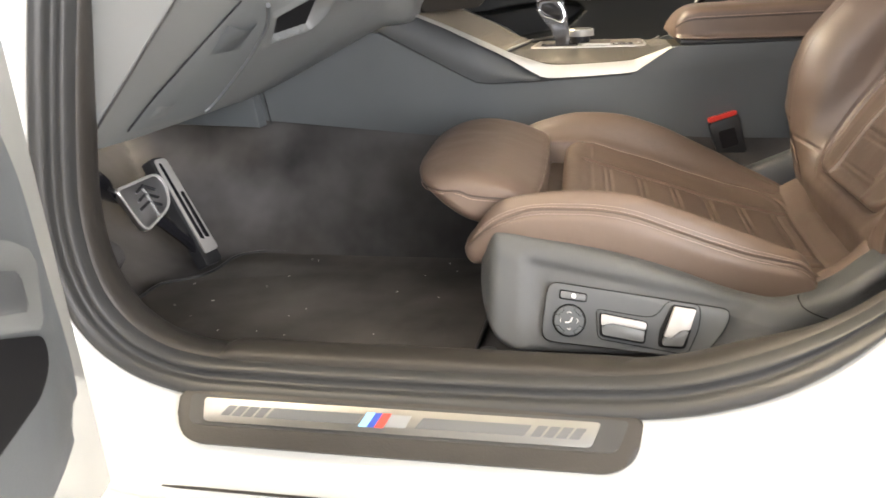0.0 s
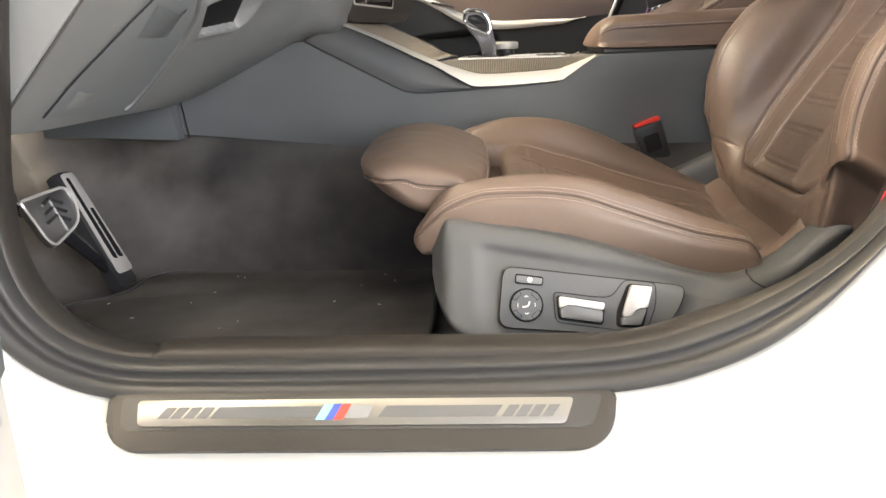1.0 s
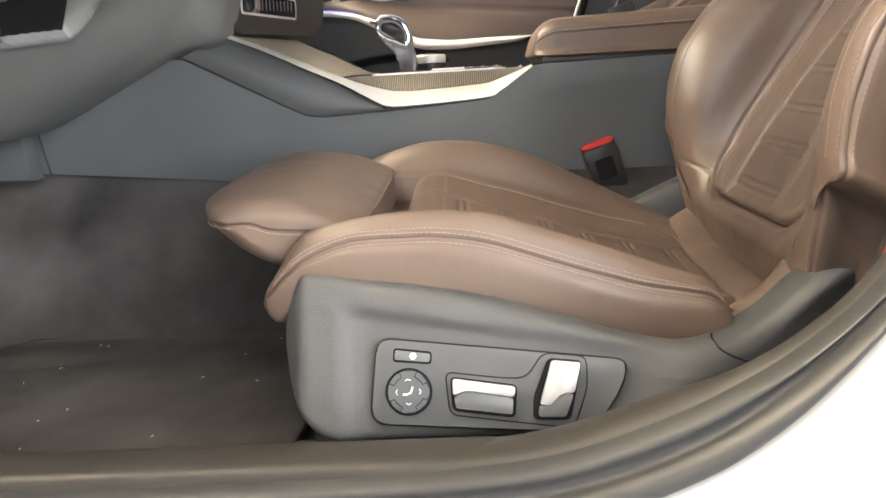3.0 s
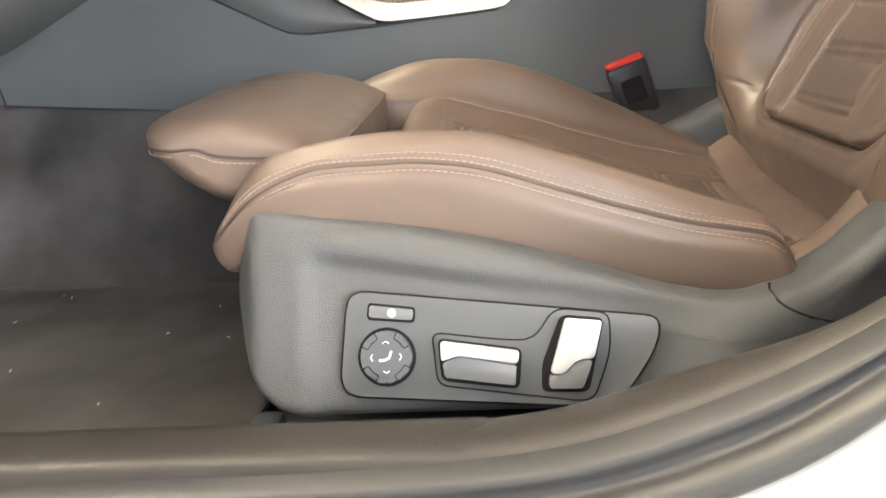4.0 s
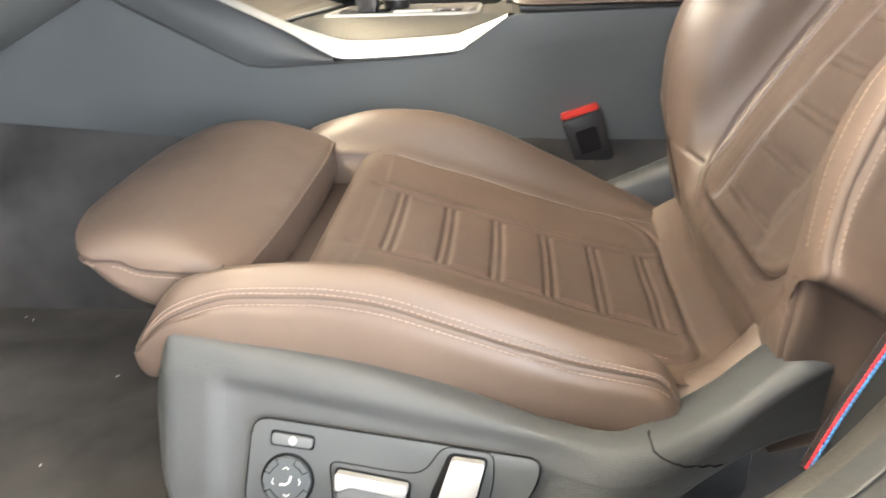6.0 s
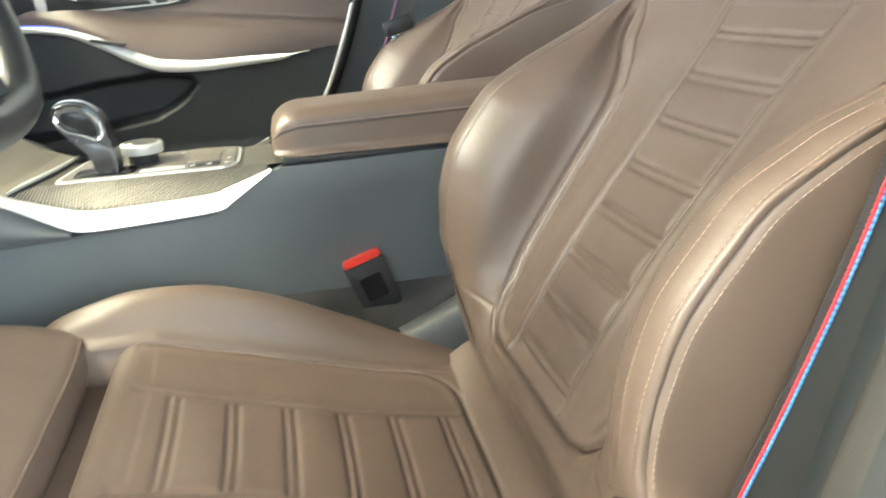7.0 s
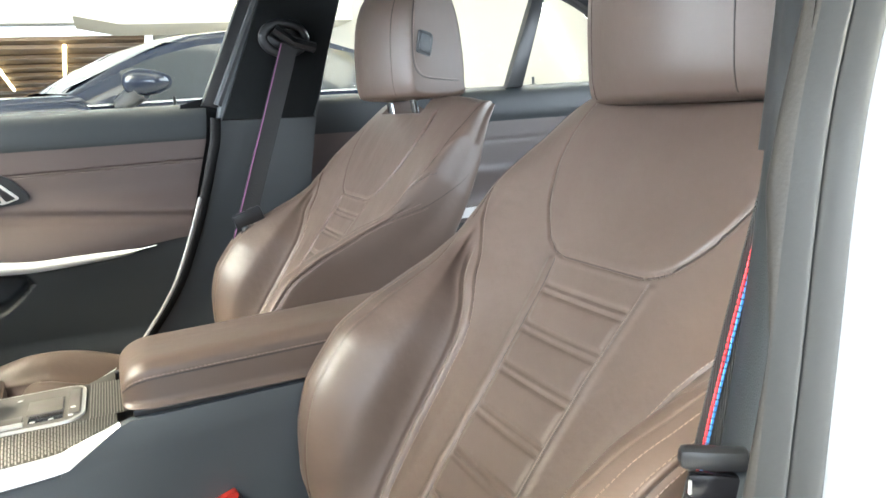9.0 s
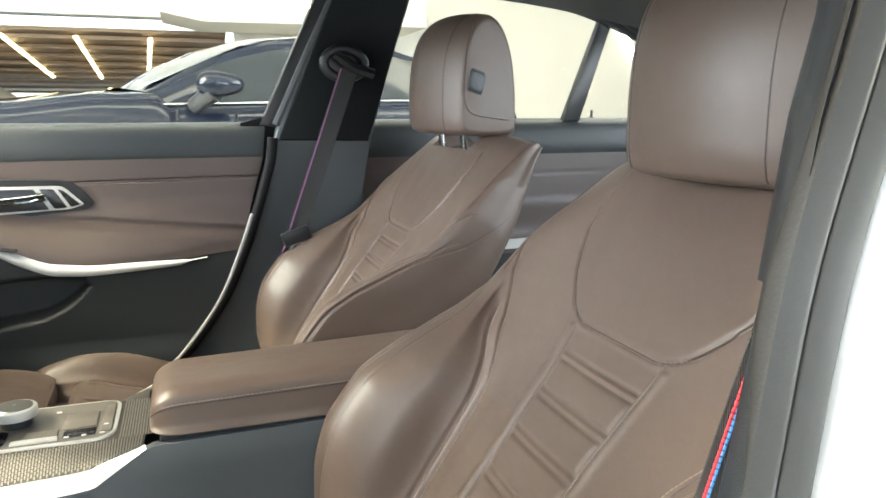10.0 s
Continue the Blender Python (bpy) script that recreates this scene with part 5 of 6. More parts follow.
# ---- dashboard, column, pedals ----
def dash():
    da = thing("dashboard", (-0.3, 0.4, 0.8), "dark grey dashboard with a knee panel and storage nook", "dashboard")
    ys = [0.088, 0.2, 0.33, 0.45, 0.56, 0.62, 0.66]
    secs = [
        [(-0.70, 0.74), (-0.40, 0.676), (-0.368, 0.668), (-0.358, 0.674), (-0.29, 0.748), (-0.215, 0.829), (-0.16, 0.90), (-0.16, 1.0), (-0.30, 1.08), (-0.7, 1.1)],
        [(-0.70, 0.74), (-0.40, 0.672), (-0.366, 0.664), (-0.356, 0.668), (-0.285, 0.735), (-0.20, 0.818), (-0.13, 0.90), (-0.13, 1.0), (-0.30, 1.09), (-0.7, 1.1)],
        [(-0.70, 0.73), (-0.40, 0.670), (-0.364, 0.662), (-0.352, 0.666), (-0.28, 0.728), (-0.19, 0.806), (-0.12, 0.89), (-0.12, 1.0), (-0.30, 1.10), (-0.7, 1.1)],
        [(-0.70, 0.72), (-0.42, 0.666), (-0.375, 0.657), (-0.355, 0.662), (-0.275, 0.720), (-0.18, 0.795), (-0.12, 0.87), (-0.12, 0.98), (-0.30, 1.10), (-0.7, 1.1)],
        [(-0.70, 0.71), (-0.42, 0.662), (-0.385, 0.652), (-0.355, 0.659), (-0.265, 0.708), (-0.165, 0.768), (-0.115, 0.83), (-0.11, 0.96), (-0.30, 1.10), (-0.7, 1.1)],
        [(-0.70, 0.71), (-0.42, 0.659), (-0.392, 0.652), (-0.355, 0.662), (-0.265, 0.704), (-0.165, 0.752), (-0.095, 0.782), (-0.09, 0.94), (-0.30, 1.10), (-0.7, 1.1)],
        [(-0.70, 0.71), (-0.42, 0.659), (-0.392, 0.652), (-0.355, 0.662), (-0.265, 0.704), (-0.165, 0.752), (-0.092, 0.776), (-0.085, 0.94), (-0.30, 1.10), (-0.7, 1.1)],
    ]
    yy = np.linspace(0.088, 0.66, 170)
    tab = hermite(yy, ys, np.array(secs).reshape(7, -1)).reshape(len(yy), 10, 2)
    rows = []
    for y, s in zip(yy, tab):
        rows.append([(x, y, z) for x, z in catmull(s, 260)])
    P = np.array(rows)
    # pressed-in storage nook, a slanting four-sided hollow
    X, Y = P[..., 0], P[..., 1]
    quad = [(-0.236, 0.350), (-0.206, 0.306), (-0.164, 0.388), (-0.152, 0.432), (-0.210, 0.436)]
    def depth_in(x, y, q):
        d = np.full(np.shape(x), 9.0)
        for (ax, ay), (bx, by) in zip(q, q[1:] + q[:1]):
            ln = math.hypot(bx - ax, by - ay)
            d = np.minimum(d, ((by - ay) * (x - ax) - (bx - ax) * (y - ay)) / ln)
        return d
    dd = depth_in(X, Y, quad)
    if dd.max() <= 0:
        dd = depth_in(X, Y, quad[::-1])
    hole = smooth(0.0, 0.004, dd) * (P[..., 2] < 0.88) * (P[..., 2] > 0.70)
    P[..., 0] -= 0.030 * hole
    P[..., 2] += 0.030 * hole
    rim = bell(dd + 0.005, 0.004) * (P[..., 2] < 0.88) * (P[..., 2] > 0.70)
    P[..., 0] += 0.0025 * rim
    P[..., 2] -= 0.0025 * rim
    part("knee_panel", grid(P), DASHGREY, da, "grained grey knee panel", sharp=50)
    # smoother fuse cover let into the knee panel
    def on_dash(x, y, lift=0.0):
        t = tab[int(round(np.interp(y, yy, np.arange(len(yy)))))]
        z = float(np.interp(x, [p[0] for p in t[3:7]], [p[1] for p in t[3:7]]))
        return (x + 0.65 * lift, y, z - 0.76 * lift)
    left = catmull([(-0.200, 0.190), (-0.255, 0.172), (-0.306, 0.156), (-0.347, 0.150)], 24)
    right = catmull([(-0.196, 0.250), (-0.210, 0.278), (-0.226, 0.297), (-0.262, 0.319), (-0.301, 0.333), (-0.335, 0.341), (-0.347, 0.335)], 24)
    rows = [[on_dash(a[0] * (1 - t) + b[0] * t, a[1] * (1 - t) + b[1] * t, 0.003) for t in np.linspace(0, 1, 20)] for a, b in zip(left, right)]
    part("fuse_cover", grid(rows), FUSE, da, "smooth blue-grey fuse cover")
    part("cover_edge", tube([on_dash(a, b + 0.003, 0.003) for a, b in right], 0.0034, 8), PANELGREY, da)
    part("cover_joint", tube([on_dash(a, b, 0.003) for a, b in left], 0.0010, 5), BLACK, da)
    def tab_grip(c, du, dv, h):
        return grid([[on_dash(c[0] + du[0] * a + dv[0] * b, c[1] + du[1] * a + dv[1] * b, 0.0035 + h * math.sin(math.pi * a) * b) for b in np.linspace(0, 1, 8)] for a in np.linspace(0, 1, 10)])
    part("cover_grip", tab_grip((-0.258, 0.207), (0.008, 0.064), (0.033, -0.010), 0.010), PANELGREY, da)
    part("cover_grip", tab_grip((-0.338, 0.176), (0.003, 0.040), (0.020, 0.0), 0.004), DASHGREY, da)
    # black sheet just inside the nook's mouth, painting in the shade of the hollow
    nk = [on_dash(x * 0.98 - 0.202 * 0.02 - 0.003, y * 0.98 + 0.372 * 0.02, 0.0) for x, y in quad]
    part("nook", grid([[tuple(np.array(nk[0]) * (1 - t) + np.array(nk[4]) * t + np.array([-0.004, 0, 0.004])) for t in np.linspace(0, 1, 4)], [tuple(np.array(nk[1]) * (1 - t) + np.array(nk[2]) * t + np.array([-0.004, 0, 0.004])) for t in np.linspace(0, 1, 4)]]), GAP, da, "black sheet for the shade inside the storage nook")
    # end cap beside the door
    cap = [(-0.70, 0.70), (-0.374, 0.668), (-0.364, 0.668), (-0.218, 0.828), (-0.16, 0.90), (-0.16, 1.0), (-0.30, 1.08), (-0.7, 1.1)]
    part("end_cap", slab(cap, ((0, 0.084, 0), (1, 0, 0), (0, 0, 1), (0, -1, 0)), 0.02, 0.004), DASHGREY, da, "grey dashboard end cap")
    part("cap_joint", tube([(-0.364, 0.0865, 0.667), (-0.29, 0.0865, 0.748), (-0.216, 0.0865, 0.83)], 0.0016, 6), BLACK, da)
    # passenger half and top
    rows = [[(x, y, z) for x, z in catmull(secs[1], 40)] for y in np.linspace(0.83, 1.40, 12)]
    part("passenger_dash", grid(rows), DASHGREY, da)
    # centre stack: a face turned towards the driver
    ex, ez = Vector((0.50, 0.866, 0)), Vector((0.866, -0.50, 0.05)).normalized()
    st = thing("climate_panel", (-0.05, 0.72, 0.82), "dark brushed climate panel with a silver thumbwheel", "climate panel")
    o = Vector((-0.088, 0.655, 0.775))
    up = Vector((0.06, 0, 1)).normalized()
    part("housing", slab(rounded([(0, 0), (0.175, 0), (0.19, 0.03), (0.19, 0.10), (-0.005, 0.10), (-0.006, 0.02)], [0.02, 0.03, 0.01, 0.01, 0.005, 0.01]), (o, ex, up, ez), 0.09, 0.006, 3), TRIM, st)
    part("bezel", slab(rounded([(0.012, 0.028), (0.125, 0.022), (0.125, 0.052), (0.012, 0.058)], 0.005), (o + ez * 0.001, ex, up, ez), 0.004, 0.0008), SILVER, st)
    part("vent_band", slab(rounded([(0.015, 0.031), (0.122, 0.025), (0.122, 0.050), (0.015, 0.056)], 0.004), (o + ez * 0.0016, ex, up, ez), 0.003), GLOSSBLACK, st)
    for i in range(9):
        part("slat", slab([(0.052 + i * 0.0075, 0.034), (0.0532 + i * 0.0075, 0.034), (0.0532 + i * 0.0075, 0.048), (0.052 + i * 0.0075, 0.048)], (o + ez * 0.003, ex, up, ez), 0.002), KEYGREY, st)
    part("thumbwheel", slab(rounded([(0.030, 0.030), (0.041, 0.030), (0.041, 0.054), (0.030, 0.054)], 0.003), (o + ez * 0.010, ex, up, ez), 0.009, 0.003, 3), CHROME, st, "chrome thumbwheel")
    # steering column and wheel
    wh = thing("steering_wheel", (0.06, CY, 0.96), "dark grey leather steering wheel with silver spoke trim", "steering wheel")
    tilt = radians(25)
    upv, nv, yv = Vector((-math.sin(tilt), 0, math.cos(tilt))), Vector((math.cos(tilt), 0, math.sin(tilt))), Vector((0, 1, 0))
    c = Vector((0.076, CY + 0.016, 0.970))
    ring = []
    for a in np.linspace(0, 2 * math.pi, 72, endpoint=False):
        y, z = 0.182 * math.sin(a), 0.182 * math.cos(a)
        if z < -0.165:
            z = -0.165 - (abs(z) - 0.165) * 0.5
        ring.append(c + yv * y + upv * z)
    part("rim", tube(ring, 0.0175, 14, True), BLACK, wh, "dark leather rim")
    part("hub", tube([c - nv * 0.05, c - nv * 0.02, c + nv * 0.015, c + nv * 0.025], [0.05, 0.085, 0.08, 0.05], 28), DASHGREY, wh)
    part("spoke", tube([c + yv * 0.05, c + yv * 0.12, c + yv * 0.175], [0.03, 0.02, 0.016], 12, flat=0.5), BLACK, wh)
    part("spoke", tube([c - yv * 0.05, c - yv * 0.12, c - yv * 0.175], [0.03, 0.02, 0.016], 12, flat=0.5), BLACK, wh)
    low = part("spoke", tube([c - upv * 0.05, c - upv * 0.11, c - upv * 0.16], [0.035, 0.030, 0.026], 12, flat=0.45), BLACK, wh)
    for k in (-1, 1):
        part("spoke_trim", tube([c - upv * 0.06 + yv * k * 0.020 + nv * 0.014, c - upv * 0.11 + yv * k * 0.017 + nv * 0.013, c - upv * 0.148 + yv * k * 0.012 + nv * 0.011], 0.0055, 8, flat=0.5), SILVER, low, "silver spoke trim")
    part("spoke_badge", box(c - upv * 0.140 + nv * 0.014, (0.006, 0.022, 0.010), 0.002), SILVER, low)
    part("column", tube([c - nv * 0.02, c - nv * 0.12, c - nv * 0.26], [0.04, 0.05, 0.06], 20), DOORDARK, wh)
    # firewall panel between dash and tunnel
    lone("firewall_panel", slab([(-0.62, 0.60), (-0.385, 0.590), (-0.392, 0.66), (-0.62, 0.72)], ((0, 0.60, 0), (1, 0, 0), (0, 0, 1), (0, -1, 0)), 0.03, 0.004), COVERGREY, "dark grey panel beside the pedals", "trim", kind="structure")


def pedals():
    acc = thing("accelerator_pedal", (-0.46, 0.49, 0.37), "aluminium and black accelerator pedal standing on the floor", "pedal")
    a, b = Vector((-0.450, 0.490, 0.372)), Vector((-0.548, 0.520, 0.555))
    up = (b - a).normalized()
    ex = Vector((0.12, 0.99, 0)).normalized()
    ex = (ex - up * ex.dot(up)).normalized()
    ez = ex.cross(up)
    ln = (b - a).length
    o = a
    w = 0.023
    part("base", slab(rounded([(-w * 1.15, 0.0), (w * 0.75, 0.0), (w * 0.6, ln), (-w * 0.95, ln)], 0.006), (o, ex, up, ez), 0.022, 0.003), BLACK, acc)
    part("plate", slab(rounded([(-w * 0.72, 0.022), (w * 0.86, 0.022), (w * 0.62, ln - 0.004), (-w * 0.62, ln - 0.004)], 0.006), (o + ez * 0.003, ex, up, ez), 0.005, 0.0016), SILVER, acc, "brushed aluminium pedal plate")
    for x0, x1, top in ((-0.0105, -0.0015, 0.012), (0.0025, 0.0125, 0.070)):
        part("grip_slot", slab(rounded([(x0, 0.050), (x1, 0.046), (x1 - 0.002, ln - top), (x0 + 0.001, ln - top)], 0.003), (o + ez * 0.0042, ex, up, ez), 0.003, 0.0006), GLOSSBLACK, acc, "black rubber grip strip")
    br = thing("brake_pedal", (-0.5, 0.42, 0.5), "aluminium brake pedal with black rubber studs on a black arm", "pedal")
    c = Vector((-0.515, 0.412, 0.508))
    up = Vector((-0.35, 0.10, 0.93)).normalized()
    ex = Vector((0.25, 0.96, 0)).normalized()
    ex = (ex - up * ex.dot(up)).normalized()
    ez = ex.cross(up)
    ol = rounded([(-0.046, 0.034), (0.046, 0.041), (0.058, 0.020), (0.046, -0.022), (-0.020, -0.047), (-0.030, -0.036)], [0.008, 0.014, 0.014, 0.020, 0.010, 0.008])
    part("plate", slab(ol, (c, ex, up, ez), 0.010, 0.003, 3), HANDLE, br, "brushed aluminium pedal plate")
    rim = [c + ez * 0.0005 + ex * x * 0.93 + up * y * 0.93 for x, y in even(ol, 0.004, True)]
    part("plate_rim", tube(rim, 0.0022, 6, True), SILVER, br, "bright aluminium rim")
    for k in range(3):
        d = -0.014 + 0.014 * k
        part("rubber_rib", tube([c + ez * 0.0015 + ex * (-0.018 + 0.004 * k) + up * (d + 0.004), c + ez * 0.0015 + ex * 0.006 + up * (d + 0.012), c + ez * 0.0015 + ex * 0.026 + up * d], 0.0028, 6), BLACK, br)
    part("rubber_rib", tube([c + ez * 0.0015 + ex * 0.005 + up * 0.022, c + ez * 0.0015 + ex * 0.012 - up * 0.028], 0.003, 6), BLACK, br)
    part("arm", tube(catmull([c - ez * 0.010 - ex * 0.01 + up * 0.01, c - ez * 0.014 - ex * 0.045 + up * 0.026, Vector((-0.528, 0.325, 0.566)), Vector((-0.548, 0.312, 0.592)), Vector((-0.556, 0.310, 0.632)), Vector((-0.57, 0.31, 0.70))], 20), [0.011] * 5 + [0.014] * 6 + [0.018] * 9, 10, flat=0.6), GLOSSBLACK, br)
    part("stop_rod", tube([c - ez * 0.012 - up * 0.02 + ex * 0.01, Vector((-0.49, 0.47, 0.42)), Vector((-0.47, 0.485, 0.385))], [0.011, 0.010, 0.009], 8), GLOSSBLACK, br)
    rest = thing("foot_rest", (-0.5, 0.2, 0.4), "dark carpeted foot rest on the toe board", "foot rest")
    part("pad", box((-0.53, 0.20, 0.44), (0.16, 0.14, 0.05), 0.02, Euler((0, radians(-38), 0)).to_matrix()), CARPET, rest)


# ---- the open door by the front pillar ----
def near_door():
    d = thing("door_1", (-0.3, -0.35, 0.6), "open front door with a dark grey lining and map pocket", "door", kind="structure")
    # panel edge-on: lining faces the cabin; hinged at the front pillar and swung out
    ey = Vector((0.26, -0.966, 0)).normalized()
    up, ez = Vector((0, 0, 1)), Vector((0.966, 0.26, 0)).normalized()
    o = Vector((-0.30, -0.02, 0))
    frm = lambda t: (o + ez * t, ey, up, ez)
    ol = rounded([(0.245, 0.80), (0.226, 0.757), (0.216, 0.72), (0.213, 0.655), (0.207, 0.579), (0.216, 0.535), (0.251, 0.518), (0.30, 0.508), (1.0, 0.46), (1.05, 0.82)], 0.03)
    part("lining", slab(ol, frm(0.06), 0.05, 0.012, 3), PANELGREY, d, "grey moulded door lining")
    part("skin", slab([(0.06, 0.36), (1.05, 0.36), (1.05, 1.0), (0.06, 1.0)], frm(0.0), 0.05, 0.01), WHITE, d, "white painted door skin")
    # no hollow here: a flat near-black sheet stands for the pocket's inner shade
    part("pocket", slab(rounded([(0.60, 0.70), (0.30, 0.645), (0.239, 0.617), (0.241, 0.596), (0.262, 0.582), (0.60, 0.565)], 0.012), frm(0.0615), 0.004), GAP, d, "flat dark sheet for the shaded map pocket")
    part("pull_frame", slab(rounded([(0.40, 0.73), (0.262, 0.695), (0.232, 0.676), (0.244, 0.624), (0.40, 0.69)], 0.008), frm(0.066), 0.008, 0.003), DASHGREY, d)
    part("pull_switch", slab(rounded([(0.34, 0.705), (0.268, 0.676), (0.268, 0.648), (0.34, 0.675)], 0.005), frm(0.072), 0.008, 0.002), SATIN, d)


# ---- far side: door, pillar, rear door, windows ----
def far_side():
    Y0 = 1.42
    edge = [(0.552, 1.066), (0.546, 1.02), (0.540, 0.975), (0.530, 0.94), (0.507, 0.865), (0.480, 0.79), (0.435, 0.69), (0.375, 0.605), (0.328, 0.555), (0.25, 0.50), (0.15, 0.47)]
    def xe(z):
        return float(np.interp(z, [e[1] for e in edge][::-1], [e[0] for e in edge][::-1]))
    sx = [-0.45, -0.10, -0.03, 0.03, 0.085, 0.14, 0.20, 0.28, 0.36, 0.392, 0.6]
    def strip_z(x):  # lower line of the silver strip
        return float(hermite(x, sx, [0.850, 0.848, 0.838, 0.811, 0.779, 0.760, 0.757, 0.761, 0.767, 0.777, 0.795]))
    def strip_h(x):
        return float(hermite(x, sx, [0.012, 0.011, 0.013, 0.020, 0.024, 0.024, 0.021, 0.018, 0.012, 0.002, 0.002]))
    def hollow(x, z):  # how far a place lies inside the map pocket
        zu = np.interp(x, [-0.45, -0.06, 0.01, 0.108, 0.160, 0.178, 0.188], [0.700, 0.736, 0.748, 0.755, 0.752, 0.746, 0.730])
        zl = np.interp(x, [-0.45, 0.0, 0.10, 0.139, 0.168, 0.188], [0.62, 0.652, 0.668, 0.686, 0.708, 0.730])
        return float(smooth(-0.003, 0.012, min(zu - z, z - zl, 0.190 - x)))
    door = thing("door_2", (0.1, Y0, 0.6), "closed passenger door with brown vinyl, silver strip and dark pocket", "door", kind="structure")
    def surf(name, lo, hi, depth, mat, label="", nz=14):
        rows = []
        for a in np.linspace(0, 1, 160):
            row = []
            for t in np.linspace(0, 1, nz):
                x0 = -0.45 + a * 1.0
                zl, zh = lo(min(x0, 0.56)), hi(min(x0, 0.56))
                z = zl + (zh - zl) * t
                x = -0.45 + a * (xe(z) + 0.45)
                zl, zh = lo(x), hi(x)
                z = zl + (zh - zl) * t
                row.append((x, depth(x, z, t), z))
            rows.append(row)
        return part(name, grid(rows), mat, door, label, sharp=60)
    upper = lambda x: 0.978 + 0.012 * x
    # top shelf and dark upper band
    rows = [[(x if x < xe(z) else xe(z), y, z) for y, z in catmull([(1.53, 1.044), (1.50, 1.051), (1.465, 1.050), (1.447, 1.044), (1.436, 1.030), (1.430, 1.005), (1.430, 0.985), (1.434, 0.976)], 20)] for x in np.linspace(-0.45, 0.56, 40)]
    part("shoulder", grid(rows), SHOULDER, door, "dark grey door shoulder")
    def vin(x, z, t):
        y = 1.432
        y -= 0.048 * float(1 - smooth(strip_z(x) + 0.02, 0.905, z)) * float(smooth(-0.2, 0.1, x) * (1 - 0.45 * smooth(0.25, 0.55, x)))
        y += 0.010 * float(bell(z - (0.855 - 0.10 * (x - 0.2)), 0.010)) * float(smooth(0.0, 0.25, x))
        y += 0.003 * float(bell(z - (0.934 + 0.01 * x), 0.0016)) + 0.002 * float(bell(z - (0.930 + 0.01 * x), 0.0012))
        return y
    surf("upper_lining", lambda x: strip_z(x) + strip_h(x) - 0.001, upper, vin, DOORVINYL, "brown vinyl door lining", 130)
    surf("lower_lining", lambda x: 0.45, lambda x: strip_z(x) + 0.001, lambda x, z, t: 1.405 - 0.012 * float(smooth(0.62, 0.56, z)) + 0.055 * hollow(x, z), DOORDARK, "dark grey lower door lining with a map pocket", 90)
    # silver strip and its blue light line
    rows = []
    for x in np.linspace(-0.45, 0.415, 80):
        z0, h = strip_z(x), strip_h(x)
        rows.append([(x, 1.374 - 0.007 * math.sin(math.pi * t), z0 + h * t) for t in np.linspace(0, 1, 7)])
    part("silver_strip", grid(rows), STRIP, door, "bright silver trim strip")
    part("light_line", tube([(x, 1.374, strip_z(x) + strip_h(x) + 0.0008) for x in np.linspace(-0.3, -0.02, 24)], 0.0013, 6), glowing("blue_light", (0.12, 0.15, 1.0), 1.4), door, "blue light line")
    # handle in its dark bezel
    fr = lambda y: ((0, y, 0), (1, 0, 0), (0, 0, 1), (0, -1, 0))
    bez = rounded([(-0.12, 0.950), (0.150, 0.942), (0.178, 0.934), (0.208, 0.894), (0.196, 0.884), (0.02, 0.866), (-0.12, 0.868)], [0.02, 0.02, 0.018, 0.008, 0.01, 0.02, 0.02])
    part("handle_bezel", slab(bez, fr(1.424), 0.012, 0.004), BLACK, door)
    h = rounded([(-0.08, 0.934), (0.154, 0.931), (0.191, 0.893), (0.165, 0.885), (-0.08, 0.872)], [0.02, 0.01, 0.006, 0.008, 0.02])
    part("handle_frame", slab(h, fr(1.421), 0.006, 0.002), SILVER, door, "silver handle frame")
    for ol in ([(0.113, 0.926), (0.138, 0.925), (0.160, 0.8885), (0.138, 0.886)], [(0.145, 0.925), (0.154, 0.923), (0.184, 0.894), (0.167, 0.889)], [(-0.06, 0.928), (0.103, 0.926), (0.128, 0.886), (-0.06, 0.879)]):
        part("lock_switch", slab(rounded(ol, 0.003), fr(1.4195), 0.004, 0.001), SATINCHROME, door)
    pts = [(0.122, 1.414, 0.912), (0.09, 1.405, 0.908), (0.05, 1.402, 0.905), (0.0, 1.404, 0.906), (-0.03, 1.414, 0.912)]
    part("handle", tube(catmull(pts, 16), 0.010, 10, flat=0.6), CHROME, door, "chrome pull handle")
    part("window_switch", box((0.045, 1.366, 0.822), (0.06, 0.022, 0.006), 0.002, Euler((0, radians(12), 0)).to_matrix()), BLACK, door)
    pin = lambda x: (part("lock_pin", tube([(x, 1.50, 1.045), (x, 1.50, 1.070)], 0.0035, 8), BLACK, door), part("pin_base", tube([(x, 1.50, 1.048), (x, 1.50, 1.053)], [0.010, 0.008], 12), BLACK, door))
    pin(0.495)
    # pale edge of the door shut line and dark rubber behind it
    pale = catmull([(x + 0.002, z) for x, z in edge if z < 0.92], 40)
    part("shut_edge", tube([(x, 1.382, z) for x, z in pale], 0.0036, 8), WHITE, door, "white painted door edge")
    dark = catmull([(x + 0.014, z) for x, z in edge if z < 1.03], 50)
    part("edge_rubber", tube([(x, 1.400, z) for x, z in dark], 0.011, 10), GAP, door)
    # window frame at the door's rear edge
    part("window_frame", slab([(0.539, 1.046), (0.572, 1.040), (0.720, 1.345), (0.679, 1.345)], ((0, 1.425, 0), (1, 0, 0), (0, 0, 1), (0, -1, 0)), 0.03, 0.005), BLACK, door)
    part("frame_strip", tube([(0.570, 1.419, 1.045), (0.642, 1.419, 1.195), (0.716, 1.419, 1.345)], 0.009, 8), SATIN, door)
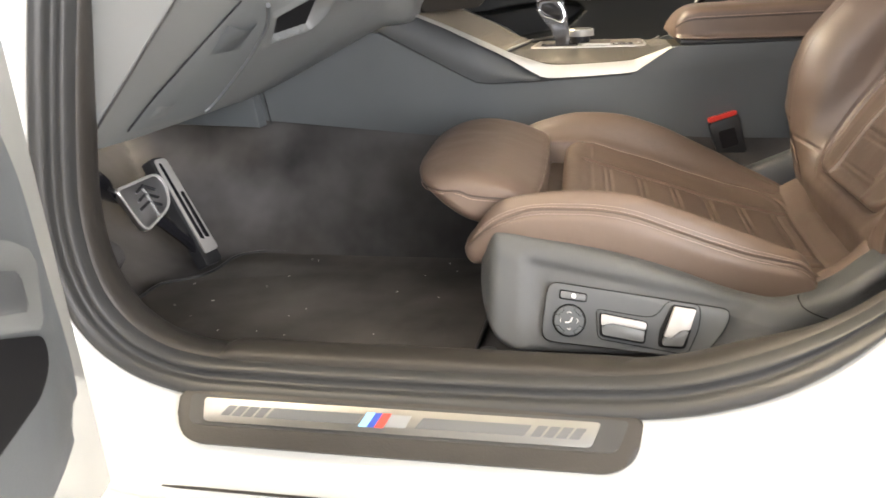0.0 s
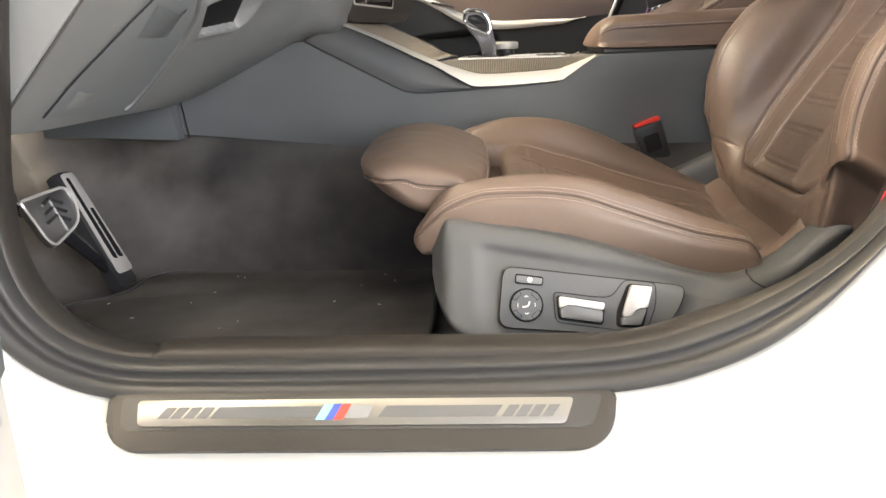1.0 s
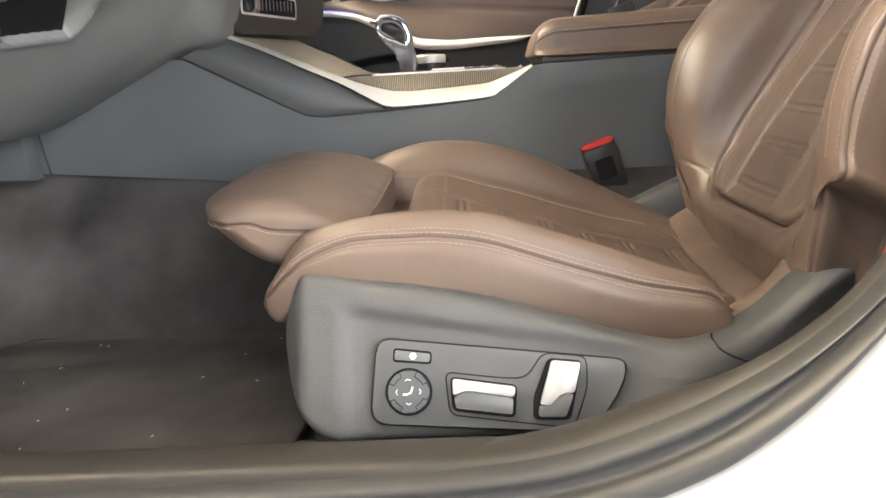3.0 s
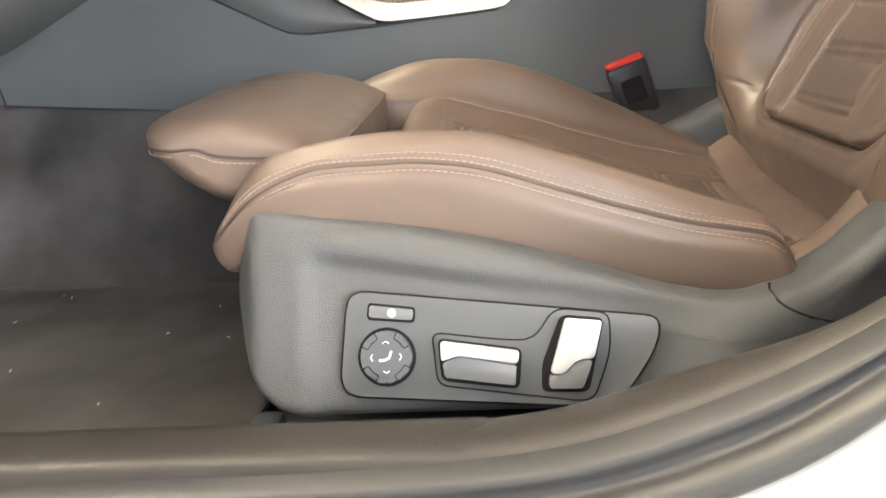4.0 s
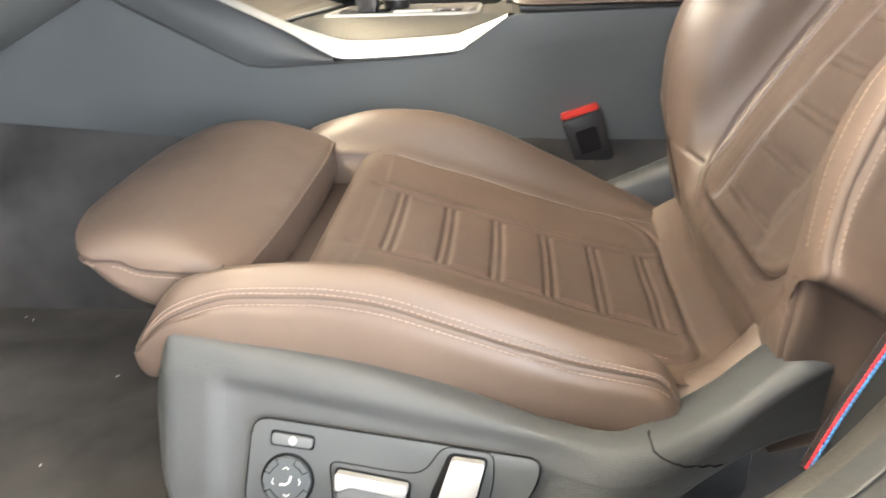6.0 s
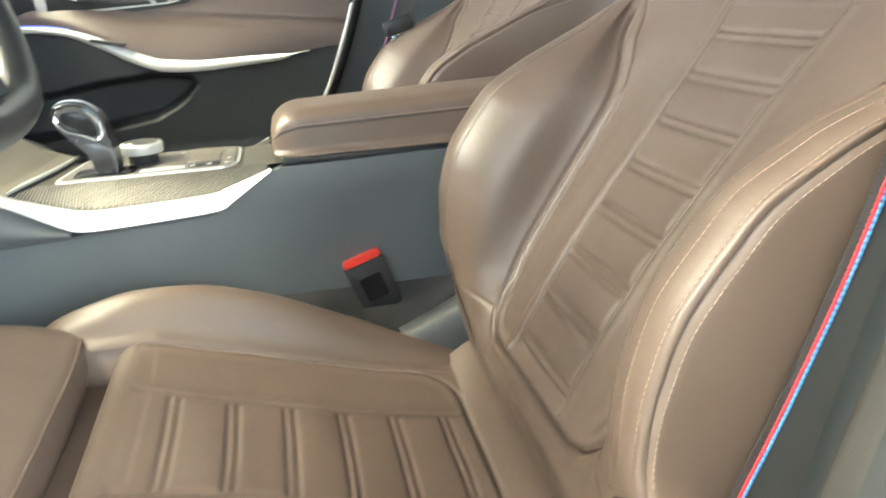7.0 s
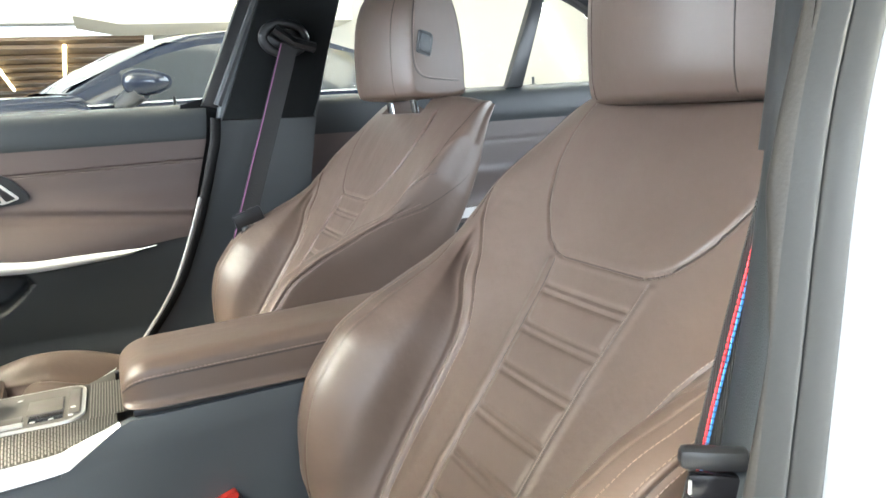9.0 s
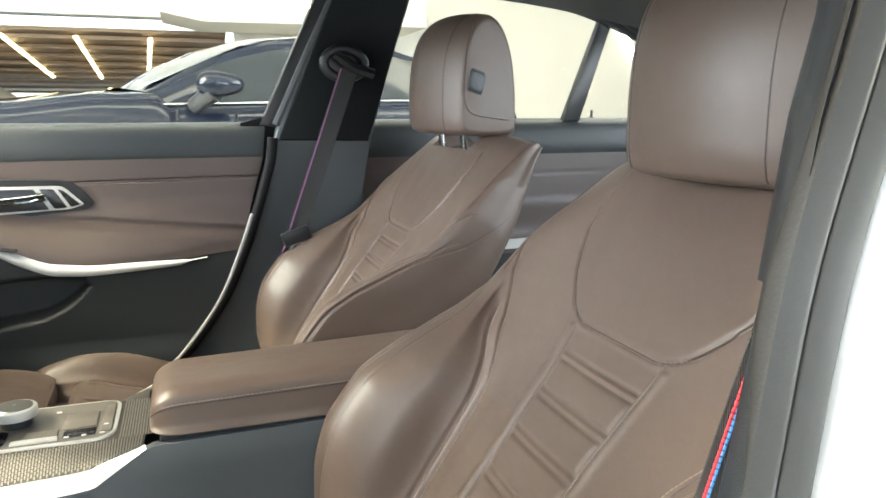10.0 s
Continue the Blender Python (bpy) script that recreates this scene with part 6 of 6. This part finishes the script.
    lone("pillar_seal", slab([(0.40, 0.55), (0.60, 0.55), (0.66, 1.09), (0.50, 1.05)], ((0, 1.446, 0), (1, 0, 0), (0, 0, 1), (0, -1, 0)), 0.02), GAP, "black rubber seal behind the passenger door edge", "door seal", kind="structure")
    # centre pillar
    bp = [(0.545, 0.45), (0.36, 0.45), (0.345, 0.545), (0.40, 0.61), (0.455, 0.69), (0.50, 0.79), (0.528, 0.865), (0.551, 0.94), (0.562, 1.0), (0.574, 1.05), (0.705, 1.345), (0.875, 1.345), (0.775, 1.045), (0.768, 0.99), (0.745, 0.90), (0.72, 0.45)]
    lone("pillar_centre", slab(bp, ((0, 1.412, 0), (1, 0, 0), (0, 0, 1), (0, -1, 0)), 0.05, 0.006), COVERGREY, "dark grey centre pillar trim with seat belt", "pillar", kind="structure")
    lone("pillar_upper", slab([(0.572, 1.014), (0.768, 1.010), (0.778, 1.05), (0.876, 1.345), (0.712, 1.345)], ((0, 1.404, 0), (1, 0, 0), (0, 0, 1), (0, -1, 0)), 0.02, 0.006), PILLARBLACK, "black upper trim of the centre pillar", "pillar", kind="structure")
    # rear door
    rd = thing("door_3", (1.2, Y0, 0.6), "closed rear passenger door with brown vinyl and silver strip", "door", kind="structure")
    rows = [[(x, y, z) for y, z in catmull([(1.53, 1.050), (1.50, 1.056), (1.465, 1.055), (1.447, 1.049), (1.436, 1.035), (1.430, 1.005), (1.430, 0.985), (1.434, 0.972)], 20)] for x in np.linspace(0.76, 1.75, 30)]
    part("shoulder", grid(rows), SHOULDER, rd)
    rows = [[(x, 1.434 + 0.003 * float(bell(z - 0.925, 0.0018)) - 0.04 * float(1 - smooth(0.78, 0.87, z)), z) for z in np.linspace(0.74, 0.975, 50)] for x in np.linspace(0.74, 1.75, 30)]
    part("upper_lining", grid(rows), DOORVINYL, rd, "brown vinyl rear door lining")
    part("silver_strip", slab(rounded([(0.86, 0.748), (1.2, 0.752), (1.5, 0.80), (1.5, 0.82), (1.15, 0.775), (0.86, 0.768)], 0.006), ((0, 1.390, 0), (1, 0, 0), (0, 0, 1), (0, -1, 0)), 0.008, 0.003), STRIP, rd)
    part("lower_lining", grid([[(x, 1.40, z) for z in np.linspace(0.4, 0.75, 6)] for x in np.linspace(0.72, 1.75, 8)]), DOORDARK, rd)
    part("lock_pin", tube([(1.375, 1.50, 1.05), (1.375, 1.50, 1.076)], 0.0035, 8), BLACK, rd)
    part("pin_base", tube([(1.375, 1.50, 1.053), (1.375, 1.50, 1.058)], [0.010, 0.008], 12), BLACK, rd)
    part("quarter_bar", slab([(1.262, 1.05), (1.308, 1.05), (1.405, 1.33), (1.372, 1.33)], ((0, 1.44, 0), (1, 0, 0), (0, 0, 1), (0, -1, 0)), 0.02, 0.004), BLACK, rd, "black quarter window bar")
    rail = catmull([(-0.35, 1.10), (-0.15, 1.25), (0.1, 1.335), (0.5, 1.365), (0.9, 1.36), (1.15, 1.335), (1.33, 1.30), (1.50, 1.235), (1.62, 1.14), (1.70, 1.05)], 70)
    lone("roof_rail", tube([(x, 1.435, z + 0.018) for x, z in rail], 0.028, 12), HEADLINER, "dark roof rail above the far windows", "roof rail", kind="structure")
    lone("pillar_rear", slab([(1.50, 1.225), (1.70, 1.03), (1.50, 0.97), (1.46, 0.985), (1.50, 0.6), (2.1, 0.6), (2.1, 1.0), (1.8, 1.25), (1.5, 1.37), (1.3, 1.40), (1.3, 1.33)], ((0, 1.40, 0), (1, 0, 0), (0, 0, 1), (0, -1, 0)), 0.05, 0.004), HEADLINER, "dark rear pillar trim", "pillar", kind="structure")
    # panes
    for nm, ol in (("window_1", [(-0.42, 1.04), (0.56, 1.04), (0.70, 1.37), (0.1, 1.37), (-0.2, 1.25)]), ("window_2", [(0.77, 1.04), (1.29, 1.04), (1.39, 1.34), (0.87, 1.38)]), ("window_3", [(1.29, 1.04), (1.70, 1.04), (1.5, 1.25), (1.39, 1.34)])):
        w = lone(nm, slab(ol, ((0, 1.475, 0), (1, 0, 0), (0, 0, 1), (0, -1, 0)), 0.004), GLASS, "clear side window pane", "window", kind="structure")
        w.visible_shadow = False
    # belt of the passenger seat
    bl = thing("seat_belt", (0.65, 1.37, 1.0), "black seat belt with a violet stripe hanging from the pillar", "seat belt", "seat belts")
    top, bot = Vector((0.722, 1.372, 1.168)), Vector((0.584, 1.352, 0.79))
    dirn = (bot - top).normalized()
    ex = Vector((1, 0, 0.36)).normalized()
    ez = Vector((0.0, -1, 0))
    o = top
    L = (bot - top).length + 0.10
    def strap(x0, x1, lift, mat, nm, lab=""):
        rows = [[o + ex * x + dirn * t + ez * (lift + 0.0015 * math.sin(14 * t)) for x in (x0, (x0 + x1) / 2, x1)] for t in np.linspace(0, L, 26)]
        back = [[v - ez * 0.0014 for v in r] for r in rows]
        return part(nm, grid([list(r) + list(reversed(b)) for r, b in zip(rows, back)], closed_v=True, caps=True), mat, bl, lab)
    strap(-0.024, 0.024, 0, WEB, "webbing")
    strap(-0.0222, -0.0192, 0.0012, PINKTHREAD, "stripe", "violet stripe")
    a = np.linspace(0, 2 * math.pi, 30, endpoint=False)
    part("guide_ring", tube([(0.712 + 0.040 * math.cos(t) + 0.016 * math.sin(t), 1.384, 1.172 + 0.027 * math.sin(t) - 0.012 * math.cos(t)) for t in a], 0.010, 10, True), BLACK, bl, "black belt guide")
    part("guide_plate", tube([(0.71, 1.402, 1.176), (0.71, 1.392, 1.176)], [0.040, 0.030], 20), BLACK, bl)
    part("guide_bar", tube([(0.692, 1.374, 1.190), (0.727, 1.370, 1.163), (0.772, 1.374, 1.151)], 0.011, 8), BLACK, bl)
    t0 = bot - dirn * 0.03
    part("tongue_grip", box(t0 + ez * 0.006, (0.060, 0.012, 0.030), 0.004, Euler((0, radians(-18), 0)).to_matrix()), BLACK, bl)
    part("tongue", box(t0 + dirn * 0.032 + ez * 0.006 + ex * 0.006, (0.022, 0.003, 0.035), 0.001, Euler((0, radians(18), 0)).to_matrix()), CHROME, bl, "steel belt tongue")


# ---- near pillar with the driver's belt ----
def near_pillar():
    # trim behind the opening
    rows = []
    for z in np.linspace(0.46, 1.34, 60):
        x = float(np.interp(z, [0.46, 0.60, 0.75, 0.9, 1.0, 1.12, 1.34], [0.525, 0.570, 0.612, 0.642, 0.657, 0.681, 0.700]))
        rows.append([(px, py, z) for px, py in catmull([(x + 0.040, 0.050), (x + 0.012, 0.082), (x + 0.006, 0.100), (x + 0.012, 0.120), (x + 0.022, 0.130), (x + 0.06, 0.134), (x + 0.16, 0.138)], 22)])
    lone("pillar_near", grid(rows), DOORDARK, "black centre pillar trim beside the driver seat", "pillar", kind="structure")
    rows = []
    for z in np.linspace(0.986, 1.34, 30):
        x = float(np.interp(z, [0.98, 1.07, 1.12, 1.34], [0.657, 0.669, 0.681, 0.700]))
        k = float(smooth(0.986, 0.994, z))
        rows.append([(px, py, z) for px, py in catmull([(x - 0.010, 0.088), (x - 0.002, 0.094), (x + 0.004, 0.106), (x + 0.008, 0.122), (x + 0.03, 0.136), (x + 0.16, 0.14)], 20)])
    lone("pillar_near_upper", grid(rows), BLACK, "dark upper trim of the near centre pillar", "pillar", kind="structure")
    lone("side_wall_rear", slab([(0.76, 0.42), (2.05, 0.42), (2.05, 1.05), (0.76, 1.05)], ((0, 0.15, 0), (1, 0, 0), (0, 0, 1), (0, 1, 0)), 0.05), HEADLINER, "dark rear door lining behind the driver seat", "wall", kind="structure")
    bl = thing("seat_belt", (0.6, 0.13, 0.8), "black seat belt with red and blue stripes beside the driver seat", "seat belt", "seat belts")
    line = [(0.740, 1.14), (0.678, 0.962), (0.646, 0.866), (0.614, 0.758), (0.584, 0.676), (0.555, 0.606), (0.531, 0.541), (0.515, 0.49)]
    c = even(catmull(line, 80), 0.01)
    d = np.gradient(c, axis=0)
    d /= np.linalg.norm(d, axis=1, keepdims=True)
    def strap(a, b, lift, mat, nm, lab=""):
        rows = []
        for p, t in zip(c, d):
            out = Vector((-t[1], 0, t[0])) * -1.0
            out = Vector((abs(out.x), 0, -out.z if out.x < 0 else out.z))
            ex = Vector((out.x, -0.35, out.z)).normalized()
            q = Vector((p[0], 0.130, p[1]))
            nrm = Vector((-0.35 * 0.8, -0.93, 0)).normalized()
            rows.append([q + ex * a + nrm * lift, q + ex * (a + b) / 2 + nrm * lift, q + ex * b + nrm * lift, q + ex * b + nrm * (lift - 0.0014), q + ex * (a + b) / 2 + nrm * (lift - 0.0014), q + ex * a + nrm * (lift - 0.0014)])
        return part(nm, grid(rows, closed_v=True, caps=True), mat, bl, lab)
    strap(-0.0050, 0.042, 0.0, WEB, "webbing")
    def thread(a, mat, lab):
        rows = []
        for p, t in zip(c, d):
            ex = Vector((abs(t[1]), -0.35, -abs(t[0]))).normalized()
            rows.append(np.array(Vector((p[0], 0.130, p[1])) + ex * a + Vector((-0.28, -0.93, 0)).normalized() * 0.0008))
        part("stripe", stitches(rows, 0.0036, 0.0027, 0.0009), mat, bl, lab)
    thread(-0.0008, REDTHREAD, "red beaded stripe")
    thread(0.0011, BLUE, "blue beaded stripe")
    # tongue on the strap
    m = Euler((0, 0, radians(-36))).to_matrix()
    part("tongue_grip", box((0.621, 0.110, 0.829), (0.036, 0.012, 0.012), 0.004, m), BLACK, bl, "black belt tongue grip")
    part("tongue", box((0.623, 0.112, 0.811), (0.027, 0.008, 0.016), 0.003, m), GLOSSBLACK, bl)
    part("tongue_stud", box((0.6105, 0.1160, 0.812), (0.002, 0.002, 0.008), 0.0006, m), SILVER, bl)
    part("strap_button", tube([(0.632, 0.120, 0.793), (0.632, 0.110, 0.793)], [0.009, 0.007], 14), BLACK, bl)


# ---- the showroom and the other car ----
def surroundings():
    lone("ground", box((0, 10, -0.05), (400, 400, 0.1)), CONCRETE, "pale polished showroom floor", "ground", kind="structure")
    lone("hall_ceiling", box((1.0, 2.0, 4.3), (24, 13, 0.2)), WHITEWALL, "white plastered showroom ceiling", "ceiling", kind="structure")
    # far wall to the right of the opening, a pale bulkhead and a timber canopy
    lone("wall_far", box((8.2, 9.1, 2.1), (14.4, 0.2, 4.3)), PLASTER, "cream plastered showroom wall", "wall", kind="structure")
    lone("bulkhead", box((-2.0, 8.9, 3.2), (10.0, 0.3, 2.2)), WHITEWALL, "white plastered bulkhead over the entrance", "wall", kind="structure")
    ca = thing("canopy", (-3, 10, 1.7), "brown slatted timber canopy with warm light strips", "canopy", kind="structure")
    rows = [[(x, y, z) for x in np.linspace(-9, 0.9, 12)] for y, z in ((8.9, 1.98), (8.9, 1.94), (11.5, 1.65), (14.0, 1.40), (14.0, 1.48))]
    part("soffit", grid(rows), SLAT, ca)
    for i in range(9):
        y = 9.1 + i * 0.55
        z = 1.935 - (y - 8.9) * 0.1125
        part("slat", box((-4.0, y, z - 0.02), (9.8, 0.08, 0.04)), SLAT, ca)
    def led(p, q, r=0.02):
        part("light_strip", tube([p, q], r, 6), LED, ca, "warm light strip")
    led((-1.4, 8.93, 1.88), (-1.35, 11.8, 1.57))
    led((-0.68, 8.93, 1.88), (-0.72, 11.8, 1.57))
    led((0.08, 8.93, 1.88), (-0.08, 11.8, 1.57))
    led((-2.4, 8.93, 1.88), (-2.35, 11.8, 1.57))
    so = thing("ceiling_soffit", (1.2, 7, 2.2), "pale hanging ceiling soffit with a warm light strip", "soffit", kind="structure")
    part("panel", slab([(0.22, 2.03), (0.62, 1.95), (2.95, 1.97), (2.95, 2.31), (0.50, 2.31)], ((0, 7.7, 0), (1, 0, 0), (0, 0, 1), (0, -1, 0)), 1.0, 0.02), PLASTER, so)
    part("light_strip", tube([(0.60, 7.675, 2.25), (1.95, 7.675, 2.11)], 0.018, 6), LED, so, "warm light strip")
    lone("backdrop", box((-2.0, 16.0, 2.0), (30, 0.1, 7)), DAY, "bright overcast daylight beyond the hall", "backdrop", kind="structure")
    # a light tube on the cream wall
    ll = thing("wall_light", (6.2, 8.95, 2.0), "slanting white light tube on the cream wall", "wall light")
    part("tube", tube([(6.0, 8.95, 2.55), (6.75, 8.95, 1.35)], 0.03, 8), glowing("white_light", (1, 0.97, 0.9), 5.0), ll)
    hl = thing("ceiling_light", (0.5, 1.5, 4.2), "warm light strips along the showroom ceiling", "ceiling light")
    for y in (-2.2, -0.6, 1.0, 2.6):
        part("light_strip", tube([(-6, y, 4.19), (5, y, 4.19)], 0.025, 6), LEDHALL, hl)
    # the parked car
    car = thing("parked_car", (0.5, 4.0, 0), "glossy dark blue car parked in the hall", "car")
    yn, yf = 3.1, 5.0
    top = [(-2.3, 0.60), (-2.2, 0.86), (-1.7, 1.0), (-0.9, 1.08), (-0.3, 1.112), (0.02, 1.155), (0.30, 1.19)]
    roof = [(0.26, 1.18), (0.48, 1.30), (0.70, 1.40), (0.92, 1.465), (1.2, 1.495), (1.6, 1.47), (1.95, 1.38), (2.27, 1.22), (2.42, 1.10)]
    beltl = lambda x: 1.10 + 0.035 * smooth(-0.3, 2.0, x)
    rows = []
    for x in np.linspace(-2.3, 2.5, 90):
        zt = float(np.interp(x, [p[0] for p in top], [p[1] for p in top])) if x < 0.30 else float(beltl(x))
        zt = min(zt, float(beltl(x)) + 0.05)
        nose = 0.30 * max((-1.6 - x) / 0.7, 0) ** 2 + 0.2 * max((x - 2.2) / 0.6, 0) ** 2
        prof = [(yn + 0.05, 0.25), (yn, 0.45), (yn - 0.015, 0.70), (yn - 0.02, zt - 0.18), (yn + 0.0, zt - 0.09), (yn + 0.05, zt - 0.02), (yn + 0.16, zt + 0.012), (4.05, zt + 0.035), (yf - 0.16, zt + 0.012), (yf, zt - 0.1), (yf, 0.3)]
        rows.append([(x, 4.05 + (y - 4.05) * (1 - nose), z) for y, z in catmull(prof, 44)])
    part("body", grid(rows), NAVY, car, "glossy dark blue bodywork", sharp=60)
    rows = []
    for x in np.linspace(0.25, 2.42, 60):
        zr = float(np.interp(x, [p[0] for p in roof], [p[1] for p in roof]))
        b = float(beltl(x)) - 0.01
        hh = max(zr - b, 0.005)
        ins = 0.30 * hh
        rows.append([(x, y, z) for y, z in catmull([(yn + 0.06, b), (yn + 0.08 + ins * 0.5, b + hh * 0.5), (yn + 0.12 + ins, b + hh * 0.88), (yn + 0.32, zr), (4.05, zr + 0.03), (yf - 0.32, zr), (yf - 0.12 - ins, b + hh * 0.88), (yf - 0.06, b)], 36)])
    part("cabin", grid(rows), NAVY, car, sharp=60)
    # side glass, following the cabin
    rows = []
    for x in np.linspace(0.50, 2.15, 50):
        zr = float(np.interp(x, [p[0] for p in roof], [p[1] for p in roof]))
        b = float(beltl(x)) + 0.002
        hh = max(zr - b, 0.005)
        ins = 0.30 * hh
        t1 = 0.80
        rows.append([(x, yn + 0.06 + (0.02 + ins * 0.5) * 2 * t - 0.008, b + hh * t) for t in np.linspace(0.03, t1, 8)])
    part("side_glass", grid(rows), DARKGLASS, car, "dark tinted side glass")
    part("window_trim", tube([(x, yn + 0.052, float(beltl(x)) + 0.004) for x in np.linspace(0.30, 2.2, 20)], 0.006, 6), CHROME, car)
    part("windscreen", grid([[(0.30 + t * 0.50, y, 1.21 + t * 0.22 + 0.004 - (0.03 if t < 0 else 0)) for y in np.linspace(yn + 0.22, yf - 0.22, 6)] for t in np.linspace(-0.14, 1, 9)]), DARKGLASS, car)
    for zz, r in ((0.98, 0.006), (0.62, 0.01)):
        part("crease", tube([(x, yn - 0.021, zz + 0.03 * math.sin(x)) for x in np.linspace(-1.9, 2.3, 30)], r, 6), NAVY, car)
    rows = []
    for t in np.linspace(0, math.pi, 14):
        rows.append([(0.56 + 0.115 * math.cos(t), 3.02 + 0.06 * math.sin(t) * math.cos(a), 1.205 + (0.062 - 0.012 * math.cos(t)) * math.sin(t) ** 0.7 * math.sin(a)) for a in np.linspace(0, 2 * math.pi, 20, endpoint=False)])
    part("mirror", grid(rows, closed_v=True), NAVY, car, "dark door mirror")
    part("mirror_foot", tube([(0.52, 3.03, 1.175), (0.48, 3.07, 1.13), (0.46, 3.12, 1.10)], [0.060, 0.042, 0.045], 10), BLACK, car)
    part("door_line", tube([(0.36, yn - 0.018, 1.08), (0.34, yn - 0.02, 0.8), (0.36, yn - 0.01, 0.4)], 0.004, 5), BLACK, car)
    for x in (-1.45, 1.55):
        part("wheel", tube([(x, yn - 0.01, 0.34), (x, yn + 0.22, 0.34)], 0.34, 32), TYRE, car)
        part("rim", tube([(x, yn - 0.025, 0.34), (x, yn + 0.02, 0.34)], [0.22, 0.24], 28), SILVER, car)
    car.location = (0.27, 4.55, 0)
    car.rotation_euler = (0, 0, radians(14))
    # a second car further off, seen small past the bonnet
    far = thing("parked_car", (-3, 10, 0), "pale car parked far off in the daylight", "car")
    rows = [[(x, y, z) for y, z in catmull([(10.2, 0.3), (10.15, 0.7), (10.2, 0.95 + h * 0.2), (10.4, 1.0 + h), (11.4, 1.0 + h), (11.7, 0.9), (11.7, 0.3)], 24)] for x, h in catmull([(-4.6, 0.0), (-4.2, 0.05), (-3.7, 0.12), (-3.2, 0.42), (-2.6, 0.48), (-2.0, 0.40), (-1.5, 0.1), (-1.35, 0.0)], 40)]
    part("body", grid(rows), SILVER, far)
    part("side_glass", slab([(-3.2, 1.08), (-2.0, 1.1), (-2.2, 1.36), (-2.9, 1.38)], ((0, 10.16, 0), (1, 0, 0), (0, 0, 1), (0, -1, 0)), 0.01), DARKGLASS, far)
    for x in (-4.0, -2.0):
        part("wheel", tube([(x, 10.12, 0.33), (x, 10.35, 0.33)], 0.33, 24), TYRE, far)


shell()
flooring()
sill_plate()
seats()
console()
dash()
pedals()
near_door()
far_side()
near_pillar()
surroundings()
